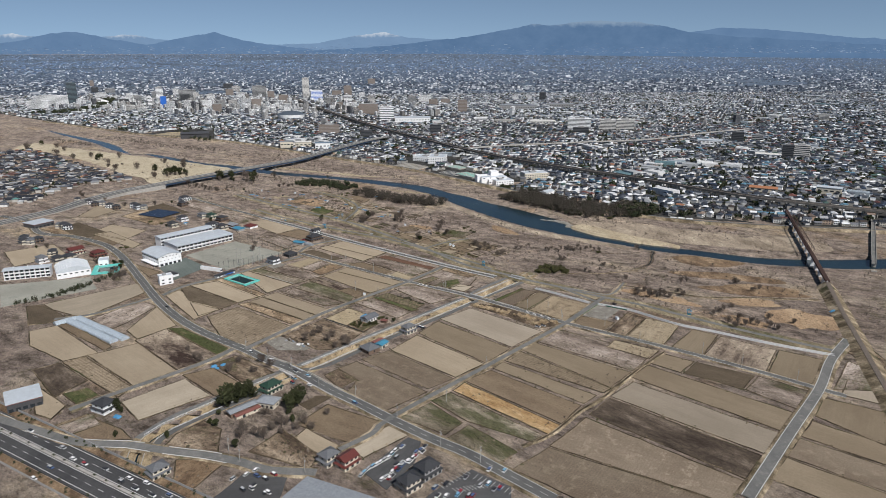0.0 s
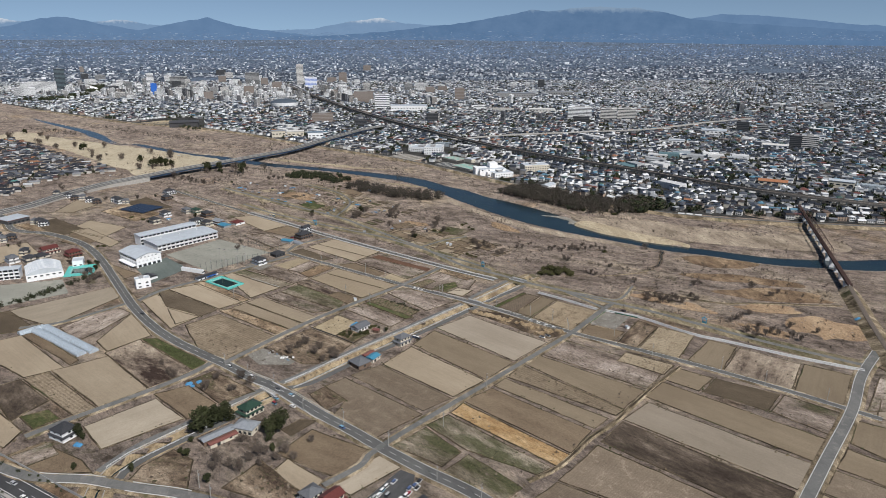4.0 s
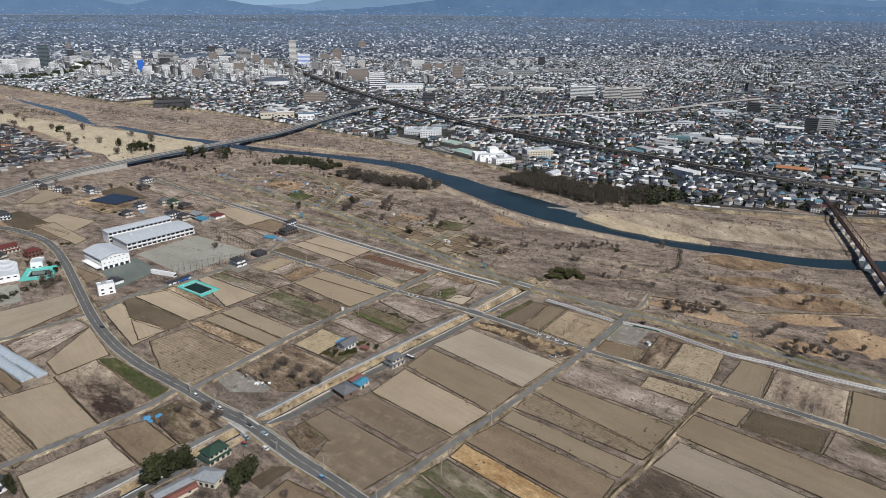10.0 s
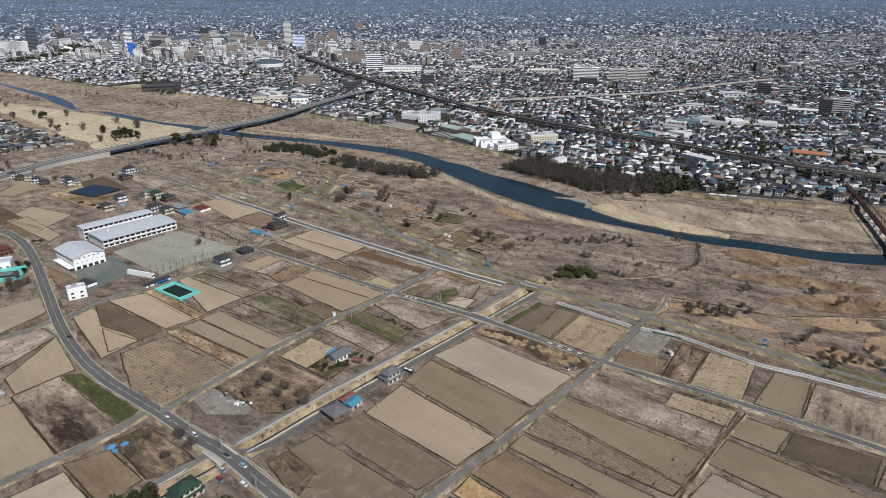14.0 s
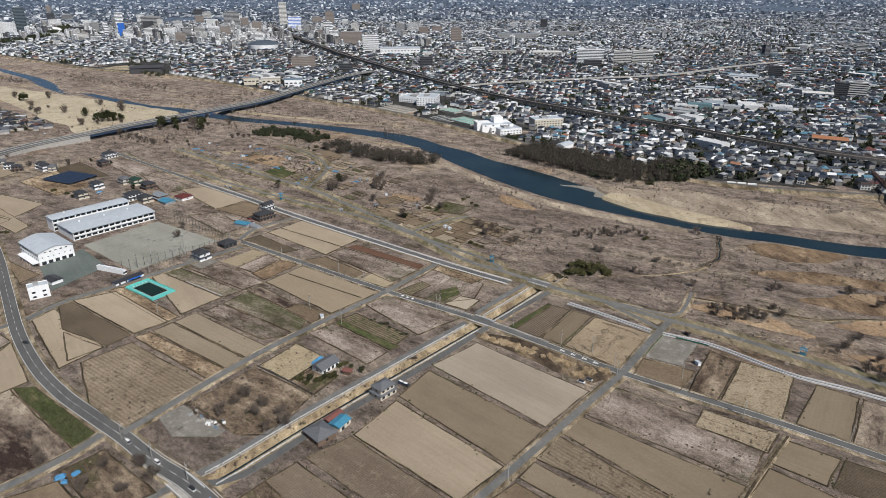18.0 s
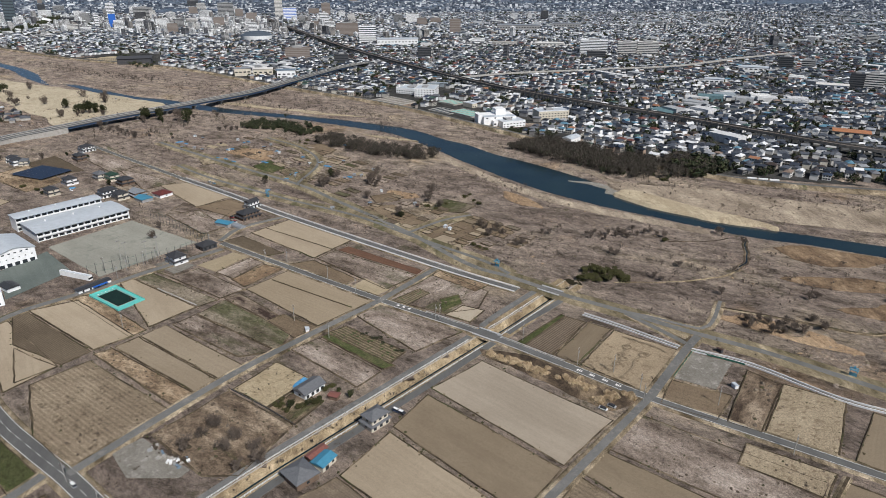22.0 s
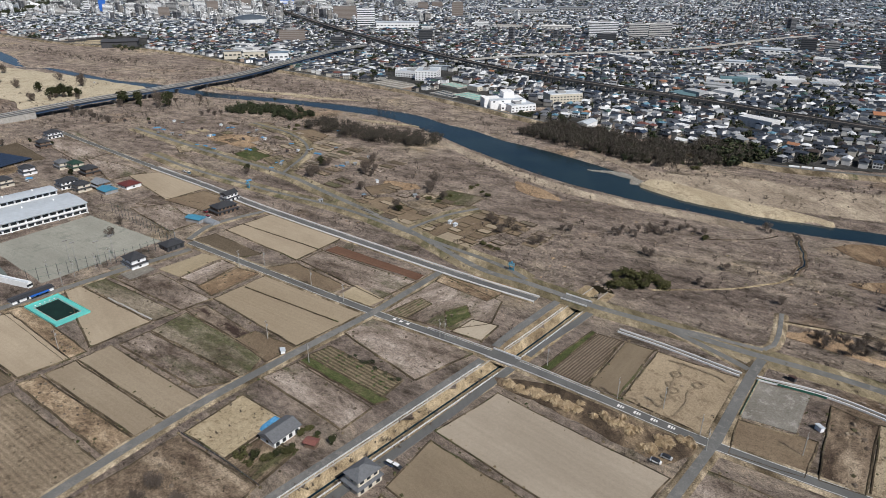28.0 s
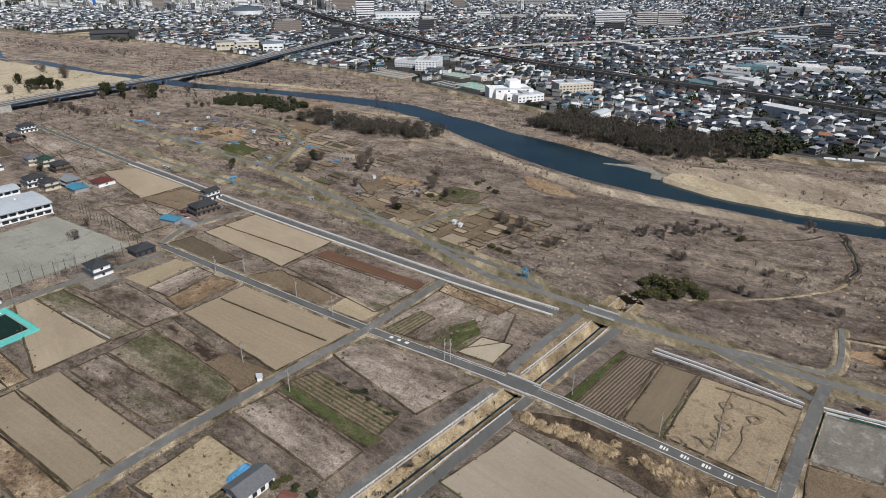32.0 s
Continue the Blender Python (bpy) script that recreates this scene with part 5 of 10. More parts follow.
def gym2(x, y, w, d, rot, h):
    d = min(d, 34)
    ob = tagged(empty("sports_hall", x, y, rot), "white sports hall with a ribbed barrel roof", "sports hall")
    part("wall", box_vf(-w / 2, w / 2, -d / 2, d / 2, 0, h * 0.7), "wall_white", ob)
    n = 10
    arch = [(-w / 2 + w * i / n, h * 0.7 + h * 0.55 * math.sin(math.pi * i / n) ** 0.8) for i in range(n + 1)]
    v = [(px, sy * d / 2, pz) for sy in (-1, 1) for px, pz in arch]
    f = [(i, i + 1, n + 2 + i, n + 1 + i) for i in range(n)] + [tuple(range(n, -1, -1)), tuple(range(n + 1, 2 * n + 2))]
    part("roof", (v, f), "roof_white", ob)
    for i in range(9):
        py = (-0.5 + (i + 0.5) / 9) * d
        part("rib", join(*[rod_vf((arch[j][0], py, arch[j][1] + 0.1), (arch[j + 1][0], py, arch[j + 1][1] + 0.1), 0.18, 4) for j in range(n)]), "wall_white", ob)
    for i in range(6):
        put("window", window_mesh(2.5, 1.2), ob, (-0.42 + 0.165 * i) * w, -d / 2 - 0.03, h * 0.4)


def hangar(x, y, w, d, rot, h):
    w, d = 52, 40
    ob = tagged(empty("warehouse", x - 4, y - 10, rot), "big warehouse with a grey metal roof", "warehouse")
    part("wall", box_vf(-w / 2, w / 2, -d / 2, d / 2, 0, h), "wall_grey", ob)
    part("roof", roof_vf(w, d, h, 1.8, 'gable', 0.6), "tin_grey", ob)
    for i in range(26):
        px = (-0.5 + (i + 0.5) / 26) * w
        part("seam", join(rod_vf((px, -d / 2 - 0.5, h + 0.02), (px, 0, h + 1.82), 0.06, 4), rod_vf((px, 0, h + 1.82), (px, d / 2 + 0.5, h + 0.02), 0.06, 4)), "tin_grey", ob)


def store(x, y, w, d, rot, h):
    w, d = max(w, 20), max(d, 20)
    ob = tagged(empty("store", x, y, rot), "dark roadside store with a pale flat roof", "store")
    part("wall", box_vf(-w / 2, w / 2, -d / 2, d / 2, 0, h - 1.2), "wall_dark", ob)
    part("fascia", box_vf(-w / 2 - 0.3, w / 2 + 0.3, -d / 2 - 0.3, d / 2 + 0.3, h - 1.2, h - 0.6), "tin_red", ob)
    part("roof", box_vf(-w / 2 - 0.5, w / 2 + 0.5, -d / 2 - 0.5, d / 2 + 0.5, h - 0.597, h), "roof_white", ob)
    for i in range(5):
        put("window", window_mesh(2.6, 2.2), ob, (-0.4 + 0.2 * i) * w, -d / 2 - 0.03, 0.5)


def tunnel(name, label, x, y, w, d, rot, h, material, hoops):
    if d > w:
        w, d, rot = d, w, rot + 90
    ob = tagged(empty(name, x, y, rot), label, "greenhouse" if name == "greenhouse" else "hut", "greenhouses" if name == "greenhouse" else "")
    n = 10
    arch = [(-d / 2 * math.cos(math.pi * i / n), 0.8 + (h - 0.8) * math.sin(math.pi * i / n)) for i in range(n + 1)]
    arch = [(-d / 2, 0)] + arch + [(d / 2, 0)]
    k = len(arch)
    part("cover", ([(sx * w / 2, py, pz) for sx in (-1, 1) for py, pz in arch], [(i + 1, i, k + i, k + i + 1) for i in range(k - 1)]), material, ob)
    for sx in (-1, 1):
        part("end_wall", ([(sx * w / 2, py, pz) for py, pz in arch], [tuple(range(k))]), material, ob)
    for i in range(hoops):
        px = (-0.5 + i / (hoops - 1)) * w
        part("hoop", ([(px + e, py * 1.012, pz * 1.012) for py, pz in arch for e in (-0.08, 0.08)], [(2 * j, 2 * j + 1, 2 * j + 3, 2 * j + 2) for j in range(k - 1)]), "wall_grey", ob)


def greenhouse(x, y, w, d, rot, h):
    tunnel("greenhouse", "tunnel greenhouse covered with plastic film", x, y, w, d, rot, h, "plastic_film", 9)


def hut(x, y, w, d, rot, h):
    tunnel("arched_hut", "arched corrugated metal hut", x, y, w, d, rot, h, "tin_grey", 6)


def solar(x, y, w, d, rot, h):
    d = min(d, 46)
    ob = tagged(empty("solar_array", x, y, rot), "broad dark blue field of solar panels", "solar panels")
    for i in range(8):
        for j in range(6):
            put("panel", shared("panel", lambda: box_vf(-2.15, 2.15, -3.6, 3.6, 0, 0.12), "solar_blue"), ob, (-0.5 + (i + 0.5) / 8) * w, (-0.5 + (j + 0.5) / 6) * d, 1.8)
    for i in range(0, 9, 2):
        for j in range(0, 7, 2):
            put("post", shared("post_short", lambda: box_vf(-0.1, 0.1, -0.1, 0.1, 0, 1.8), "pole_concrete"), ob, (-0.5 + i / 8) * (w - 1), (-0.5 + j / 6) * (d - 1), 0)


simple("solar_blue", (0.018, 0.026, 0.05), 0.25, 0.1, 0.15, 0.3, 0.5)


def hall(x, y, w, d, rot, h):
    ob = tagged(empty("public_hall", x, y, rot), "white blocky public hall with a tower and flat roofs", "hall")
    part("wall", box_vf(-w / 2, w / 2, -d / 2, d / 2, 0, h * 0.8), "wall_white", ob)
    part("tower", box_vf(-w * 0.05, w * 0.25, -d * 0.1, d * 0.45, h * 0.8, h * 1.35), "wall_white", ob)
    part("front_wing", box_vf(-w * 0.25, w * 0.45, -d / 2 - 8, -d / 2 - 0.02, 0, h * 0.55), "wall_white", ob)
    part("stair_block", box_vf(-w / 2 - 6, -w / 2 - 0.02, -d * 0.3, d * 0.3, 0, h * 0.95), "wall_white", ob)
    part("flat_roof", box_vf(-w / 2 + 0.5, w / 2 - 0.5, -d / 2 + 0.5, -d * 0.12, h * 0.8, h * 0.8 + 0.15), "roof_white", ob)
    for i in range(6):
        put("window", window_mesh(3.0, 2.2), ob, (-0.2 + 0.12 * i) * w, -d / 2 - 8.03, 2.0)
    for i in range(4):
        put("window", window_mesh(2.5, 1.6), ob, (-0.4 + 0.25 * i) * w, -d / 2 - 0.03, h * 0.65)


def grandstand(x, y, w, d, rot, h):
    w, d = 70, 26
    ob = tagged(empty("grandstand", x, y - 20, rot), "dark-walled grandstand of the ball field", "grandstand")
    part("wall", box_vf(-w / 2, w / 2, -d / 2, d / 2, 0, h), "wall_dark", ob)
    part("roof", ([(-w / 2 - 2, -d / 2 - 2, h), (w / 2 + 2, -d / 2 - 2, h), (w / 2 + 2, d / 2 + 2, h + 3), (-w / 2 - 2, d / 2 + 2, h + 3), (-w / 2 - 2, -d / 2 - 2, h + 0.5), (w / 2 + 2, -d / 2 - 2, h + 0.5), (w / 2 + 2, d / 2 + 2, h + 3.5), (-w / 2 - 2, d / 2 + 2, h + 3.5)],
                  [(4, 5, 6, 7), (0, 1, 5, 4), (1, 2, 6, 5), (2, 3, 7, 6), (3, 0, 4, 7), (3, 2, 1, 0)]), "wall_dark", ob)
    for i in range(18):
        put("fin", shared("fin", lambda: box_vf(-0.25, 0.25, -0.5, 0, 0, 12), "wall_dark"), ob, (-0.48 + 0.0565 * i) * w, -d / 2, 0)
    field_ob = patch("ball_field", "yellow", -640, 1905, 62, 40, 10, 0.35, "sandy baseball field", 5)
    fence_ob = tagged(empty("stadium_fence", -640, 1905), "dark mesh stadium fence round the ball field", "fence")
    for i in range(36):
        a = 2 * math.pi * i / 36
        put("fence_panel", shared("fence_panel", lambda: join(box_vf(-6.2, 6.2, -0.1, 0.1, 2.2, 2.6), box_vf(-6.2, 6.2, -0.1, 0.1, 5.6, 6.0), box_vf(-6.3, -5.9, -0.2, 0.2, 0, 7), box_vf(-2.2, -1.9, -0.2, 0.2, 0, 7), box_vf(1.9, 2.2, -0.2, 0.2, 0, 7)), "wall_dark"), fence_ob, 70 * math.cos(a), 46 * math.sin(a), 0, math.degrees(math.atan2(46 * math.cos(a), -70 * math.sin(a))))


# ---- poles, masts, gates, cars ----
def make_pole():
    ob = tagged(new("utility_pole"), "concrete utility pole with crossarms", "pole", "utility poles")
    part("shaft", cyl_vf(0.19, 0.12, -0.1, 11, 8), "pole_concrete", ob)
    for z, ln in ((10.3, 1.0), (9.5, 0.8)):
        part("crossarm", box_vf(-ln, ln, -0.06, 0.06, z, z + 0.12), "steel_rust", ob)
    part("transformer", cyl_vf(0.3, 0.3, 7.6, 8.7, 8, 0.5), "wall_grey", ob)
    for k in range(3):
        part("insulator", cyl_vf(0.07, 0.07, 10.42, 10.7, 6, -0.8 + 0.8 * k), "rail_white", ob)
    return ob


POLE = None


def pole(x, y, h):
    global POLE
    if POLE is None:
        POLE = make_pole()
        POLE.matrix_world = pose(x, y, 0.1, 0, 0, 48)
    else:
        copy_thing(POLE, pose(x, y, 0.1, 0, 0, 48))


MAST = None


def lamp_mast(x, y, h):
    global MAST
    if MAST is None:
        MAST = tagged(new("floodlight_mast"), "tall sports ground mast with floodlights", "mast", "floodlight masts")
        part("shaft", cyl_vf(0.22, 0.12, 0, h, 8), "pole_concrete", MAST)
        part("crossbar", box_vf(-1.6, 1.6, -0.08, 0.08, h - 0.3, h - 0.12), "steel_rust", MAST)
        for k in range(4):
            part("floodlight", box_vf(-1.5 + 0.85 * k, -1.05 + 0.85 * k, -0.35, 0.2, h - 0.12, h + 0.35), "wall_grey", MAST)
        MAST.matrix_world = pose(x, y, 0, 0, 0, 45)
    else:
        copy_thing(MAST, pose(x, y, 0, 0, 0, 45))


def blue_gate(x, y):
    ob = tagged(empty("sluice_gate", x, y, -42), "blue steel sluice gate on the dike", "sluice gate", "sluice gates")
    for sx in (-1.6, 1.6):
        part("post", box_vf(sx - 0.18, sx + 0.18, -0.2, 0.2, 0, 5), "steel_blue", ob)
    part("beam", box_vf(-2.0, 2.0, -0.3, 0.3, 5, 5.5), "steel_blue", ob)
    part("hoist", box_vf(-0.5, 0.5, -0.4, 0.4, 5.5, 6.4), "steel_blue", ob)
    part("gate_leaf", box_vf(-1.4, 1.4, -0.1, 0.1, 0, 2.4), "steel_blue", ob)
    part("platform", box_vf(-2.2, 2.2, -1.4, -0.3, 4.4, 4.55), "steel_blue", ob)
    part("railing", join(*[rod_vf((a, -1.35, 4.55), (a, -1.35, 5.55), 0.05, 4) for a in (-2.1, -0.7, 0.7, 2.1)], rod_vf((-2.1, -1.35, 5.5), (2.1, -1.35, 5.5), 0.05, 4)), "steel_blue", ob)
    part("base", box_vf(-2.4, 2.4, -1.5, 1.2, -0.3, 0.25), "concrete", ob)


CARS = {}


def car(x, y, group):
    """group 0: on the highway, 1: parked in the lots, 2: on the country roads."""
    rot = {0: -32.7, 1: 57, 2: -41}[group]
    van = (int(x * 7 + y * 3) % 4) == 0
    if van not in CARS:
        ob = tagged(new("van" if van else "car"), "small boxy light delivery van" if van else "compact passenger car with dark windows", "car", "cars")
        L, W, H = (3.6, 1.55, 1.8) if van else (4.3, 1.75, 1.45)
        part("body", ([(-L / 2, -W / 2, 0.3), (L / 2, -W / 2, 0.3), (L / 2, W / 2, 0.3), (-L / 2, W / 2, 0.3), (-L / 2 + 0.05, -W / 2, 0.9), (L / 2 - 0.1, -W / 2, 0.82), (L / 2 - 0.1, W / 2, 0.82), (-L / 2 + 0.05, W / 2, 0.9)],
                      [(3, 2, 1, 0), (4, 5, 6, 7), (0, 1, 5, 4), (1, 2, 6, 5), (2, 3, 7, 6), (3, 0, 4, 7)]), "car_paint", ob)
        a, b = (-L * 0.46, L * 0.36) if van else (-L * 0.40, L * 0.24)
        part("glasshouse", ([(a, -W * 0.47, 0.85), (b + 0.5, -W * 0.47, 0.84), (b + 0.5, W * 0.47, 0.84), (a, W * 0.47, 0.85), (a + 0.25, -W * 0.41, H - 0.06), (b - 0.1, -W * 0.41, H - 0.06), (b - 0.1, W * 0.41, H - 0.06), (a + 0.25, W * 0.41, H - 0.06)],
                            [(4, 5, 6, 7), (0, 1, 5, 4), (1, 2, 6, 5), (2, 3, 7, 6), (3, 0, 4, 7)]), "glass_dark", ob)
        part("roof", box_vf(a + 0.22, b - 0.05, -W * 0.42, W * 0.42, H - 0.055, H), "car_paint", ob)
        for sx in (-L * 0.31, L * 0.31):
            for sy in (-W / 2 + 0.08, W / 2 - 0.08):
                wv = moved(cyl_vf(0.31, 0.31, -0.1, 0.1, 10), Matrix.Translation((sx, sy, 0.31)) @ Matrix.Rotation(radians(90), 4, 'X'))
                part("wheel", wv, "tyre", ob)
        ob.matrix_world = pose(x, y, 0.62 if group == 0 else 0.40 if group == 1 else 0.62, 0, 0, rot)
        CARS[van] = ob
    else:
        copy_thing(CARS[van], pose(x, y, 0.62 if group == 0 else 0.40 if group == 1 else 0.62, 0, 0, rot))


# ---- trees ----
def cloud_vf(n, rx, ry, rz, cz, size, seed, hollow=0.25, upright=False):
    """Small leaf or twig triangles scattered through an uneven crown with gaps."""
    r = random.Random(seed)
    lobes = [(Vector((r.uniform(-0.55, 0.55) * rx, r.uniform(-0.55, 0.55) * ry, cz + r.uniform(-0.5, 0.5) * rz)), r.uniform(0.38, 0.62)) for _ in range(7)]
    v, f = [], []
    for i in range(n):
        c, s = lobes[r.randrange(7)]
        d = Vector((r.gauss(0, 1), r.gauss(0, 1), r.gauss(0, 1))).normalized() * (hollow + (1 - hollow) * r.random() ** 0.5)
        p = c + Vector((d.x * rx * s, d.y * ry * s, d.z * rz * s))
        a = Vector((r.gauss(0, 1), r.gauss(0, 1), r.gauss(0, 1.6 if upright else 0.8))).normalized() * size * r.uniform(0.6, 1.4)
        b = a.cross(Vector((r.gauss(0, 1), r.gauss(0, 1), r.gauss(0, 1)))).normalized() * size * (0.16 if upright else 0.6) * r.uniform(0.7, 1.3)
        k = len(v)
        v += [tuple(p - a), tuple(p + b), tuple(p + a), tuple(p - b)]
        f.append((k, k + 1, k + 2, k + 3))
    return v, f


def limbs_vf(h, r0, n, seed, spread):
    r = random.Random(seed)
    out = [cyl_vf(r0, r0 * 0.45, -0.2, h * 0.55, 7)]
    for i in range(n):
        a, z = 2 * math.pi * i / n + r.uniform(-0.4, 0.4), h * r.uniform(0.25, 0.55)
        tip = (math.cos(a) * spread * r.uniform(0.5, 0.9), math.sin(a) * spread * r.uniform(0.5, 0.9), h * r.uniform(0.7, 0.95))
        out.append(rod_vf((0, 0, z), tip, r0 * 0.28, 4))
    return join(*out)


TREES = {}
tree_rnd = random.Random(11)


def plant(kind, x, y, size):
    """kind: conifer, bare_tree or bush. Three shapes of each, built 10 m high and then scaled."""
    shape = tree_rnd.randrange(3)
    key = (kind, shape)
    k = size / 10 * tree_rnd.uniform(0.8, 1.25)
    m = pose(x, y, 0, 0, 0, tree_rnd.uniform(0, 360)) @ Matrix.Diagonal((k, k, k * tree_rnd.uniform(0.85, 1.15), 1))
    if key not in TREES:
        name = {"conifer": "evergreen_tree", "bare_tree": "bare_tree", "bush": "bush"}[kind]
        label = {"conifer": "dark green evergreen tree", "bare_tree": "leafless winter tree with grey-brown twigs", "bush": "low dark green thicket"}[kind]
        ob = tagged(new(name), label, "bush" if kind == "bush" else "tree")
        part("trunk", limbs_vf(10, 0.35, 7, shape, 3.6), "bark", ob)
        if kind == "conifer":
            part("crown", cloud_vf(760, 4.4, 4.4, 5.2, 5.2, 0.62, shape), "leaf_green", ob)
        elif kind == "bush":
            part("crown", cloud_vf(420, 9, 9, 4.5, 4.2, 1.2, shape + 5), "leaf_olive", ob)
        else:
            part("crown", cloud_vf(620, 5.2, 5.2, 4.8, 5.8, 0.9, shape + 9, 0.15, True), "twigs", ob)
        ob.matrix_basis = m
        TREES[key] = ob
        ob["base"] = k
    else:
        made = copy_thing(TREES[key], Matrix.Identity(4))
        made.matrix_basis = m


def conifer(x, y, s):
    plant("conifer", x, y, s)


def bare_tree(x, y, s):
    plant("bare_tree", x, y, s)


def bush(x, y, s):
    plant("bush", x, y, s)


def tarp(x, y, w, d, rot, h=1.2):
    ob = tagged(empty("tarpaulin", x, y, rot), "bright blue tarpaulin over stacked goods", "tarpaulin")
    n = 6
    v, f = [], []
    r = random.Random(int(abs(x)))
    for j in range(n + 1):
        for i in range(n + 1):
            e = min(i, n - i, j, n - j)
            v.append(((i / n - 0.5) * w, (j / n - 0.5) * d, 0.15 if e == 0 else h * (0.75 + 0.35 * r.random())))
    for j in range(n):
        for i in range(n):
            a = j * (n + 1) + i
            f.append((a, a + 1, a + n + 2, a + n + 1))
    part("sheet", (v, f), "tarp_blue", ob)
    part("goods", box_vf(-w * 0.35, w * 0.35, -d * 0.3, d * 0.3, 0, h * 0.5), "wood_dark", ob)


def house_at(x, y, rot, roof, wall):
    house(x, y, 11.5, 9.0, rot, 5.6, "hip", roof, wall)


def garden_shed(x, y, rot):
    """A tiny lean-to of boards with a tilted metal sheet on top."""
    r = int(abs(x * 3 + y)) % 4
    ob = tagged(empty("garden_shed", x, y, rot + r * 17), "small weathered garden shed with a tilted sheet roof", "shed", "garden sheds")
    part("body", box_vf(-1.5, 1.5, -1.0, 1.0, 0, 1.9), ("wall_grey", "wall_brown", "wall_white", "wall_dark")[r], ob)
    part("roof", ([(-1.8, -1.3, 1.92), (1.8, -1.3, 1.92), (1.8, 1.3, 2.5), (-1.8, 1.3, 2.5), (-1.8, -1.3, 1.84), (1.8, -1.3, 1.84), (1.8, 1.3, 2.42), (-1.8, 1.3, 2.42)], [(0, 1, 2, 3), (7, 6, 5, 4), (0, 4, 5, 1), (1, 5, 6, 2), (2, 6, 7, 3), (3, 7, 4, 0)]), ("tin_grey", "tin_blue2", "roof_white", "steel_rust")[r], ob)
    put("door", shared("shed_door", lambda: box_vf(-0.4, 0.4, -0.03, 0.03, 0, 1.7), "wood_dark"), ob, 0.4, -1.02, 0.05)


def heap(x, y, s):
    r = random.Random(int(abs(x) * 7))
    ob = tagged(empty("scrap_heap", x, y, r.uniform(0, 180)), "low heap of pale scrap and building rubble", "heap", "scrap heaps")
    for k in range(6):
        a, b, h = r.uniform(0.5, 1.4), r.uniform(0.4, 1.0), r.uniform(0.3, 1.1)
        q = part("scrap", box_vf(-a, a, -b, b, 0, h), r.choice(("concrete", "wall_white", "tin_blue2", "wood_dark", "wall_grey")), ob)
        q.matrix_basis = pose(r.uniform(-s, s), r.uniform(-s, s), 0, r.uniform(-8, 8), r.uniform(-8, 8), r.uniform(0, 180))


# ---- the measured things ----
gymnasium(-272.8, 711.6, 26.1, 37.6, 46, 10)
school_wing(-273.0, 793.2, 67.7, 14.5, 45, 11.5,3,14)
school_wing(-251.1, 777.3, 71.8, 33.7, 45, 8,2,14)
lowblock(-273.4, 773.6, 18.2, 8.9, 44, "school_link",5,"tin_grey")
school_wing(-391.9, 663.8, 41.8, 11.4, 16, 10.5,3,9)
gym2(-353.5, 676.5, 31.6, 40.6, 30, 9)
lowblock(-332.6, 703.4, 10.0, 13.5, 19, "clubhouse",6,"wall_white")
house(-199.2, 390.1, 10.5, 13.0, 60, 6,"hip","tile_dark","wall_white")
house(-95.0, 408.6, 13.4, 9.6, 50, 5.8,"hip","tile_green","wall_cream")
house(-93.0, 389.5, 13.0, 9.0, -20, 4.2,"hip","tin_grey","wall_cream")
shed(-108.0, 382.6, 20.0, 5.6, 42, 3.4,"tin_grey","wall_brown")
shed(-104.2, 378.6, 17.0, 3.4, 42, 2.6,"tin_red","wall_cream")
house(0.8, 501.1, 11.2, 8.5, 43, 6,"hip","tile_grey","wall_cream")
house(-32.8, 528.9, 12.9, 8.5, 49, 3.4,"gable","tile_grey","wall_white")
shed(-19.8, 522.1, 3.4, 4.6, 66, 2.5,"tin_red","wall_brown")
house(-29.8, 467.5, 10.5, 11.8, 41, 3.6,"hip","tile_grey","wall_brown")
shed(-20.6, 475.3, 8.7, 6.5, 55, 3,"tin_blue","wall_cream")
shed(-24.2, 480.2, 9.6, 3.3, 49, 3,"tin_red","wall_brown")
house(-46.2, 324.1, 10.5, 9.1, 47, 6,"hip","tile_grey","wall_cream")
house(-35.4, 320.4, 11.5, 8.5, 47, 6,"gable","tile_maroon","wall_cream")
house(-0.9, 298.4, 11.4, 9.9, 41, 6,"hip","tile_dark","wall_cream")
house(9.4, 310.0, 12.9, 10.4, 41, 6,"hip","tile_dark","wall_grey")
hangar(-36.9, 279.9, 46.6, 24.8, -28, 8)
store(-256.4, 402.0, 6.0, 18.8, 33, 7)
house(-139.6, 318.4, 10.5, 8.5, 47, 5.5,"hip","tile_grey","wall_cream")
house(-113.7, 787.0, 18.0, 13.0, 44, 5.5,"hip","tile_dark","wall_brown")
house(-115.3, 812.3, 12.3, 8.5, 53, 6,"gable","tile_dark","wall_white")
shed(-129.3, 768.4, 7.3, 13.0, 61, 3,"tin_blue","wall_grey")
hut(-118.1, 764.2, 5.5, 15.6, 47, 3)
house(-146.8, 695.4, 10.5, 13.0, 47, 6,"hip","tile_dark","wall_white")
house(-132.4, 721.5, 11.7, 10.2, 47, 3.5,"hip","tile_dark","wall_dark")
house(-205.5, 851.7, 12.9, 13.0, 50, 3.2,"hip","tile_maroon","wall_white")
house(-308.6, 895.6, 11.2, 13.0, 47, 6,"hip","tile_dark","wall_white")
house(-310.7, 862.2, 10.5, 13.0, 47, 6,"hip","tile_dark","wall_cream")
house(-253.1, 890.1, 12.8, 13.0, 47, 6,"hip","tile_dark","wall_brown")
house(-256.8, 855.8, 15.9, 13.0, 47, 6,"hip","tile_dark","wall_white")
house(-241.5, 845.6, 11.1, 13.0, 47, 6,"hip","tile_dark","wall_cream")
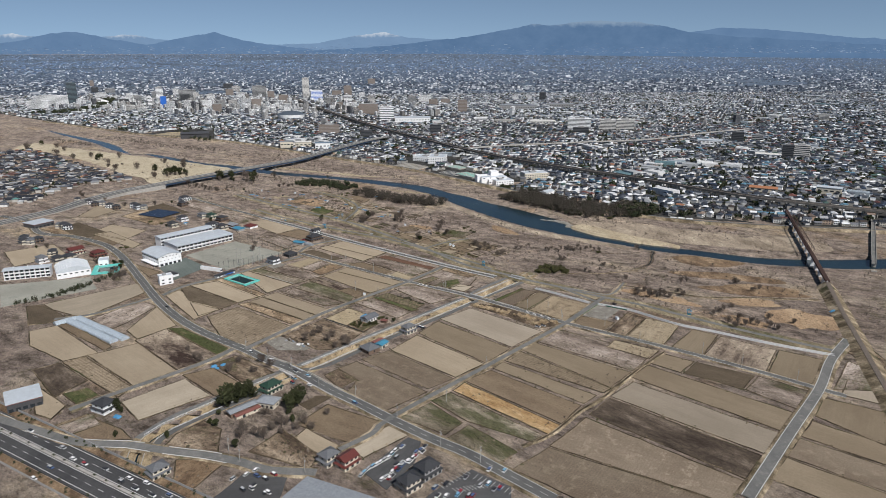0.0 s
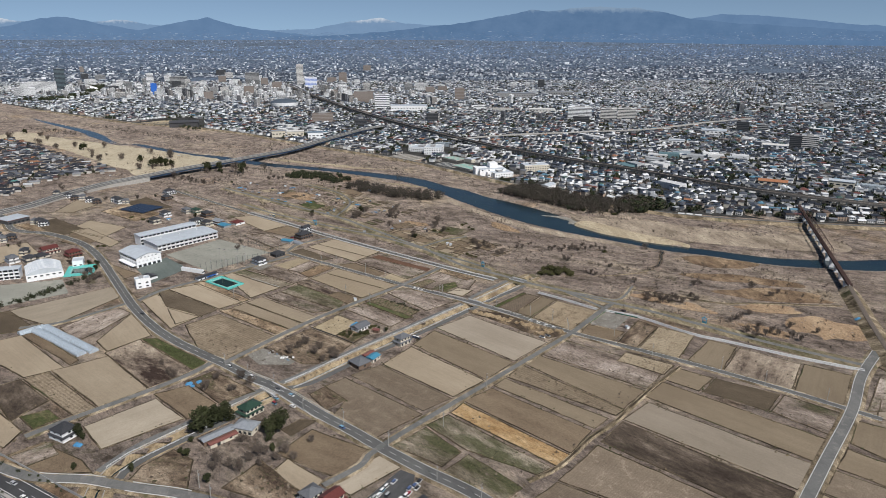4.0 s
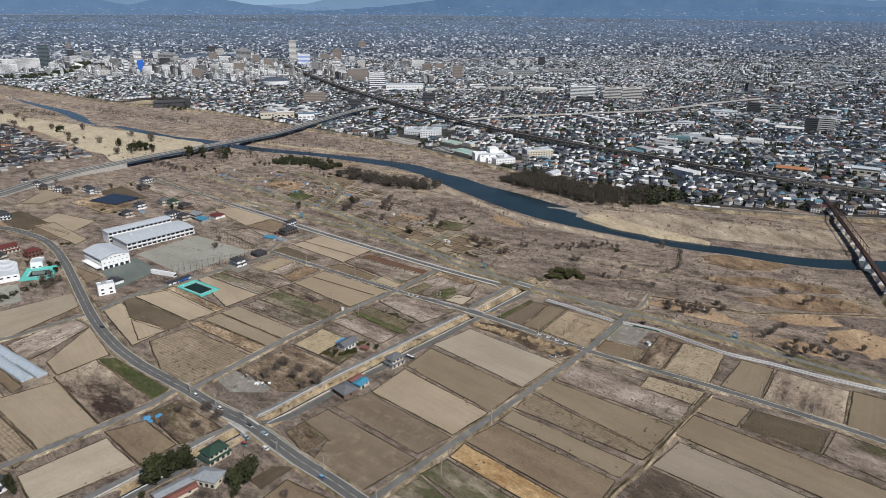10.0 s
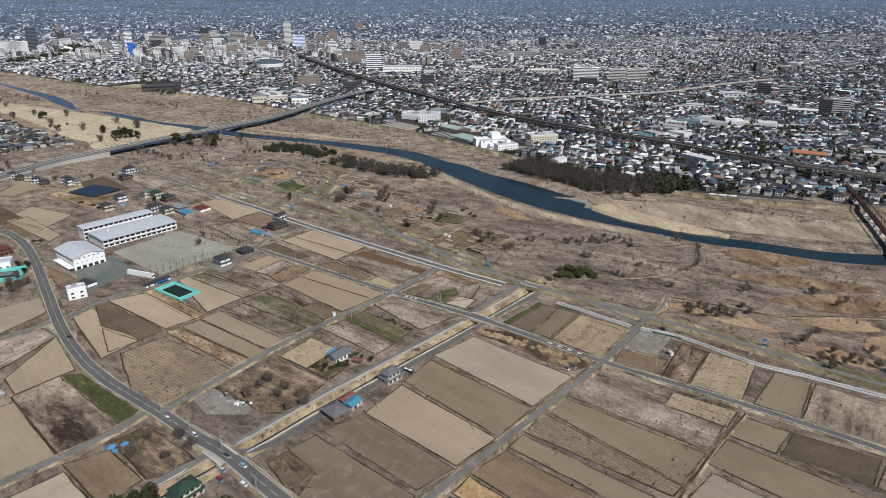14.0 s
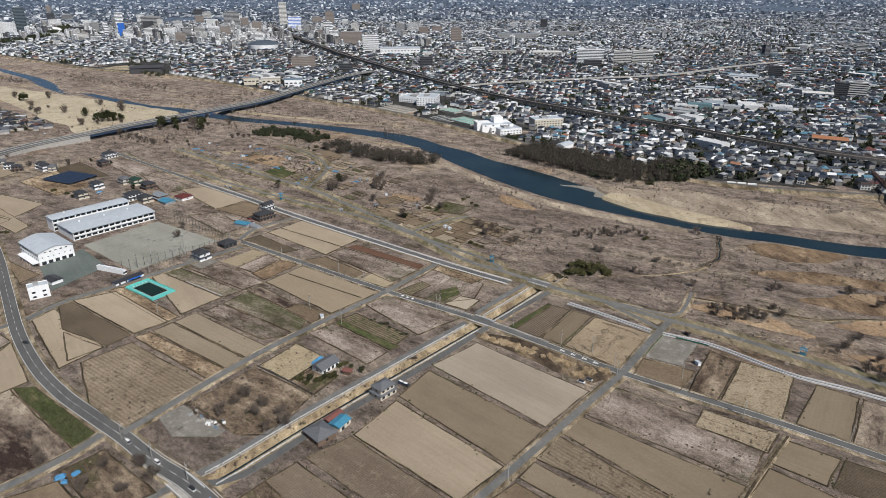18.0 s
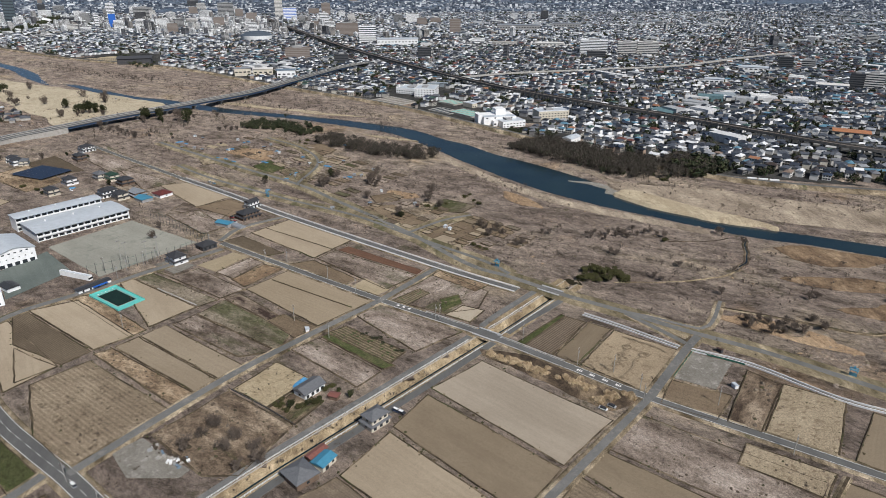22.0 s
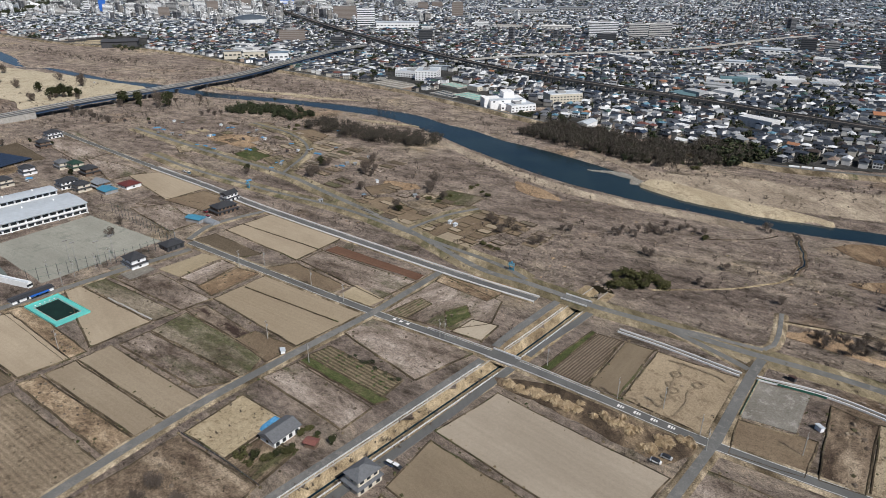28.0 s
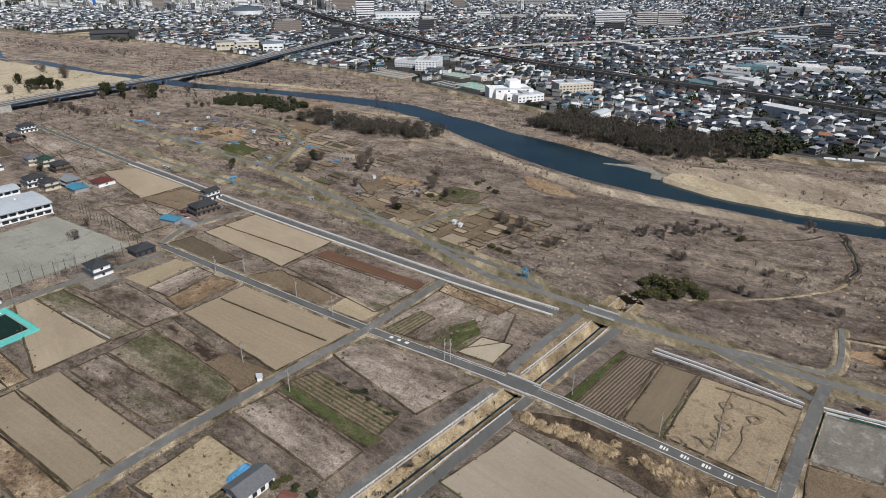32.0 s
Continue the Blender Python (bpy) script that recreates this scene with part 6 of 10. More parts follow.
house(-228.4, 851.6, 11.6, 13.0, 47, 5,"gable","tin_grey","wall_brown")
shed(-218.2, 838.7, 10.5, 13.0, 49, 3,"tin_blue","wall_grey")
house(-271.9, 906.9, 10.5, 13.0, 47, 6,"hip","tile_green","wall_cream")
house(-285.3, 910.9, 10.5, 13.0, 47, 6,"hip","tile_grey","wall_cream")
house(-397.5, 972.6, 11.8, 13.0, 47, 6,"hip","tile_dark","wall_white")
house(-337.0, 986.4, 10.5, 13.0, 47, 6,"hip","tile_grey","wall_cream")
house(-346.0, 1025.4, 15.6, 13.0, 47, 6,"hip","tile_dark","wall_white")
house(-337.0, 985.6, 10.5, 13.0, 47, 6,"hip","tile_dark","wall_brown")
house(-382.9, 746.3, 17.4, 13.0, 47, 6,"gable","tile_maroon","wall_cream")
house(-387.9, 715.5, 10.5, 13.0, 47, 6,"hip","tile_dark","wall_cream")
house(-378.0, 721.6, 12.5, 13.0, 53, 6,"hip","tile_dark","wall_cream")
house(-351.9, 733.3, 14.4, 13.0, 47, 6,"hip","tile_maroon","wall_brown")
house(-405.8, 716.6, 10.5, 13.0, 47, 6,"hip","tile_grey","wall_white")
house(-465.2, 792.4, 10.5, 13.0, 47, 6,"hip","tile_dark","wall_cream")
house(-454.4, 867.0, 12.0, 13.0, 47, 6,"hip","tile_dark","wall_cream")
store(-493.0, 879.2, 26.9, 24.6, 59, 6)
lowblock(-243.0, 635.6, 12.9, 8.0, 31, "concrete_house",9,"wall_white")
lowblock(-208.6, 674.5, 2.7, 27.1, 65, "changing_room",3,"wall_white")
shed(-244.5, 659.1, 8.0, 11.6, 52, 3,"tile_dark","wall_white")
greenhouse(-270.4, 532.6, 45.4, 7.0, 141, 3)
greenhouse(-276.8, 528.2, 42.4, 7.0, 142, 3)
greenhouse(-244.1, 512.0, 38.1, 7.0, 141, 3)
greenhouse(-249.7, 506.3, 33.9, 7.0, 141, 3)
greenhouse(-295.9, 540.6, 17.8, 7.0, 46, 3)
solar(-353.2, 933.0, 36.4, 56.5, 62, 2)
hall(155.9, 1145.8, 46.1, 33.1, 8, 14)
lowblock(170.2, 1128.0, 34.1, 30.8, 18, "town_hall_wing",8,"wall_white")
lowblock(237.4, 1170.4, 45.3, 24.5, 10, "apartment_block",12,"wall_cream")
lowblock(50.6, 1392.2, 52.0, 39.7, -29, "factory_block",9,"wall_white")
lowblock(70.0, 1364.2, 34.1, 42.6, -13, "office_block",14,"wall_white")
shed(231.5, 1030.2, 24.0, 13.0, 46, 6,"roof_white","wall_white")
lowblock(138.5, 1265.8, 27.6, 21.7, 37, "waterworks_hall",6,"wall_cream")
grandstand(-563.7, 1829.7, 65.9, 105.9, 12, 12)
pole(108.5, 542.3, 11)
pole(133.4, 516.0, 11)
pole(38.0, 596.2, 11)
pole(-50.1, 602.0, 11)
pole(125.7, 534.2, 11)
pole(168.0, 502.6, 11)
pole(185.0, 466.3, 11)
pole(226.3, 443.2, 11)
pole(246.5, 421.7, 11)
pole(274.2, 397.0, 11)
pole(132.2, 507.7, 11)
pole(35.5, 596.7, 11)
pole(-27.3, 579.6, 11)
pole(-81.9, 688.4, 11)
pole(83.8, 569.1, 11)
pole(-7.6, 366.9, 11)
pole(-35.5, 392.6, 11)
pole(-61.9, 408.0, 11)
pole(18.5, 335.5, 11)
pole(40.1, 317.5, 11)
pole(57.2, 429.9, 11)
pole(25.1, 385.9, 11)
pole(-150.3, 600.6, 11)
pole(-105.9, 337.4, 11)
pole(-96.7, 325.9, 11)
pole(-58.2, 313.2, 11)
pole(-126.1, 471.8, 11)
pole(-106.5, 456.1, 11)
pole(-86.0, 440.9, 11)
pole(-66.6, 688.1, 11)
pole(-34.8, 658.1, 11)
pole(-15.0, 638.1, 11)
pole(-131.1, 726.1, 11)
pole(-178.9, 669.6, 12)
pole(-192.7, 682.3, 12)
pole(-176.9, 681.2, 12)
pole(-168.5, 690.8, 12)
pole(-162.6, 698.8, 12)
pole(-151.6, 695.9, 12)
lamp_mast(-181.9, 696.2, 16)
lamp_mast(-163.1, 706.6, 16)
lamp_mast(-168.2, 697.1, 16)
lamp_mast(-187.4, 699.6, 16)
lamp_mast(-162.7, 704.5, 16)
blue_gate(84.2, 670.2)
blue_gate(249.6, 521.2)
blue_gate(-106.0, 839.4)
car(-219.3, 568.7, 0)
car(-204.4, 346.3, 0)
car(-184.3, 329.2, 0)
car(-170.4, 323.6, 0)
car(-153.4, 314.0, 0)
car(-157.0, 311.8, 0)
car(-146.9, 305.0, 0)
car(-169.4, 296.3, 0)
car(-135.8, 298.8, 0)
car(-233.2, 366.0, 0)
car(-25.4, 312.2, 1)
car(-23.3, 315.1, 1)
car(-20.9, 317.0, 1)
car(-18.7, 319.0, 1)
car(-16.6, 321.0, 1)
car(-14.4, 323.0, 1)
car(-12.1, 325.0, 1)
car(-26.8, 309.7, 1)
car(-7.6, 324.7, 1)
car(-6.2, 313.5, 1)
car(-4.3, 335.2, 1)
car(-9.6, 307.7, 1)
car(-11.1, 306.3, 1)
car(-8.3, 331.4, 1)
car(13.2, 296.6, 1)
car(19.5, 299.5, 1)
car(30.7, 288.5, 1)
car(37.6, 296.5, 1)
car(42.4, 298.1, 1)
car(44.9, 293.2, 1)
car(48.0, 294.0, 1)
car(18.8, 289.3, 1)
car(14.4, 289.6, 1)
car(44.3, 310.4, 1)
car(52.7, 308.9, 1)
car(-72.2, 426.7, 2)
car(-81.8, 423.9, 2)
car(-81.6, 417.3, 2)
car(-69.2, 413.2, 2)
car(-35.9, 387.5, 2)
car(-122.0, 468.8, 2)
car(-103.3, 453.2, 2)
car(-82.2, 434.5, 2)
car(-83.5, 426.2, 2)
car(10.6, 508.8, 2)
car(13.2, 507.2, 2)
for x, y in ((-15.3, 305.4), (-13.2, 307.3), (-9.8, 311.6), (-7.9, 313.2), (-4.3, 317.1), (0.3, 320.5), (3.4, 325.2), (7.8, 329.4), (-10.4, 328.3), (-97, 310.5), (-90.4, 314.1), (-86.1, 317.8), (-84.4, 303.6), (-76.5, 298), (25, 290), (26.7, 292.2), (30.6, 304), (32.8, 288.5)):
    car(x, y, 1)
conifer(-118.8, 390.6, 12)
conifer(-116.7, 394.2, 12)
conifer(-114.3, 396.8, 12)
conifer(-111.9, 399.9, 12)
conifer(-109.5, 403.1, 12)
conifer(-120.9, 387.0, 12)
conifer(-77.7, 382.7, 12)
conifer(-75.2, 386.2, 12)
conifer(-73.5, 390.3, 12)
conifer(-105.6, 400.6, 12)
conifer(-190.0, 389.9, 6)
conifer(-187.4, 386.6, 5)
conifer(-125.6, 368.5, 5)
conifer(-73.2, 367.5, 5)
conifer(-78.0, 376.6, 5)
conifer(-121.8, 365.9, 5)
conifer(-179.2, 358.3, 5)
conifer(-146.3, 354.0, 5)
bare_tree(-326.8, 1267.1, 7)
bare_tree(-440.7, 1224.8, 7)
bare_tree(-440.8, 1241.0, 7)
bare_tree(-432.3, 1244.5, 7)
bare_tree(-428.9, 1256.9, 7)
bare_tree(-422.0, 1260.6, 7)
bare_tree(-406.3, 1230.4, 7)
bare_tree(-485.3, 1291.3, 7)
bare_tree(-579.7, 1369.3, 7)
bare_tree(-422.9, 1252.2, 7)
conifer(-308.0, 1177.1, 7)
bare_tree(-465.6, 1226.5, 8)
bare_tree(-468.4, 1313.0, 8)
bare_tree(-446.1, 1335.3, 8)
bare_tree(-597.7, 1345.7, 8)
bare_tree(-283.9, 1175.5, 8)
bare_tree(-332.1, 1178.8, 8)
bare_tree(-270.9, 1201.2, 8)
bare_tree(-360.1, 1128.1, 8)
bare_tree(-348.7, 1127.3, 8)
bare_tree(-215.5, 1118.0, 8)
bare_tree(-210.9, 1131.2, 8)
bare_tree(-200.3, 1117.0, 8)
bare_tree(-194.0, 1123.3, 8)
bare_tree(-64.4, 487.1, 7)
bare_tree(-61.2, 493.7, 7)
bare_tree(-52.4, 486.3, 7)
bare_tree(-57.0, 474.4, 7)
bare_tree(-47.5, 477.8, 7)
bare_tree(-77.8, 496.5, 7)
bare_tree(-72.7, 503.2, 7)
bare_tree(-82.6, 488.3, 7)
bare_tree(-131.0, 437.7, 7)
bare_tree(-128.1, 452.6, 7)
bare_tree(-109.5, 451.4, 7)
bare_tree(-102.4, 444.0, 7)
bare_tree(-113.1, 436.5, 7)
bare_tree(-95.4, 355.1, 7)
bare_tree(-88.5, 350.3, 7)
bare_tree(-102.5, 360.1, 7)
bare_tree(-84.7, 358.9, 7)
bare_tree(-79.8, 363.2, 7)
bare_tree(-102.9, 351.2, 7)
bare_tree(-54.1, 875.1, 7)
bare_tree(-49.8, 898.2, 7)
bare_tree(-57.8, 867.9, 7)
bare_tree(-6.1, 863.4, 7)
bare_tree(-2.1, 882.7, 7)
bare_tree(-10.9, 871.2, 7)
bare_tree(-13.4, 829.6, 7)
bare_tree(43.0, 818.3, 7)
bare_tree(45.9, 831.0, 7)
bare_tree(52.0, 799.3, 7)
bare_tree(86.9, 729.9, 7)
bare_tree(93.8, 738.4, 7)
bare_tree(97.9, 731.7, 7)
bare_tree(85.9, 745.6, 7)
bare_tree(104.9, 707.3, 7)
bare_tree(110.8, 710.9, 7)
bare_tree(15.8, 779.9, 7)
bare_tree(-115.8, 880.5, 7)
bare_tree(277.6, 605.5, 6)
bare_tree(284.1, 607.8, 6)
bare_tree(328.6, 595.4, 6)
bare_tree(346.8, 581.0, 6)
bare_tree(335.7, 575.3, 6)
bare_tree(279.4, 526.6, 6)
bare_tree(286.7, 531.5, 6)
bare_tree(296.4, 536.4, 6)
bare_tree(289.2, 510.5, 6)
bare_tree(287.8, 496.0, 6)
bare_tree(275.2, 501.6, 6)
bare_tree(276.7, 492.0, 6)
bare_tree(306.5, 490.1, 6)
bare_tree(310.1, 485.3, 6)
bare_tree(298.6, 495.3, 6)
bare_tree(315.8, 508.8, 6)
bare_tree(331.7, 498.0, 6)
bare_tree(283.9, 501.0, 6)
bare_tree(294.8, 500.3, 6)
bare_tree(272.2, 521.8, 6)
bush(139.9, 645.5, 6)
bush(147.1, 648.3, 6)
bush(154.5, 651.1, 6)
bush(162.0, 653.9, 6)
bush(166.9, 650.1, 6)
bush(168.1, 641.5, 6)
bush(148.3, 642.9, 6)
bush(156.7, 644.3, 6)
bush(166.6, 645.5, 6)
bush(71.8, 710.1, 3)
bush(80.5, 701.4, 3)
bush(76.2, 705.7, 3)
bare_tree(192.7, 730.1, 5)
bare_tree(205.2, 733.6, 5)
bare_tree(212.6, 725.6, 5)
bare_tree(221.4, 721.3, 5)
bare_tree(225.8, 715.6, 5)
bare_tree(195.4, 723.5, 5)
bare_tree(204.7, 720.0, 5)
bare_tree(219.1, 727.8, 5)
bare_tree(271.9, 720.6, 5)
bare_tree(271.8, 714.4, 5)
conifer(-658.3, 1445.3, 15)
conifer(-485.5, 1288.1, 15)
conifer(-906.1, 1692.5, 15)
conifer(-415.6, 1254.5, 15)
conifer(-427.4, 1249.6, 15)
conifer(-443.2, 1250.6, 15)
conifer(-448.5, 1245.2, 15)
conifer(-315.2, 1193.6, 15)
conifer(-271.4, 1175.3, 15)
conifer(-336.8, 1200.2, 15)
conifer(-341.7, 1211.1, 15)
conifer(-435.8, 1250.1, 15)
bare_tree(-837.5, 1630.6, 16)
bare_tree(-777.0, 1506.4, 16)
bare_tree(-719.5, 1456.6, 16)
bare_tree(-690.3, 1477.5, 16)
bare_tree(-623.4, 1465.7, 16)
bare_tree(-607.1, 1371.7, 16)
bare_tree(-500.2, 1385.5, 16)
bare_tree(-442.4, 1328.8, 16)
bare_tree(-462.3, 1224.0, 16)
bare_tree(-570.9, 1311.6, 16)
bare_tree(-798.7, 1583.0, 16)
bare_tree(-285.7, 1186.5, 16)
bare_tree(-893.5, 1606.7, 16)
bare_tree(-532.1, 1321.7, 16)
bare_tree(-8.6, 889.3, 9)
bare_tree(-13.1, 879.8, 9)
bare_tree(-57.0, 867.4, 9)
bare_tree(-46.1, 900.6, 9)
bare_tree(47.3, 838.8, 9)
bare_tree(42.2, 828.0, 9)
bare_tree(82.5, 750.9, 9)
bare_tree(-6.5, 901.0, 9)
bare_tree(-360.4, 1135.0, 9)
bare_tree(-340.7, 1118.5, 9)
bare_tree(-378.0, 1145.7, 9)
bare_tree(-312.9, 1088.0, 9)
bare_tree(-249.6, 1229.3, 9)
bare_tree(-240.7, 1209.7, 9)
conifer(-50.9, 899.2, 6)
conifer(-54.1, 906.4, 6)
conifer(17.2, 777.5, 6)
conifer(-117.0, 889.3, 6)
conifer(-273.2, 1183.6, 6)
conifer(-315.5, 1190.4, 6)
conifer(-338.1, 1195.6, 6)
conifer(-270.8, 1095.9, 6)
conifer(-359.4, 1005.7, 6)
conifer(-142.3, 1202.1, 6)
conifer(-337.1, 993.3, 6)
bush(-102.3, 1050.5, 3)
bush(-93.8, 1055.1, 3)
bush(-83.9, 1049.1, 3)
bush(-67.7, 1069.2, 3)
bush(-57.8, 1063.0, 3)
bush(-94.7, 1039.6, 3)
bush(48.8, 795.1, 3)
bush(40.8, 801.9, 3)
bush(58.2, 806.9, 3)
bush(77.7, 825.3, 3)
bush(85.1, 813.9, 3)
bush(83.0, 831.8, 3)
bush(88.2, 804.6, 3)
tarp(-185.1, 981.7, 6,2.2,-30,1)
tarp(-175.7, 976.8, 6,2.2,-30,1)
tarp(-164.8, 965.6, 6,2.2,-30,1)
tarp(-166.4, 1055.4, 6,2.2,-30,1)
tarp(-90.2, 978.7, 6,2.2,-30,1)
tarp(-96.7, 896.0, 6,2.2,-30,1)
tarp(-33.5, 897.9, 6,2.2,-30,1)
tarp(-239.6, 1050.7, 6,2.2,-30,1)
tarp(-46.1, 1030.9, 6,2.2,-30,1)
tarp(-94.4, 911.2, 4,2,50,1)
tarp(-90.2, 916.2, 4,2,50,1)
tarp(-124.6, 1008.1, 4,2,50,1)
tarp(-170.7, 1053.1, 4,2,50,1)
garden_shed(-66.7, 952.1, 20)
garden_shed(-43.0, 954.3, 20)
garden_shed(-21.4, 900.4, 20)
garden_shed(32.3, 802.5, 20)
garden_shed(30.4, 809.0, 20)
garden_shed(-239.1, 1087.8, 20)
garden_shed(-180.6, 1064.3, 20)
garden_shed(-141.9, 1023.5, 20)
garden_shed(-223.5, 1027.4, 20)
garden_shed(-264.7, 1081.5, 20)
garden_shed(-28.9, 902.7, 20)
garden_shed(-135.5, 1035.2, 20)
garden_shed(-79.6, 949.1, 20)
garden_shed(-90.2, 949.9, 20)
garden_shed(-9.6, 920.9, 20)
garden_shed(-211.8, 1017.0, 20)
garden_shed(-180.0, 1014.6, 20)
garden_shed(-197.3, 1047.5, 20)
garden_shed(-120.0, 998.6, 20)
garden_shed(53.4, 750.0, 20)
garden_shed(56.7, 744.7, 20)
garden_shed(-43.3, 802.0, 20)
garden_shed(-10.3, 812.0, 20)
garden_shed(-298.3, 1098.0, 20)
garden_shed(-40.8, 589.2, 70)
garden_shed(191.2, 549.6, 70)
garden_shed(183.3, 516.5, 70)
garden_shed(-239.0, 1030.9, 70)
garden_shed(-226.3, 1075.9, 70)
garden_shed(-142.8, 1000.3, 70)
garden_shed(-68.9, 948.3, 70)
garden_shed(-89.2, 903.9, 70)
garden_shed(-37.9, 891.5, 70)
garden_shed(-0.4, 848.1, 70)
heap(-86.9, 482.5, 2)
heap(-82.8, 480.0, 2)
heap(-97.4, 490.6, 2)
heap(-91.1, 485.3, 2)
heap(-79.3, 482.8, 2)
car(110.5, 503.0, 2)
car(115.3, 504.7, 2)
car(-171.2, 888.5, 2)
car(-165.9, 883.4, 2)
car(-127.0, 784.9, 2)
car(-122.0, 773.6, 2)
car(-296.8, 870.5, 2)
car(-193.0, 334.5, 0)
car(-206.0, 317.3, 0)
car(-201.9, 327.1, 0)
car(-142.6, 309.5, 0)
car(-126.9, 298.2, 0)
car(-84.3, 312.3, 2)
car(-79.1, 309.5, 2)
car(-75.2, 313.2, 2)
car(-89.3, 300.5, 2)
car(-85.0, 301.2, 2)
car(-75.3, 297.3, 2)
bare_tree(164.7, 725.1, 5)
bare_tree(171.9, 728.6, 5)
bare_tree(175.4, 721.2, 5)
bare_tree(183.0, 725.8, 5)
bare_tree(187.1, 720.4, 5)
bare_tree(194.0, 722.9, 5)
bare_tree(195.7, 716.8, 5)
bare_tree(166.7, 718.9, 5)
bare_tree(177.6, 716.1, 5)
bare_tree(191.6, 727.2, 5)
bare_tree(282.8, 700.7, 5)
bare_tree(175.6, 684.0, 5)
bare_tree(173.5, 688.5, 5)
bare_tree(192.6, 640.0, 5)
bare_tree(189.3, 643.8, 5)
bare_tree(135.9, 729.2, 5)
bare_tree(130.5, 731.7, 5)
bush(149.8, 661.5, 4)
bush(155.8, 658.8, 4)
bush(161.5, 655.3, 4)
bush(166.5, 650.5, 4)
bush(145.2, 658.0, 4)
bush(223.5, 707.9, 4)
bush(284.3, 864.5, 4)
bare_tree(221.6, 574.2, 6)
bare_tree(230.6, 580.9, 6)
bare_tree(234.2, 576.9, 6)
bare_tree(236.9, 571.6, 6)
bare_tree(244.9, 576.2, 6)
bare_tree(246.4, 568.8, 6)
bare_tree(249.8, 565.0, 6)
bare_tree(237.5, 565.9, 6)
bare_tree(230.5, 566.4, 6)
bare_tree(263.2, 578.5, 6)
bare_tree(264.1, 567.5, 6)
bare_tree(223.3, 581.4, 6)
bare_tree(214.3, 661.2, 6)
bare_tree(225.0, 617.7, 6)
car(-436.9, 1357.0, 0)
car(-460.8, 1260.7, 0)
car(-399.6, 1622.9, 0)
car(-489.7, 1164.4, 0)
bush(-42.1, 513.2, 3)
bush(-28.3, 518.8, 3)
bush(-19.1, 524.5, 3)
bush(-35.1, 514.9, 3)
bush(-46.4, 517.9, 3)
bush(-25.2, 529.0, 3)
bush(-22.1, 531.8, 3)
conifer(-40.5, 515.8, 4)
conifer(-27.2, 521.0, 4)
conifer(-18.0, 527.3, 4)
conifer(-32.2, 516.9, 4)
conifer(-11.9, 522.2, 4)
car(-1.1, 321.2, 1)
car(1.9, 323.7, 1)
car(3.7, 329.2, 1)
car(6.5, 331.4, 1)
car(9.1, 334.7, 1)
car(-4.7, 319.6, 1)
car(-7.6, 318.0, 1)
bare_tree(-69.7, 359.1, 6)
bare_tree(-65.7, 364.3, 6)
bare_tree(-77.2, 365.0, 6)
bare_tree(-84.3, 360.0, 6)
bare_tree(-78.4, 354.3, 6)
bare_tree(-60.0, 358.5, 6)
bare_tree(-92.9, 377.4, 6)
bare_tree(-52.3, 374.9, 6)
bare_tree(-171.7, 476.2, 6)
bare_tree(-163.3, 462.7, 6)
bare_tree(-157.4, 456.5, 6)
conifer(-103.9, 341.7, 5)
conifer(-46.6, 327.7, 5)
conifer(-123.2, 379.3, 5)
house_at(-486.3, 1010.2, 20,"tile_dark","wall_white")
house_at(-443.0, 982.1, 20,"tile_dark","wall_white")
house_at(-408.0, 983.5, 20,"tile_dark","wall_white")
house_at(-472.9, 806.8, 20,"tile_dark","wall_white")
house_at(-445.3, 858.5, 20,"tile_dark","wall_white")
house_at(-469.4, 994.5, 25,"tile_dark","wall_brown")
house_at(-428.6, 970.8, 25,"tile_dark","wall_brown")
house_at(-452.0, 798.4, 25,"tile_dark","wall_brown")
house_at(-460.2, 997.5, 110,"tile_grey","wall_cream")
house_at(-387.6, 968.2, 110,"tile_grey","wall_cream")
house_at(-456.9, 791.7, 110,"tile_grey","wall_cream")
house_at(-460.4, 867.7, 110,"tile_grey","wall_cream")
house_at(-510.6, 1026.7, 110,"tile_dark","wall_cream")
house_at(-407.2, 742.8, 110,"tile_dark","wall_cream")
bare_tree(-517.1, 1058.6, 7)
bare_tree(-531.5, 1080.1, 7)
bare_tree(-469.3, 1028.0, 7)
bare_tree(-423.6, 988.1, 7)
bare_tree(-380.4, 992.6, 7)
bare_tree(-340.4, 703.3, 7)
bare_tree(-307.5, 674.3, 7)
bare_tree(-297.4, 656.7, 7)
bare_tree(-295.2, 664.9, 7)
bare_tree(-299.5, 648.6, 7)
bare_tree(-308.1, 662.3, 7)
bare_tree(-427.2, 769.6, 7)
bare_tree(-179.8, 743.4, 7)
bare_tree(-181.5, 765.5, 7)
conifer(-321.1, 702.1, 5)
conifer(-308.8, 686.7, 5)
conifer(-313.2, 701.7, 5)
conifer(-330.0, 989.5, 5)
conifer(-263.1, 844.6, 5)
conifer(-268.1, 887.2, 5)
conifer(-318.6, 861.7, 5)
conifer(-440.3, 770.4, 5)
bush(-339.1, 764.1, 3)
bush(-332.5, 763.7, 3)
bush(-349.3, 886.4, 3)
bush(-330.0, 873.6, 3)

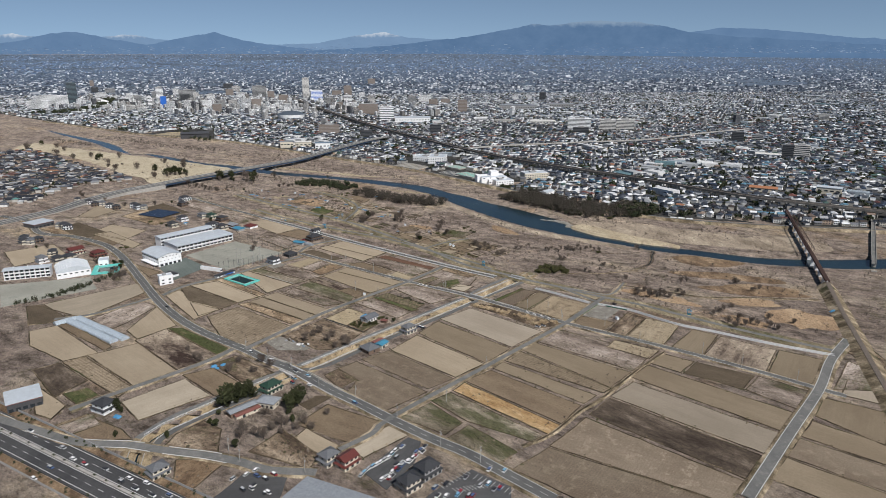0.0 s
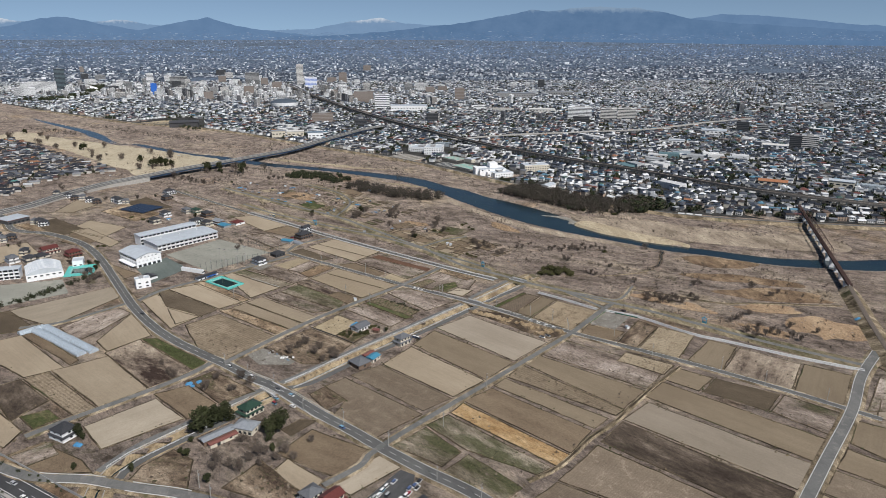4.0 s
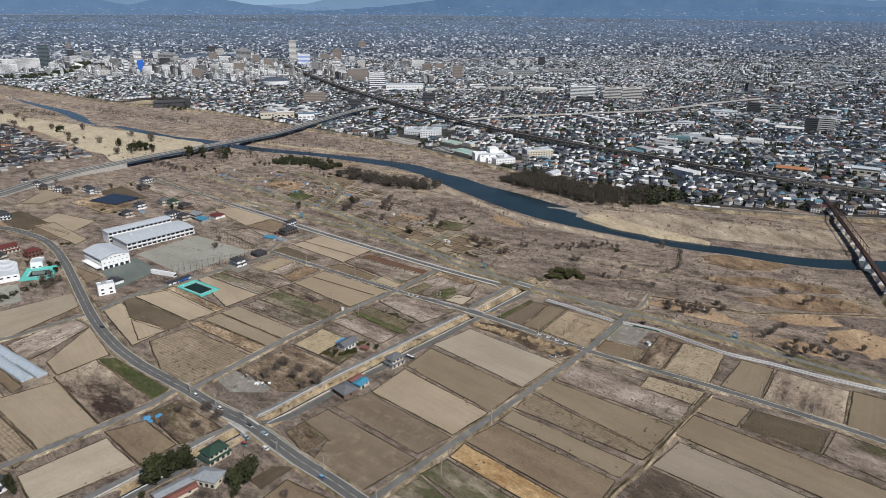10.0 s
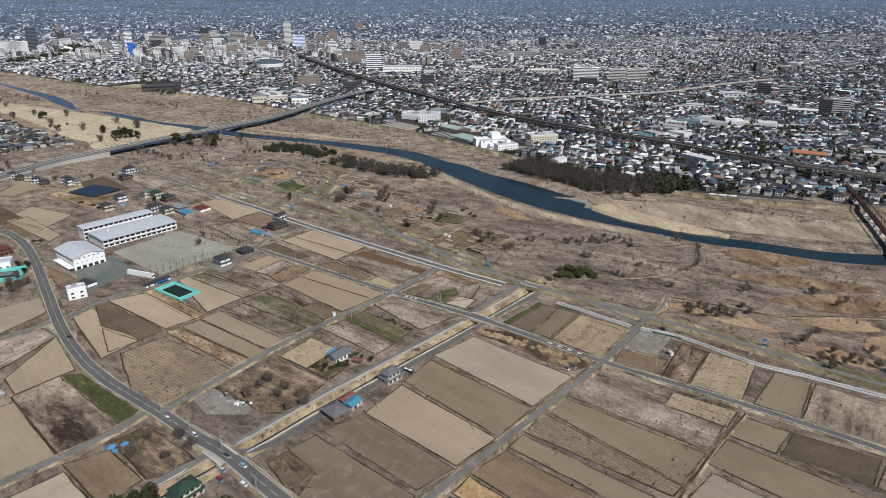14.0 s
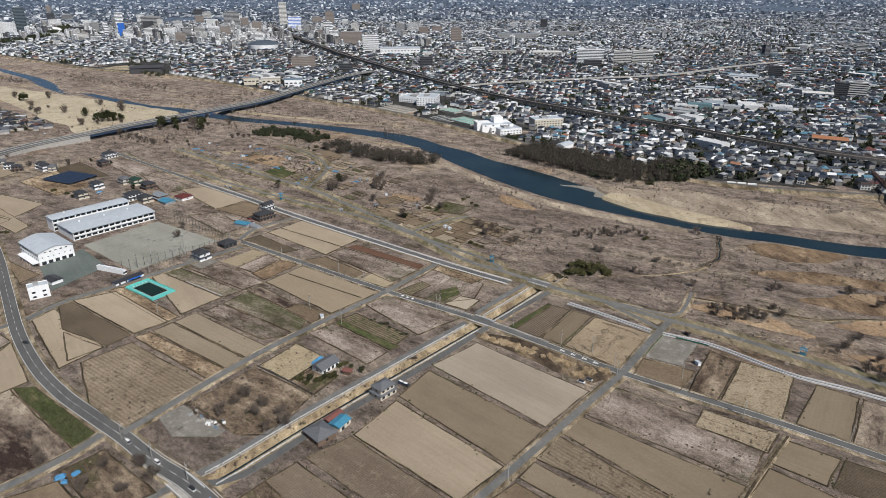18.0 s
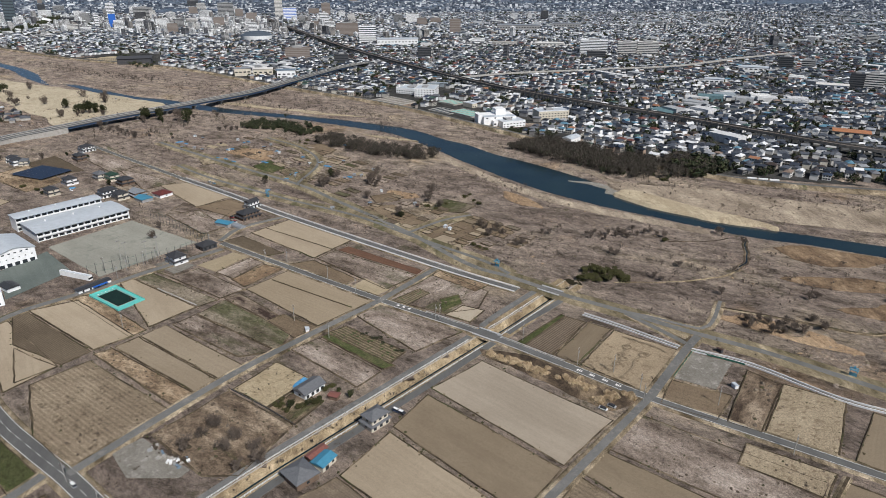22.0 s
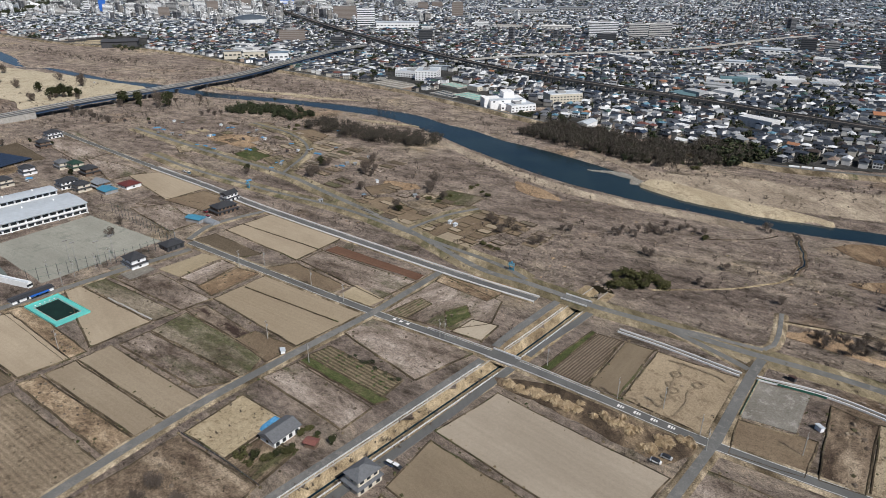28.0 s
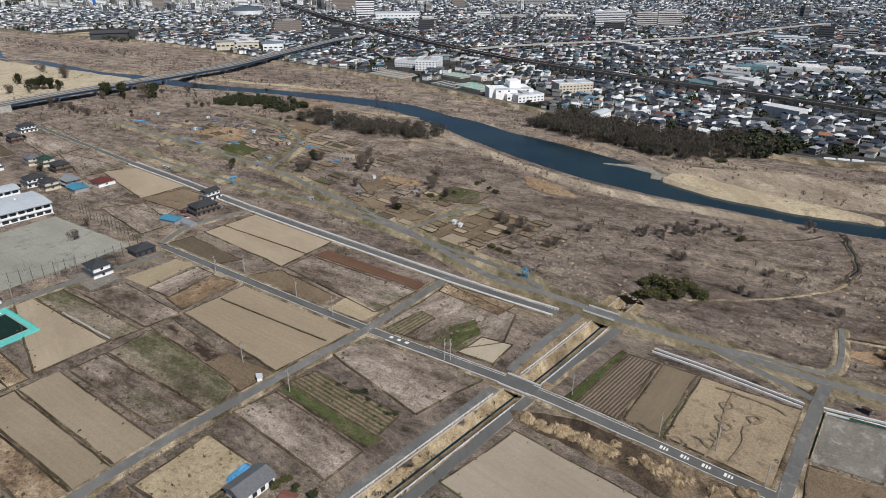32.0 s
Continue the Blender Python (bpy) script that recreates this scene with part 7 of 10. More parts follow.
# ---- school pool, kindergarten pool ----
def pool(x, y, rot, deck_w, deck_d, w, d, name, label):
    ob = tagged(empty(name, x, y, rot), label, "pool")
    for a, b, c, e in ((-deck_w / 2, deck_w / 2, -deck_d / 2, -d / 2), (-deck_w / 2, deck_w / 2, d / 2, deck_d / 2), (-deck_w / 2, -w / 2, -d / 2, d / 2), (w / 2, deck_w / 2, -d / 2, d / 2)):
        part("deck", box_vf(a, b, c, e, -0.1, 0.7), "pool_teal", ob)
    for a, b, c, e in ((-w / 2 - 0.4, w / 2 + 0.4, -d / 2 - 0.4, -d / 2), (-w / 2 - 0.4, w / 2 + 0.4, d / 2, d / 2 + 0.4), (-w / 2 - 0.4, -w / 2, -d / 2, d / 2), (w / 2, w / 2 + 0.4, -d / 2, d / 2)):
        part("coping", box_vf(a, b, c, e, 0.7, 0.82), "concrete", ob)
    part("water", box_vf(-w / 2, w / 2, -d / 2, d / 2, 0.0, 0.4), "pool_water", ob)
    for a, b, c, e in ((-deck_w / 2, deck_w / 2, -deck_d / 2 - 0.12, -deck_d / 2), (-deck_w / 2, deck_w / 2, deck_d / 2, deck_d / 2 + 0.12), (-deck_w / 2 - 0.12, -deck_w / 2, -deck_d / 2, deck_d / 2), (deck_w / 2, deck_w / 2 + 0.12, -deck_d / 2, deck_d / 2)):
        part("fence", box_vf(a, b, c, e, 0, 1.3), "pool_teal", ob)
    for k in range(5):
        part("starting_block", box_vf(-0.25, 0.25, -0.25, 0.25, 0.82, 1.3), "paint_white", ob).matrix_basis = pose(-w / 2 - 1.1, -d / 2 + (k + 0.5) * d / 5, 0)
    return ob


pool(-168.5, 640, -39.5, 34, 18, 24.5, 12.5, "school_pool", "teal-decked outdoor swimming pool with dark water")
ph = tagged(empty("pool_house", -190, 657, 51), "long pool changing house with a dark roof", "pool house")
part("wall", box_vf(-11, 11, -2.6, 2.6, 0, 2.7), "wall_white", ph)
part("roof", roof_vf(22, 5.2, 2.7, 0.5, 'gable', 0.6), "tile_dark", ph)
part("awning", box_vf(-2, 8, -5.2, -2.7, 2.2, 2.35), "wall_blue", ph)
for k in range(4):
    put("door", window_mesh(1.2, 2.0), ph, -8 + 5 * k, -2.63, 0.1)
pool(-322, 684, 16, 26, 30, 15, 15, "kindergarten_pool", "raised teal pool deck with dark water")

# blue tarpaulin and clutter round the farm house and gardens
for a in ((-38, 536, 10, 3.2, 49, 1.8), (-144, 447, 5, 3, 30, 1.5), (-138, 449, 4, 3, 60, 1.5), (-141, 444, 3, 2.5, 10, 1.2), (-196, 395, 5, 3, 60, 1.5), (-187, 380, 5, 3, -20, 1.5), (385, 520, 12, 4, -10, 2), (-60, 940, 10, 3, -30, 1), (-130, 960, 12, 3, -40, 1), (-180, 1020, 10, 4, 10, 1), (-250, 1060, 9, 3, 20, 1), (-110, 860, 6, 2, 30, 1), (-300, 880, 6, 3, 20, 1.2)):
    tarp(*a)

# ---- highway with its median and sound fences ----
HIGHWAY = [(-520, 540), (-400, 463), (-243, 362.6), (-173.7, 318), (-60, 245), (60, 168), (300, 12), (560, -160)]
hw_line = smooth_line(HIGHWAY, 12)
hw = tagged(part("highway", strip_vf(hw_line, [(12.5, -0.2), (12.3, 0.5), (0, 0.6), (-12.3, 0.5), (-12.5, -0.2)]), "new_asphalt"), "wide dark four-lane highway with white markings", "road", kind="structure")
for o in (10.8, -10.8, 1.6, -1.6):
    part("edge_line", strip_vf(hw_line, [(o + 0.14, 0.64), (o - 0.14, 0.64)]), "paint_white", hw)
for o in (6.2, -6.2):
    part("lane_line", dashes_vf(hw_line, o, 0.18, 5, 7, 0.63), "paint_white", hw)
part("median", strip_vf(hw_line, [(0.9, 0.55), (0.8, 0.85), (-0.8, 0.85), (-0.9, 0.55)]), "concrete", hw)
for o, label in ((15.2, "footway"), (-15.2, "footway")):
    part(label, strip_vf(hw_line, [(o + 2.2, 0.0), (o + 2.1, 0.45), (o - 2.1, 0.45), (o - 2.2, 0.0)]), "rust", hw)
hedge = tagged(empty("median_hedge", 0, 0), "row of small clipped shrubs on the median", "hedge", kind="stuff")
shrub_me = mesh_of("shrub", *cloud_vf(40, 0.9, 0.7, 0.7, 0.9, 0.35, 3), "leaf_green")
for p in hw_line[18:44]:
    put("shrub", shrub_me, hedge, p.x, p.y, 0.8)


for o, label in ((18.0, "grey steel mesh fence above the highway"), (-18.6, "pale concrete sound wall beside the highway")):
    seg_ = [p for p in hw_line if -300 < p.x < -60]
    w = part("highway_fence", strip_vf(seg_, [(o + 0.12, 0.0), (o + 0.1, 1.7), (o - 0.1, 1.7), (o - 0.12, 0.0)]), "concrete" if o < 0 else "wall_grey")
    tagged(w, label, "fence", kind="structure")
roadside = Heap()
rs_ = random.Random(88)
for p, n in zip(hw_line, normals(hw_line)):
    if -300 < p.x < -60:
        for side in (15.2, -15.2):
            for _ in range(2):
                roadside.add(cloud_vf(30, 1.0, 1.0, 0.9, 1.0, 0.4, rs_.randrange(6)), p.x + n.x * side + rs_.uniform(-5, 5) * n.y, p.y + n.y * side - rs_.uniform(-5, 5) * n.x, 0.45, rs_.uniform(0, 6))
roadside.build("roadside_shrubs", "leaf_dark_mix", "small dark shrubs in the planting strip of the highway", "shrubs")
stalls = tagged(empty("parking_lines", 0, 0, 0, 0.62), "white stall lines painted on the car park", "road marking", kind="structure")
for k in range(9):
    part("bar", moved(box_vf(-0.09, 0.09, -2.4, 2.4, 0, 0.03), pose(16.5 + 1.9 * k, 297.5 + 1.45 * k, 0, 0, 0, 40)), "paint_white", stalls)
    part("bar", moved(box_vf(-0.09, 0.09, -2.4, 2.4, 0, 0.03), pose(36 + 2.2 * k, 304.5 - 1.75 * k, 0, 0, 0, -40)), "paint_white", stalls)
    part("bar", moved(box_vf(-0.09, 0.09, -2.4, 2.4, 0, 0.03), pose(24 + 2.0 * k, 293.5 + 0.4 * k, 0, 0, 0, 40)), "paint_white", stalls)

# ---- railings ----
def railing(name, label, line, offset, z=0.2, spacing=4.0, h=1.1, rails=(0.55, 1.0), material="rail_white", solid=False):
    nn = normals(line)
    pts = [Vector((p.x + n.x * offset, p.y + n.y * offset, z)) for p, n in zip(line, nn)]
    ob = tagged(empty(name, pts[0].x, pts[0].y), label, "railing" if not solid else "barrier", name.replace("_", " ") + "s")
    o = Vector((pts[0].x, pts[0].y, 0))
    for r in rails:
        t = 0.07 if not solid else 0.2
        part("rail", strip_vf([p - o for p in pts], [(0.06, r - t), (0.06, r + t), (-0.06, r + t), (-0.06, r - t)], z), material, ob)
    me = shared(("post", name), lambda: box_vf(-0.09, 0.09, -0.09, 0.09, 0, h), material)
    s = 0.0
    for p, q in zip(pts, pts[1:]):
        L = (q - p).length
        while s < L:
            c = p + (q - p) * (s / L) - o
            put("post", me, ob, c.x, c.y, z)
            s += spacing
        s -= L
    return ob


def sub_line(line, a, b):
    """The stretch of a line between its nearest points to a and b."""
    ka = min(range(len(line)), key=lambda i: (line[i].x - a[0]) ** 2 + (line[i].y - a[1]) ** 2)
    kb = min(range(len(line)), key=lambda i: (line[i].x - b[0]) ** 2 + (line[i].y - b[1]) ** 2)
    return line[min(ka, kb):max(ka, kb) + 1]


for a, b in (((-154, 360), (-94, 424)), ((-78, 440), (57, 568)), ((69, 579), (109, 620))):
    seg = sub_line(canal_line, a, b)
    for o in (5.3, -5.0):
        railing("canal_railing", "white steel railing along the canal", seg, o, 0.2, 3.0)
L1 = smooth_line([(-122.5, 728.6), (-60, 676), (1.9, 624.7), (62, 578), (100, 544), (136.5, 510.6), (193, 467)], 6)
railing("guard_rail", "white guard rail beside the farm road", sub_line(L1, (12, 616), (56, 583)), -3.1, 0.3, 4, 0.9, (0.65,), solid=True)
railing("guard_rail", "white guard rail beside the farm road", sub_line(L1, (30, 603), (58, 581)), 3.1, 0.3, 4, 0.9, (0.65,), solid=True)
railing("guard_rail", "white guard rail beside the farm road", sub_line(L1, (68, 573), (100, 544)), -3.1, 0.3, 4, 0.9, (0.65,), solid=True)
railing("guard_rail", "white guard rail beside the farm road", sub_line(L1, (68, 573), (98, 546)), 3.1, 0.3, 4, 0.9, (0.65,), solid=True)
MAIN = smooth_line([(-126.5, 474), (-105, 454.5), (-85, 439), (-64, 417.5), (-48.5, 401.5), (-30.5, 385)], 6)
for o in (4.9, -4.9):
    railing("guard_rail", "white guard rail beside the main road", sub_line(MAIN, (-112, 461), (-92, 444)), o, 0.3, 4, 0.9, (0.65,), solid=True)
    railing("guard_rail", "white guard rail beside the main road", sub_line(MAIN, (-78, 432), (-48, 402)), o, 0.3, 4, 0.9, (0.65,), solid=True)
SERV = smooth_line([(-260.6, 381.6), (-234.8, 369.3), (-203.1, 353.5), (-184.6, 349.4), (-167.2, 347.5), (-150.7, 342.5), (-134.7, 338), (-116.9, 333.5), (-95.9, 326)], 6)
for o, a, b in ((3.5, (-199, 352), (-155, 345)), (-3.5, (-186, 349), (-152, 342)), (3.5, (-146, 341), (-108, 331)), (-3.5, (-140, 339), (-101, 328)), (-3.5, (-232, 368), (-204, 354))):
    railing("guard_rail", "white guard rail beside the service road", sub_line(SERV, a, b), o, 0.3, 4, 0.9, (0.65,), solid=True)
DIKE = smooth_line([(-201.5, 903.5), (-142.5, 847.5), (-80.3, 785.6), (43, 673.4), (92, 632.5)], 6)
for o, t in ((-3.6, "low white concrete wall along the farm road"), (3.5, "low white concrete wall along the farm road")):
    w = part("roadside_wall", strip_vf(sub_line(DIKE, (-201, 903), (92, 632)), [(o + 0.28, 0), (o + 0.28, 1.1), (o - 0.28, 1.1), (o - 0.28, 0)]), "rail_white")
    tagged(w, t, "wall", kind="structure")
BROOK = smooth_line([(127, 597), (145, 580.5), (170, 555)], 6)
BROOK_EAST = smooth_line([(176, 552), (201.3, 535.8), (230, 503), (255, 485.5), (287.4, 461.4), (311.5, 446), (327.6, 436.2)], 6)
for line_ in (BROOK, BROOK_EAST):
    for o in (1.3, -1.3):
        w = part("ditch_wall", strip_vf(line_, [(o + 0.28, 0), (o + 0.28, 1.0), (o - 0.28, 1.0), (o - 0.28, 0)]), "rail_white")
        tagged(w, "white concrete wall of an irrigation ditch", "wall", kind="structure")
    bed = part("ditch_bed", strip_vf(line_, [(1.0, 0.2), (-1.0, 0.2)]), "bank")
    tagged(bed, "dark damp bed of the irrigation ditch", "ditch", kind="structure")

# road markings too worn to read, as plain bars, and small crosses at the crossings
def marking(x, y, turn, boxes, label):
    ob = tagged(empty("road_marking", x, y, turn, 0.62), label, "road marking", kind="structure")
    for bx in boxes:
        part("bar", box_vf(*bx, 0.0, 0.03), "paint_white", ob)


for t_ in range(4):
    marking(108 + 5.4 * t_, 536.5 - 4.9 * t_, -42, ((-1.4, -0.5, -0.9, 0.9), (-0.1, 0.5, -0.9, 0.9), (0.9, 1.5, -0.7, 0.7)), "white worn road lettering as bars")
for t_ in range(3):
    marking(13 + 3.4 * t_, 616.5 - 2.6 * t_, -38, ((-0.9, 0.9, -0.8, 0.8),), "white worn road lettering as bars")
for x, y in ((1.9, 624.7), (136.5, 510.6)):
    marking(x, y, 3, ((-1.6, 1.6, -0.25, 0.25), (-0.25, 0.25, 0.25, 1.6), (-0.25, 0.25, -1.6, -0.25)), "white cross painted on the road crossing")


# waterworks: settling basins and roofs beside the river
def basin(name, label, x, y, w, d, turn, rim, fill, z):
    ob = tagged(empty(name, x, y, turn), label, "basin")
    for a, b, c, e in ((-w / 2, w / 2, -d / 2 - 0.8, -d / 2), (-w / 2, w / 2, d / 2, d / 2 + 0.8), (-w / 2 - 0.8, -w / 2, -d / 2, d / 2), (w / 2, w / 2 + 0.8, -d / 2, d / 2)):
        part("rim", box_vf(a, b, c, e, 0, z + 0.8), rim, ob)
    part("fill", box_vf(-w / 2, w / 2, -d / 2, d / 2, 0, z), fill, ob)
    for k in range(1, 5):
        part("divider", box_vf(-0.3, 0.3, -d / 2, d / 2, z + 0.002, z + 0.8), rim, ob).matrix_basis = pose((-0.5 + k / 5) * w, 0, 0)


simple("roof_teal", (0.22, 0.42, 0.37), 0.6, 0, 0.15, 0.4)
basin("filter_beds", "broad grey gravel filter beds of the waterworks", 12, 1308, 62, 50, -50, "concrete", "gravel", 1.2)
basin("settling_basin", "dark settling basin with pale rims", 90, 1228, 44, 26, -50, "concrete", "water", 0.8)
basin("covered_basin", "flat teal-covered waterworks basin", 122, 1206, 50, 30, -55, "concrete", "roof_teal", 1.6)
basin("covered_basin", "flat teal-covered waterworks basin", 106, 1292, 36, 26, -50, "concrete", "roof_teal", 1.6)

# sports ground net fence
net = tagged(empty("net_fence", 0, 0), "green ball-stop net on tall posts", "fence")
NET = [(-222, 790), (-196, 790), (-132, 728), (-150, 704), (-205, 672)]
for (ax, ay), (bx, by) in zip(NET[1:], NET[2:]):
    n = int(math.hypot(bx - ax, by - ay) / 5.5) + 1
    for i in range(n):
        t = i / n
        put("post", shared("net_post", lambda: cyl_vf(0.16, 0.13, 0, 9, 6), "wall_dark"), net, ax + (bx - ax) * t, ay + (by - ay) * t, 0)
    part("net_edge", join(rod_vf((ax, ay, 7.8), (bx, by, 7.8), 0.05, 4), rod_vf((ax, ay, 2.4), (bx, by, 2.4), 0.05, 4), box_vf(0, 0.01, 0, 0.01, 0, 0.01)), "net_green", net)


# ---- bridge deck over the canal, highway bridge over the river, viaduct, rail bridge ----
cb = tagged(empty("canal_bridge", 64, 576.5, -40), "short concrete road bridge over the canal", "bridge")
part("deck", box_vf(-7.5, 7.5, -4.2, 4.2, -0.5, 0.75), "asphalt", cb)
for sy in (-4.0, 4.0):
    part("parapet", box_vf(-7.5, 7.5, sy - 0.15, sy + 0.15, 0.753, 1.5), "rail_white", cb)
cb2 = tagged(empty("dike_bridge", 113.5, 629.5, -42), "short concrete bridge of the dike path", "bridge")
part("deck", box_vf(-8, 8, -3.4, 3.4, -0.5, 0.75), "lane_asphalt", cb2)
for sy in (-3.2, 3.2):
    part("parapet", box_vf(-8, 8, sy - 0.15, sy + 0.15, 0.753, 1.5), "rail_white", cb2)
cb3 = tagged(empty("main_road_bridge", -86, 437, -44), "short concrete bridge of the main road", "bridge")
part("deck", box_vf(-7.5, 7.5, -5.2, 5.2, -0.5, 0.5), "concrete", cb3)
for sy in (-5.0, 5.0):
    part("parapet", box_vf(-7.5, 7.5, sy - 0.15, sy + 0.15, 0.503, 1.4), "rail_white", cb3)

BRIDGE = [(-575, 850, 1.0), (-545, 905, 1.6), (-514, 954, 2.6), (-495, 1010, 4), (-462, 1075, 6), (-425, 1112, 8), (-380, 1167, 9.5), (-340, 1212, 10), (-300, 1259, 10), (-260, 1311, 10), (-220, 1366, 10), (-180, 1456, 10), (-140, 1548, 10), (-100, 1640, 9.5), (-60, 1722, 7), (-10, 1800, 3), (30, 1850, 0.4)]
br_line = smooth_line([p[:2] for p in BRIDGE], 15)
bl = np.concatenate([[0], np.cumsum([(b - a).length for a, b in zip(br_line, br_line[1:])])])
kk = [0.0]
for a, b in zip(BRIDGE, BRIDGE[1:]):
    kk.append(kk[-1] + math.hypot(b[0] - a[0], b[1] - a[1]))
bz = np.interp(bl / bl[-1], np.array(kk) / kk[-1], [p[2] for p in BRIDGE])
river_bridge = tagged(empty("river_bridge", -300, 1259), "long highway bridge on dark blue girders over the river", "bridge")
RB = Vector((-300, 1259, 0))
rel = [p - RB for p in br_line]
part("deck", strip_vf(rel, [(9.5, -0.9), (9.5, 0.05), (0, 0.12), (-9.5, 0.05), (-9.5, -0.9)], lambda i: bz[i]), "asphalt", river_bridge)
for o in (9.3, -9.3):
    part("parapet", strip_vf(rel, [(o + 0.15, 0.05), (o + 0.15, 0.8), (o - 0.15, 0.8), (o - 0.15, 0.05)], lambda i: bz[i]), "bridge_rail", river_bridge)
part("median", strip_vf(rel, [(0.3, 0.1), (0.25, 0.8), (-0.25, 0.8), (-0.3, 0.1)], lambda i: bz[i]), "concrete", river_bridge)
for o in (8.4, -8.4):
    part("edge_line", strip_vf(rel, [(o + 0.15, 0.12), (o - 0.15, 0.12)], lambda i: bz[i] + 0.02), "paint_white", river_bridge)
ka = int(np.argmin([abs(p.x + 410) + abs(p.y - 1130) for p in br_line]))
kb = int(np.argmin([abs(p.x + 75) + abs(p.y - 1690) for p in br_line]))
for o in (7.2, -7.2):
    part("girder", strip_vf(rel[ka:kb], [(o + 0.9, -0.85), (o + 0.9, -3.4), (o - 0.9, -3.4), (o - 0.9, -0.85)], lambda i: bz[ka + i]), "girder", river_bridge)
part("retaining_wall", strip_vf(rel[:ka + 1], [(9.3, 0.0), (9.45, -12)], lambda i: bz[i]), "concrete", river_bridge)
part("retaining_wall", strip_vf(rel[:ka + 1], [(-9.45, -12), (-9.3, 0.0)], lambda i: bz[i]), "concrete", river_bridge)
for i in range(ka, kb, 3):
    n = normals(rel)[i]
    p = rel[i]
    pier = part("pier", moved(join(box_vf(-1.1, 1.1, -6.5, 6.5, bz[i] - 5.6, bz[i] - 3.4), box_vf(-1.0, 1.0, -3.2, 3.2, -4.5, bz[i] - 5.6)), Matrix.Translation((p.x, p.y, 0)) @ Matrix.Rotation(math.atan2(n.y, n.x) - math.pi / 2, 4, 'Z')), "concrete", river_bridge)

# ---- far ridges ----
def ridge(name, material, y, stops, label, depth=60):
    xs = np.arange(stops[0][0], stops[-1][0], 18.0)
    zs = np.interp(xs, [s[0] for s in stops], [s[1] for s in stops])
    zs = zs + np.array([6 * noise.noise(Vector((x * 0.012, y * 0.01, 0))) + 3.5 * noise.noise(Vector((x * 0.05, y * 0.01, 3))) for x in xs])
    n = len(xs)
    v = [(x, y - depth * 0.5 - 0.065 * x, 60) for x in xs] + [(x, y - 0.065 * x, z) for x, z in zip(xs, zs)] + [(x, y + depth * 0.3 - 0.065 * x, 60) for x in xs]
    f = [(i, i + 1, n + i + 1, n + i) for i in range(n - 1)] + [(n + i, n + i + 1, 2 * n + i + 1, 2 * n + i) for i in range(n - 1)]
    return tagged(part(name, (v, f), material), label, "mountain", kind="structure")


ridge("backdrop_range", "ridge_snow", 5190, ((-3400, 322), (-2948, 352), (-2780, 330), (-2500, 300), (-2217, 335), (-2040, 345), (-1900, 318), (-1600, 285), (-1200, 262), (-649, 280), (-347, 334), (-134, 360), (36, 322), (380, 300), (700, 262), (1200, 240)), "far snow-capped mountain range in painted haze blue")
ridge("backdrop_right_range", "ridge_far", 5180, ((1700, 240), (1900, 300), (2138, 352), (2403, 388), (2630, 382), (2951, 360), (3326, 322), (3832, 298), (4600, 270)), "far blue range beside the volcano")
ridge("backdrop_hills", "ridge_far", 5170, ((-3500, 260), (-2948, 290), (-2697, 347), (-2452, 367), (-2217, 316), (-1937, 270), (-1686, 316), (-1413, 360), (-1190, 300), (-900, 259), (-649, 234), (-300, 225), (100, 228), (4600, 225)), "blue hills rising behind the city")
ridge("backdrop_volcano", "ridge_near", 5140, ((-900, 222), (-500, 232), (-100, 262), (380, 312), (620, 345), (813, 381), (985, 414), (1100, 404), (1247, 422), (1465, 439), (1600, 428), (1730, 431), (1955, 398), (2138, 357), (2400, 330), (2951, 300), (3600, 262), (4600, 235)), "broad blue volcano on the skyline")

# the far plain, many kilometres off, with blue distance haze put into its colour
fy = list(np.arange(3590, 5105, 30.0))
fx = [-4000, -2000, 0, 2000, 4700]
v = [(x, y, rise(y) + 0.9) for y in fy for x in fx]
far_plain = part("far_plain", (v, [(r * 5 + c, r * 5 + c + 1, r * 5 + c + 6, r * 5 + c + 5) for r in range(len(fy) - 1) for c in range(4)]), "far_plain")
tagged(far_plain, "distant plain below the mountains, tinted haze blue-grey", "plain", kind="structure")

# ---- town ----
north_x = [-1600, -1195, -922, -698, -535, -372, -293, -146, 5, 133, 226, 358, 520, 700, 1000, 2000]
north_y = [2650, 2277, 2048, 1868, 1785, 1660, 1575, 1428, 1285, 1120, 1000, 862, 800, 760, 700, 600]


def town_edge(x):
    return float(np.interp(x, north_x, north_y))


tg_line = [Vector((-2600, 3500, 0))] + [Vector((x, y, 0)) for x, y in zip(north_x, north_y)]
v = [(p.x, p.y + 14, 0.15) for p in tg_line] + [(p.x * (1.3 if p.x < 0 else 2.4), 3590, 0.15) for p in tg_line]
n = len(tg_line)
town_ground = part("town_ground", (v, [(i, i + 1, n + i + 1, n + i) for i in range(n - 1)]), "town_ground")
tagged(town_ground, "grey paved and built-up ground of the town", "pavement", kind="structure")

VIADUCT = [(-545, 3270), (-161, 2175), (69, 1640), (193, 1400), (314, 1234), (392, 1144), (446, 1071), (494, 1007), (537, 953), (587, 909), (670, 848), (960, 640)]
via_line = smooth_line(VIADUCT, 25)
vl = np.array([(p.x, p.y) for p in via_line])


def free_of_lines(x, y, r):
    return np.hypot(vl[:, 0] - x, vl[:, 1] - y).min() > r + 9


def in_view(x, y, margin=60):
    return -0.70 * y - margin < x < 0.90 * y + margin


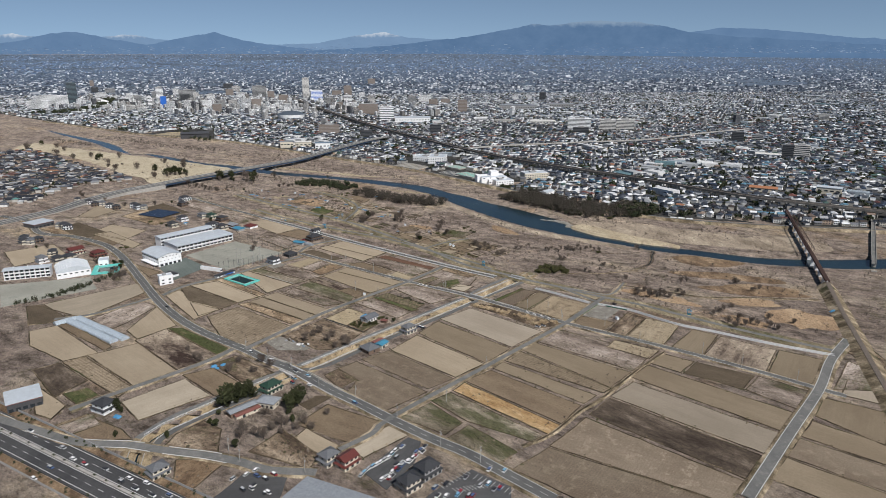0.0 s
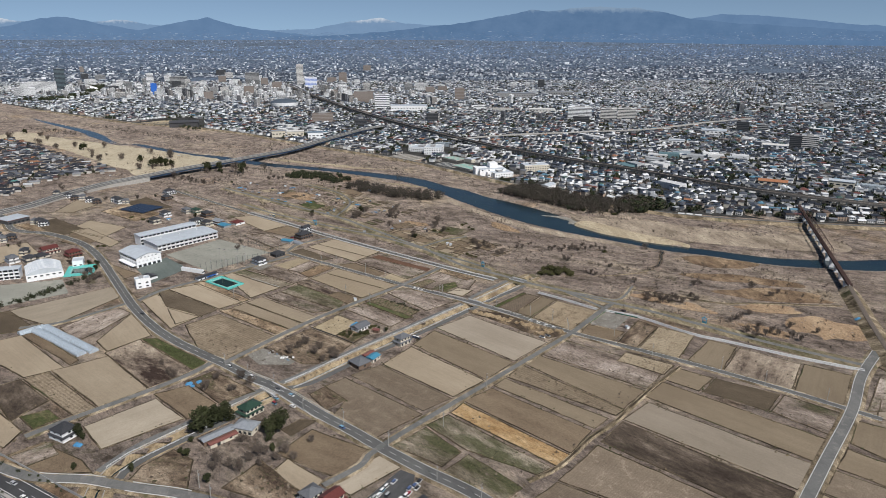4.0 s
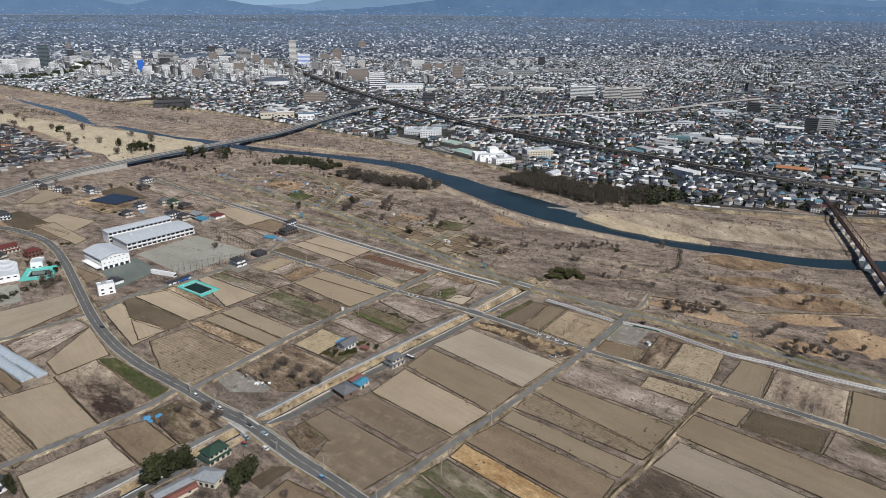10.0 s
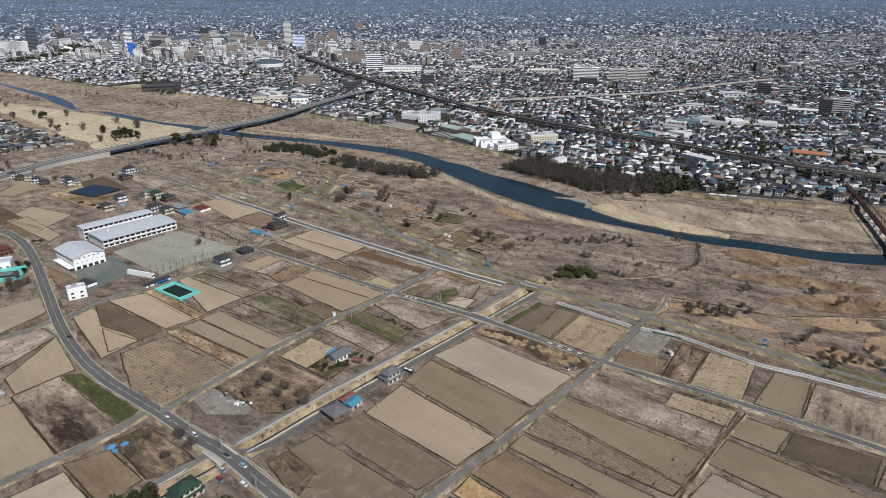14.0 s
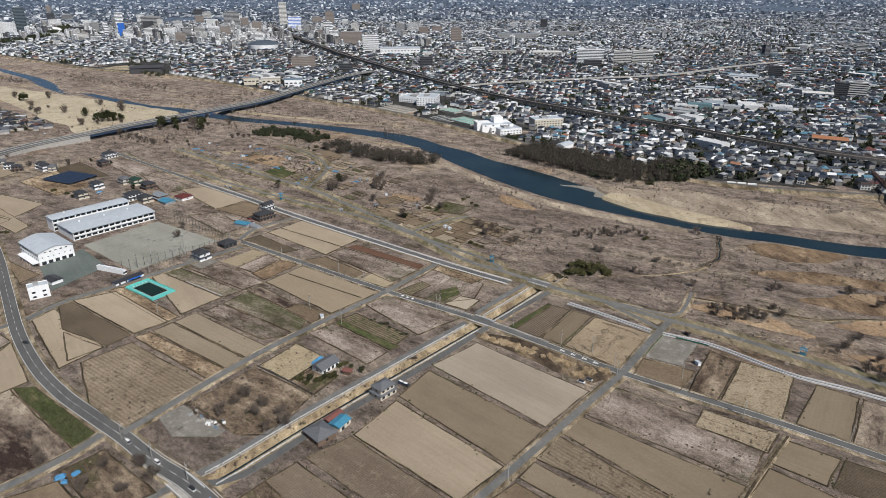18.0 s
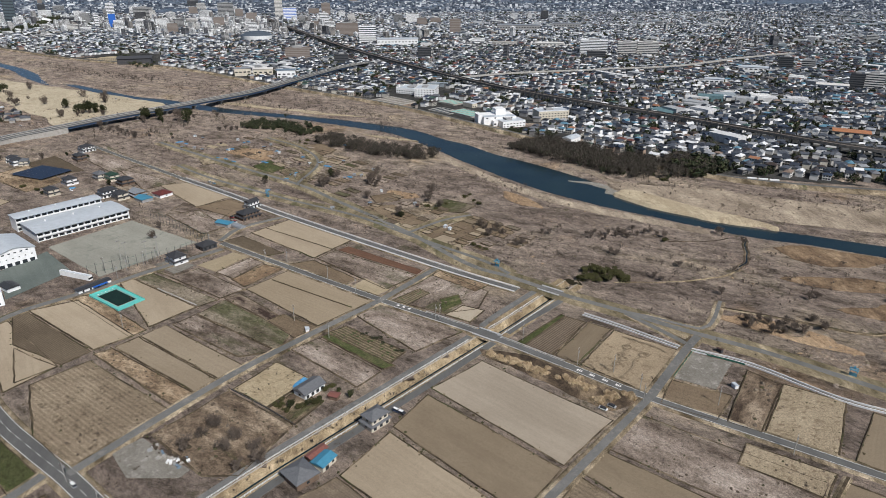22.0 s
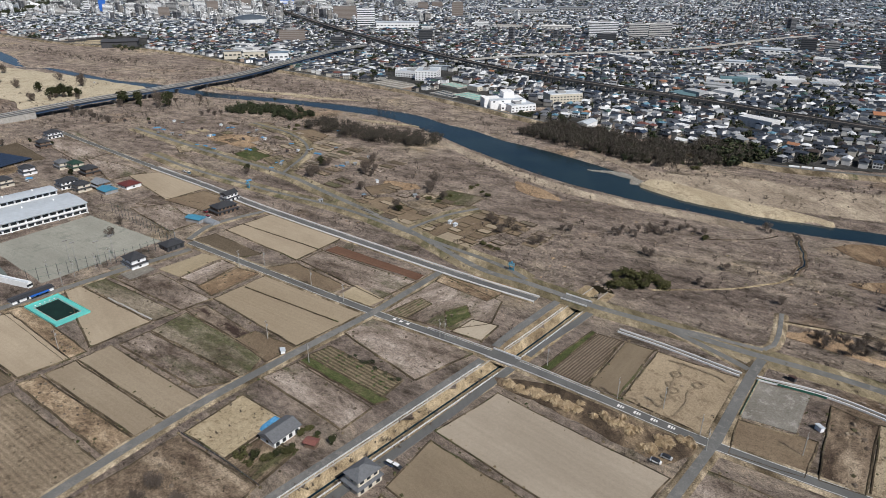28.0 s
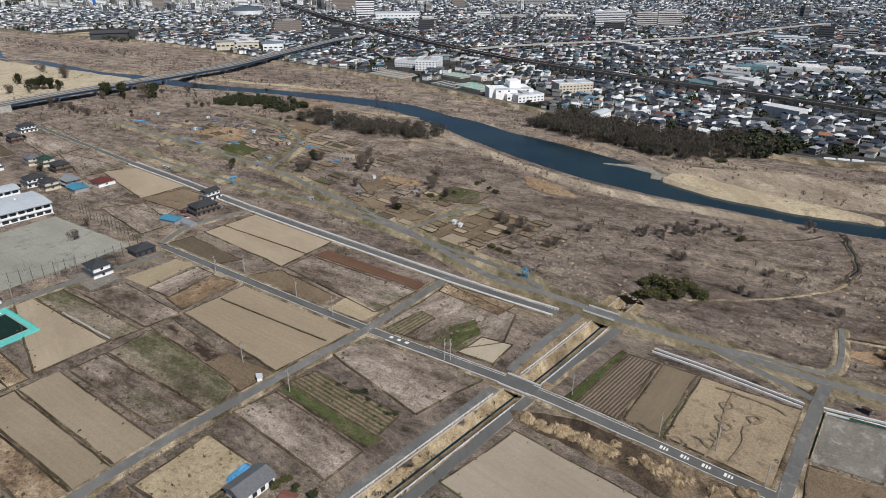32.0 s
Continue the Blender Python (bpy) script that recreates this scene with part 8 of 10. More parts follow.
def hip_house(w, d, h, roof_h, kind):
    """Vertices of walls and of a hipped or gabled roof with eaves."""
    e = 0.55
    wv, wf = box_vf(-w / 2, w / 2, -d / 2, d / 2, 0, h)
    wf = wf[1:]
    r = (w - d) / 2 if kind == 'hip' else w / 2 + e
    r = max(r, 0.3)
    rv = [(-w / 2 - e, -d / 2 - e, h), (w / 2 + e, -d / 2 - e, h), (w / 2 + e, d / 2 + e, h), (-w / 2 - e, d / 2 + e, h), (-r, 0, h + roof_h), (r, 0, h + roof_h)]
    rf = [(0, 1, 5, 4), (2, 3, 4, 5), (1, 2, 5), (3, 0, 4), (3, 2, 1, 0)]
    return (wv, wf), (rv, rf)


TOWER_SPOTS = []


def tower(x, y, w, d, h, turn, kind):
    TOWER_SPOTS.append((x, y, w, d, h, turn, kind))


tower(-1472, 3067, 39, 22, 92, 26, "glass")
tower(-1472, 2772, 76, 30, 34, 29, "white")
tower(-1525, 2983, 132, 30, 41, 28, "white")
tower(-1654, 3700, 33, 19, 31, 25, "dark")
tower(-1784, 3964, 21, 12, 30, 25, "brown")
tower(-1450, 3296, 49, 28, 33, 24, "white")
tower(-1212, 2973, 38, 22, 25, 23, "dark")
tower(-1084, 2690, 50, 29, 19, 23, "beige")
tower(-1312, 3289, 32, 19, 30, 22, "white")
tower(-1175, 3029, 34, 20, 37, 22, "grey")
tower(-1051, 2829, 15, 12, 46, 21, "white")
tower(-1193, 3285, 25, 14, 38, 21, "grey")
tower(-1110, 3119, 30, 18, 69, 20, "white")
tower(-985, 2802, 23, 13, 47, 20, "blue")
tower(-884, 2589, 29, 17, 40, 20, "white")
tower(-1018, 3221, 77, 30, 49, 18, "grey")
tower(-1018, 3184, 41, 24, 32, 18, "dark")
tower(-945, 3113, 23, 14, 43, 18, "beige")
tower(-871, 2752, 33, 19, 32, 18, "white")
tower(-800, 2651, 16, 12, 31, 18, "dark")
tower(-782, 2702, 37, 21, 36, 17, "white")
tower(-711, 2585, 33, 19, 30, 16, "brown")
tower(-926, 3283, 35, 20, 26, 16, "white")
tower(-743, 2773, 31, 18, 32, 16, "grey")
tower(-982, 3837, 52, 27, 29, 15, "dark")
tower(-905, 3551, 38, 22, 33, 15, "brown")
tower(-678, 2698, 33, 19, 38, 15, "beige")
tower(-780, 3285, 50, 29, 31, 14, "white")
tower(-626, 2697, 35, 20, 42, 14, "white")
tower(-917, 3739, 42, 25, 29, 14, "beige")
tower(-597, 2746, 37, 22, 38, 13, "brown")
tower(-711, 3356, 66, 30, 59, 12, "grey")
tower(-653, 3350, 33, 19, 34, 11, "brown")
tower(-523, 2958, 40, 23, 41, 10, "brown")
tower(-426, 2471, 26, 15, 39, 10, "white")
tower(-480, 3347, 33, 19, 98, 9, "beige")
tower(-398, 3110, 52, 30, 51, 8, "blueglass")
tower(-321, 2954, 45, 26, 28, 7, "grey")
tower(-349, 3547, 49, 28, 25, 6, "brown")
tower(-253, 2684, 25, 14, 28, 6, "brown")
tower(-281, 3422, 39, 23, 56, 5, "brown")
tower(-230, 2785, 32, 18, 48, 5, "white")
tower(-188, 2526, 29, 17, 38, 5, "white")
tower(-129, 2469, 70, 30, 37, 3, "brown")
tower(-205, 3341, 28, 16, 26, 4, "white")
tower(-140, 2946, 29, 17, 35, 3, "beige")
tower(-186, 3992, 43, 25, 31, 3, "brown")
tower(-56, 2229, 48, 28, 46, 2, "white")
tower(40, 2943, 34, 20, 33, -1, "grey")
tower(98, 3006, 51, 29, 31, -2, "white")
tower(129, 2857, 37, 22, 25, -3, "brown")
tower(187, 2941, 41, 24, 21, -4, "brown")
tower(222, 2494, 35, 20, 47, -5, "brown")
tower(91, 1872, 32, 18, 24, -3, "dark")
tower(-212, 1890, 57, 30, 24, 7, "brown")
tower(-102, 1802, 30, 17, 18, 4, "dark")
tower(534, 3150, 29, 17, 23, -10, "white")
tower(601, 3146, 20, 12, 23, -11, "white")
tower(657, 3113, 29, 17, 37, -12, "dark")
tower(519, 1921, 67, 30, 34, -16, "white")
tower(501, 1836, 43, 25, 17, -16, "dark")
tower(594, 1891, 44, 26, 32, -18, "beige")
tower(647, 1891, 50, 29, 32, -20, "beige")
tower(260, 2182, 37, 21, 14, -7, "white")
tower(1010, 2751, 28, 16, 16, -21, "grey")
tower(854, 1630, 28, 16, 25, -29, "dark")
tower(838, 1376, 23, 13, 27, -33, "dark")
tower(865, 1370, 32, 18, 28, -34, "beige")
tower(1388, 2106, 29, 17, 23, -35, "beige")
tower(909, 1636, 26, 15, 17, -30, "grey")
tower(-736, 3593, 44, 25, 34, 12, "white")
tower(-388, 2471, 32, 18, 20, 9, "white")
tower(-993, 2593, 33, 19, 18, 22, "white")
tower(-1569, 3685, 49, 29, 25, 24, "grey")
tower(-1192, 3596, 35, 20, 33, 19, "white")


TOWER_LOOK = {"glass": ("wall_glass", "glass_dark", "tall grey glass office tower"), "white": ("wall_white", "glass_dark", "white city building with window bands"), "dark": ("wall_dark", "glass_dark", "dark city block"),
              "brown": ("wall_tan_brown", "balcony_tan", "brown apartment building with pale balconies"), "beige": ("wall_beige", "glass_dark", "beige apartment building"), "grey": ("wall_grey", "glass_dark", "grey city building"),
              "blue": ("wall_blue", "wall_blue", "bright blue-fronted city building"), "blueglass": ("wall_white", "wall_blue", "white building with blue glass bands")}


def build_tower(x, y, w, d, h, turn, kind):
    wall, band, label = TOWER_LOOK[kind]
    ob = tagged(empty("city_building", x, y, turn, rise(y)), "%s, about %d storeys" % (label, max(2, round(h / 3.6))), "building")
    part("wall", box_vf(-w / 2, w / 2, -d / 2, d / 2, -1, h), wall, ob)
    part("penthouse", box_vf(-w * 0.2, w * 0.2, -d * 0.25, d * 0.25, h, h + 3.2), "wall_grey", ob)
    part("parapet", join(box_vf(-w / 2 - 0.1, w / 2 + 0.1, -d / 2 - 0.1, -d / 2 + 0.3, h, h + 0.9), box_vf(w / 2 - 0.3, w / 2 + 0.1, -d / 2 + 0.3, d / 2, h, h + 0.9)), wall, ob)
    floors = max(2, int(h / (3.6 if h < 45 else 5.2)))
    fh = h / floors
    me = shared(("window_band", round(w), round(d), kind), lambda: box_vf(-w / 2 - 0.12, w / 2 + 0.12, -d / 2 - 0.12, d * 0.36, 0, fh * 0.42), band)
    for k in range(floors):
        put("window_band", me, ob, 0, 0, (k + 0.3) * fh)


for spot in TOWER_SPOTS:
    build_tower(*spot)


def long_block(name, label, x, y, w, d, h, turn, wall, roof, rise_h=1.5):
    ob = tagged(empty(name, x, y, turn), label, "building")
    part("wall", box_vf(-w / 2, w / 2, -d / 2, d / 2, 0, h), wall, ob)
    part("roof", roof_vf(w, d, h, rise_h, 'gable', 0.8, 0.4), roof, ob)
    n = max(4, int(w / 9))
    for i in range(n):
        put("window", shared(("wide_window", 5), lambda: box_vf(-2.6, 2.6, -0.1, 0.1, 0, 2.2), "glass_dark"), ob, (-0.5 + (i + 0.5) / n) * w, -d / 2 - 0.05, h * 0.45)
    TOWER_SPOTS.append((x, y, w, d, h, turn, "white"))


long_block("mall", "long white shopping hall with a bright roof", 30, 2186, 114, 45, 16, 0, "wall_white", "roof_white")
long_block("factory_hall", "long blue-grey factory hall", 462, 2655, 149, 45, 16, -10, "wall_grey", "tin_grey")
long_block("factory_hall", "grey flat-roofed factory hall", 654, 2723, 97, 45, 16, -13, "wall_grey", "tin_grey")
long_block("works_hall", "long beige works hall", 449, 2108, 79, 41, 10, -12, "wall_beige", "wall_beige")
long_block("works_hall", "low beige works hall", 330, 2139, 65, 34, 9, -9, "wall_beige", "concrete")
long_block("town_shed", "broad pale-roofed shed by the viaduct", 692, 1005, 35, 18, 12, -37, "wall_cream", "roof_white")
long_block("town_shed", "broad tan-roofed store in the town", 799, 1384, 51, 27, 8, -31, "wall_white", "wall_beige")
long_block("red_roof_block", "orange tiled long house by the viaduct", 597, 1034, 42, 22, 7, -32, "wall_cream", "roof_orange")
long_block("school_block", "pale riverside school block with a grey roof", -285, 1611, 31, 18, 15, 10, "wall_cream", "tin_grey")
long_block("school_block", "cream riverside school block", -245, 1610, 38, 20, 14, 9, "wall_cream", "wall_beige")
long_block("blue_roof_hall", "white hall with a grey-blue roof", -194, 1575, 35, 18, 16, 7, "wall_white", "tin_blue2")
long_block("town_shed", "white-roofed shop in the town", 609, 1445, 33, 18, 11, -24, "wall_white", "roof_white")
long_block("town_shed", "wide white-roofed shop hall", 769, 1604, 56, 29, 10, -26, "wall_white", "roof_white")
long_block("town_shed", "grey-roofed workshop in the town", 947, 1484, 47, 24, 13, -34, "wall_white", "tin_grey")


def clear_of_towers(x, y, r):
    return all((x - t[0]) ** 2 + (y - t[1]) ** 2 > (max(t[2], t[3]) / 2 + r) ** 2 for t in TOWER_SPOTS)


# arena with a blue-grey shell roof
ar = tagged(empty("arena", -390, 2330, 10), "round arena with a dark blue-grey shell roof", "arena")
n = 28
part("wall", cyl_vf(44, 46, 0, 14, n), "wall_white", ar)
rings = [(48, 14), (42, 18), (30, 22.5), (15, 25), (0.5, 26)]
part("roof", ([(r * math.cos(2 * math.pi * i / n), r * 0.8 * math.sin(2 * math.pi * i / n), z) for r, z in rings for i in range(n)], [(k * n + i, k * n + (i + 1) % n, (k + 1) * n + (i + 1) % n, (k + 1) * n + i) for k in range(4) for i in range(n)]), "arena_roof", ar)
TOWER_SPOTS.append((-390, 2330, 92, 92, 20, 0, "white"))
dm = tagged(empty("white_dome", -1330, 3010, 0), "low white dome hall", "dome")
part("dome", ([(r * math.cos(2 * math.pi * i / n), r * math.sin(2 * math.pi * i / n), z) for r, z in ((40, 0), (38, 9), (28, 17), (14, 21), (0.5, 22))for i in range(n)], [(k * n + i, k * n + (i + 1) % n, (k + 1) * n + (i + 1) % n, (k + 1) * n + i) for k in range(4) for i in range(n)]), "wall_white", dm)

rnd = random.Random(7)
walls, roofs, roofs2, big, greens = Heap(), Heap(), Heap(), Heap(), Heap()
tuft = cloud_vf(26, 4.2, 4.2, 3.2, 3.6, 1.5, 5)
shapes = [hip_house(w * 0.9, d * 0.9, h, rh, k) for w, d, h, rh, k in ((9, 7, 5.6, 1.8, 'hip'), (11, 8, 5.8, 2.0, 'gable'), (8, 7, 5.6, 1.6, 'hip'), (12, 8, 5.6, 2.2, 'hip'), (9, 8, 6.0, 1.9, 'gable'), (10, 6, 3.2, 1.5, 'gable'), (13, 9, 6.0, 0.3, 'gable'))]
cell = 12.5
near_count = 0
NEAR = {}


def near_house(si, x, y, turn):
    """The first rows of houses behind the dike, each a thing of its own."""
    if si not in NEAR:
        w_, r_ = shapes[si]
        ob = tagged(new("town_house"), "small two-storey town house with a tiled roof behind the dike", "house", "houses behind the dike")
        part("wall", w_, "house_wall", ob)
        part("roof", r_, "house_roof", ob)
        xs_ = [p[0] for p in w_[0]]
        ys_ = [p[1] for p in w_[0]]
        for k in range(3):
            put("window", window_mesh(1.6, 1.3), ob, min(xs_) * 0.6 + (max(xs_) - min(xs_)) * 0.3 * k, min(ys_) - 0.03, 3.6 if max(p[2] for p in w_[0]) > 5 else 1.0)
            if max(p[2] for p in w_[0]) > 5:
                put("window", window_mesh(1.8, 1.6), ob, min(xs_) * 0.6 + (max(xs_) - min(xs_)) * 0.3 * k, min(ys_) - 0.03, 0.8)
        ob.matrix_world = pose(x, y, 0.1, 0, 0, math.degrees(turn))
        NEAR[si] = ob
    else:
        copy_thing(NEAR[si], pose(x, y, 0.1, 0, 0, math.degrees(turn)))


count = 0
for gy_ in np.arange(620, 3600, cell):
    step = cell * (1.0 if gy_ < 2000 else 1.25)
    for gx_ in np.arange(-0.70 * gy_ - 60, 0.90 * gy_ + 60, step):
        if gy_ > 2000 and rnd.random() < 0.22:
            continue
        hood = noise.noise(Vector((gx_ * 0.004, gy_ * 0.004, 5)))
        a = radians(-38) + hood * 0.9
        x, y = gx_ + rnd.uniform(-2.5, 2.5), gy_ + rnd.uniform(-2.5, 2.5)
        if y < town_edge(x) + 22 or not free_of_lines(x, y, 8) or not clear_of_towers(x, y, 6):
            continue
        if math.hypot(x - 160, y - 1140) < 52 or math.hypot(x - 12, y - 1308) < 50 or math.hypot(x - 98, y - 1225) < 52 or math.hypot(x - 106, y - 1292) < 30 or math.hypot(x - 60, y - 1390) < 60 or math.hypot(x - 224, y - 1037) < 30 or math.hypot(x + 640, y - 1900) < 105 or math.hypot(x + 565, y - 1820) < 60 or math.hypot(x - 237, y - 1170) < 32:
            continue
        if math.hypot(x + 60, y - 1722) < 26 or math.hypot(x + 100, y - 1640) < 26:
            continue
        if rnd.random() < 0.10 + 0.12 * (noise.noise(Vector((x * 0.01, y * 0.01, 2))) > 0.15):
            for _ in range(3):
                greens.add(tuft, x + rnd.uniform(-6, 6), y + rnd.uniform(-6, 6), rnd.uniform(-1, 1), rnd.uniform(0, 6))
            continue
        row = (x * math.sin(a) + y * math.cos(a)) % 74
        col = (x * math.cos(a) - y * math.sin(a)) % 155
        if row < 5 or col < 5 or rnd.random() < 0.03:
            continue
        if noise.noise(Vector((x * 0.006, y * 0.006, 9))) > 0.36 and rnd.random() < 0.5:
            if rnd.random() < 0.22:
                vf = box_vf(-rnd.uniform(9, 22), rnd.uniform(9, 22), -rnd.uniform(6, 12), rnd.uniform(6, 12), 0, rnd.uniform(5, 10))
                big.add(vf, x, y, 0, a)
            continue
        si = rnd.randrange(len(shapes))
        w_, r_ = shapes[si]
        turn = a + rnd.choice((0, math.pi / 2)) + rnd.uniform(-0.08, 0.08)
        if y < town_edge(x) + 95 and -350 < x < 640 and near_count < 215:
            near_count += 1
            near_house(si, x, y, turn)
            continue
        walls.add(w_, x, y, 0, turn)
        # beyond about 2250 m the roofs get the haze-tinted palette
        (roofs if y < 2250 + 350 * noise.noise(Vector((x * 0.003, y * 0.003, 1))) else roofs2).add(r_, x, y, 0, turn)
        count += 1
walls.build("town_house_walls", "town_walls", "pale walls of countless small town houses", "houses")
roofs.build("town_house_roofs", "town_roofs", "grey, dark and coloured roofs of countless town houses", "roofs")
roofs2.build("town_house_roofs_beyond", "town_roofs_grey", "roofs of the houses farther off, tinted grey-blue as by haze", "roofs")
big.build("town_sheds", "big_roofs", "flat-roofed shops and workshops among the houses", "buildings")
mids, panes = Heap(), Heap()
for cx, cy, sx_, sy_, cnt in ((-900, 2850, 260, 200, 190), (-560, 2720, 170, 190, 120), (-330, 2700, 180, 220, 90), (-100, 2500, 180, 200, 40), (-1350, 3000, 200, 180, 60), (700, 2000, 500, 350, 16), (200, 2100, 350, 300, 14)):
    for _ in range(int(cnt * 0.75)):
        x, y = rnd.gauss(cx, sx_), rnd.gauss(cy, sy_)
        if y < town_edge(x) + 250 or y > 3590 or not free_of_lines(x, y, 14) or not clear_of_towers(x, y, 8):
            continue
        w, d, h = rnd.uniform(8, 20), rnd.uniform(8, 14), rnd.choice((10, 13, 16, 20, 24, 30))
        fl = [box_vf(-w / 2, w / 2, -d / 2, d / 2, 0, h)] + [box_vf(-w * 0.2, w * 0.15, -d * 0.2, d * 0.2, h, h + 2.5)]
        turn = radians(rnd.choice((-30, -38, 20, 55)) + rnd.uniform(-5, 5))
        mids.add(join(*fl), x, y, 0, turn)
        n = int(h / 3.3)
        style = rnd.random()
        for k in range(n):
            z0 = (k + 0.32) * h / n
            if style < 0.45:
                panes.add(box_vf(-w * 0.46, w * 0.46, -d / 2 - 0.12, d / 2 + 0.12, z0, z0 + h / n * 0.42), x, y, 0, turn)
            else:
                for q in range(3):
                    panes.add(box_vf((-0.44 + 0.31 * q) * w, (-0.20 + 0.31 * q) * w, -d / 2 - 0.12, d / 2 + 0.12, z0, z0 + h / n * 0.45), x, y, 0, turn)
            panes.add(box_vf(-w / 2 - 0.12, w / 2 + 0.12, -d * 0.34, d * 0.34, z0, z0 + h / n * 0.42), x, y, 0, turn)
panes.build("mid_rise_windows", "glass_dark", "dark window bands of the mid-rise blocks", "windows")
mids.build("mid_rise_blocks", "mid_walls", "white and grey mid-rise blocks of the city centre", "buildings")
greens.build("town_trees", "leaf_dark_mix", "dark evergreen and bare garden trees between the houses", "trees")
fars = [Heap(), Heap(), Heap()]
made = 0
while made < 46000:
    s = rnd.random() ** 1.15
    y = 3600 + 1490 * s
    k = y * ((1 - s) / 3600 + s / 50000)
    x = rnd.uniform(-0.66 * y, 0.86 * y)
    # streets, tree belts and fields leave long gaps across the plain
    belt = noise.noise(Vector((x * 0.0016, y * 0.011, 3))) + 0.6 * noise.noise(Vector((x * 0.006, y * 0.03, 8)))
    if belt < -0.28 + rnd.uniform(-0.1, 0.1):
        continue
    made += 1
    w = rnd.uniform(3.2, 7) * (0.4 + 0.6 * k) * (2.6 if rnd.random() < 0.05 + 0.08 * (belt > 0.3) else 1)
    h = rnd.uniform(4, 7.5) * (0.35 + 0.65 * k) * (2.4 if rnd.random() < 0.04 else 1)
    # farther layers take the materials with more haze in their colour
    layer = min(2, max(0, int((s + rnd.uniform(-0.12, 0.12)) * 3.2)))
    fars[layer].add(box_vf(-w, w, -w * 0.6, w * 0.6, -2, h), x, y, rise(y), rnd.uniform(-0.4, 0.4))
# villages scattered up the foot of the volcano
for i in range(3400):
    x, z = rnd.uniform(-3300, 4400), 203 + abs(rnd.gauss(0, 26))
    top = max(240.0, float(np.interp(x, [-900, 380, 1465, 2400, 4600], [222, 312, 439, 330, 235])))
    y = 5140 - 0.065 * x - 30 * (1 - (z - 60) / (top - 60)) - 1.5
    w = rnd.uniform(3, 12)
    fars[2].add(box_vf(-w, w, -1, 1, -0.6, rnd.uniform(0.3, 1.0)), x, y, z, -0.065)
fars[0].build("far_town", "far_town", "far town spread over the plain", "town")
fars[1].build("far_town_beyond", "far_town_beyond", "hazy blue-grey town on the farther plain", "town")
fars[2].build("farthest_town", "farthest_town", "specks of town below the mountains, tinted haze blue", "town")

# settlement on the near side of the river, left of the highway bridge
rnd = random.Random(21)
lw, lr, lg = Heap(), Heap(), Heap()
low_shapes = [hip_house(w, d, h, rh, k) for w, d, h, rh, k in ((10, 7.5, 3.2, 2.0, "hip"), (12, 8, 3.4, 2.2, "gable"), (9, 8, 4.8, 1.9, "hip"), (14, 7, 3.2, 2.0, "gable"), (8, 7, 3.0, 1.6, "gable"))]
HAMLET = [(-939.9, 1524.5), (-919.1, 1573.1), (-891.9, 1615.6), (-767.4, 1482.3), (-678.8, 1382.9), (-535.2, 1250.6), (-494.8, 1204.7), (-553.9, 1158.1), (-580.9, 1117.9), (-572.7, 1050), (-598.7, 1006.1), (-619.1, 986.1)]


def inside(poly, x, y):
    hit = False
    for (ax, ay), (bx, by) in zip(poly, poly[1:] + poly[:1]):
        if (ay > y) != (by > y) and x < ax + (bx - ax) * (y - ay) / (by - ay):
            hit = not hit
    return hit


hx, hy = [p[0] for p in HAMLET], [p[1] for p in HAMLET]
for yy in np.arange(min(hy), max(hy), 11.5):
    for xx in np.arange(min(hx), max(hx), 11.5):
        x, y = float(xx) + rnd.uniform(-2, 2), float(yy) + rnd.uniform(-2, 2)
        if not inside(HAMLET, x, y) or not in_view(x, y, 40):
            continue
        c_, s_ = math.cos(0.35), math.sin(0.35)
        if (x * c_ + y * s_) % 92 < 7 or (y * c_ - x * s_) % 64 < 6 or rnd.random() < 0.14:
            if rnd.random() < 0.3:
                lg.add(tuft, x, y, -0.5, rnd.uniform(0, 6))
            continue
        w_, r_ = rnd.choice(low_shapes)
        a = 0.35 + rnd.choice((0, math.pi / 2)) + rnd.uniform(-0.1, 0.1)
        lw.add(w_, x, y, 0, a)
        lr.add(r_, x, y, 0, a)
lg.build("hamlet_trees", "leaf_dark_mix", "dark garden trees of the hamlet", "trees")
lw.build("hamlet_walls", "hamlet_walls", "pale walls of the dense hamlet by the river flat", "houses")
lr.build("hamlet_roofs", "hamlet_roofs", "dark and red roofs of the dense hamlet", "roofs")

# ---- railway viaduct through the town ----
via = tagged(empty("rail_viaduct", 314, 1220), "long dark concrete railway viaduct through the town", "viaduct")
VO = Vector((314, 1220, 0))
vrel = [p - VO for p in via_line]
part("deck", strip_vf(vrel, [(5.8, 7.2), (5.8, 8.6), (0, 8.7), (-5.8, 8.6), (-5.8, 7.2), (0, 6.9), (5.8, 7.2)]), "concrete_dark", via)
for o in (5.7, -5.7):
    part("sound_wall", strip_vf(vrel, [(o + 0.15, 8.6), (o + 0.15, 10.4), (o - 0.15, 10.4), (o - 0.15, 8.6)]), "concrete_dark", via)
for o in (2.2, -2.2):
    part("track_bed", strip_vf(vrel, [(o + 1.4, 8.72), (o + 1.2, 9.0), (o - 1.2, 9.0), (o - 1.4, 8.72)]), "ballast", via)
vn = normals(vrel)
pier_me = mesh_of("pier", *join(box_vf(-0.7, 0.7, -4.8, -3.4, 0, 7.0), box_vf(-0.7, 0.7, 3.4, 4.8, 0, 7.0), box_vf(-0.8, 0.8, -5.2, 5.2, 6.2, 7.1)), "concrete")
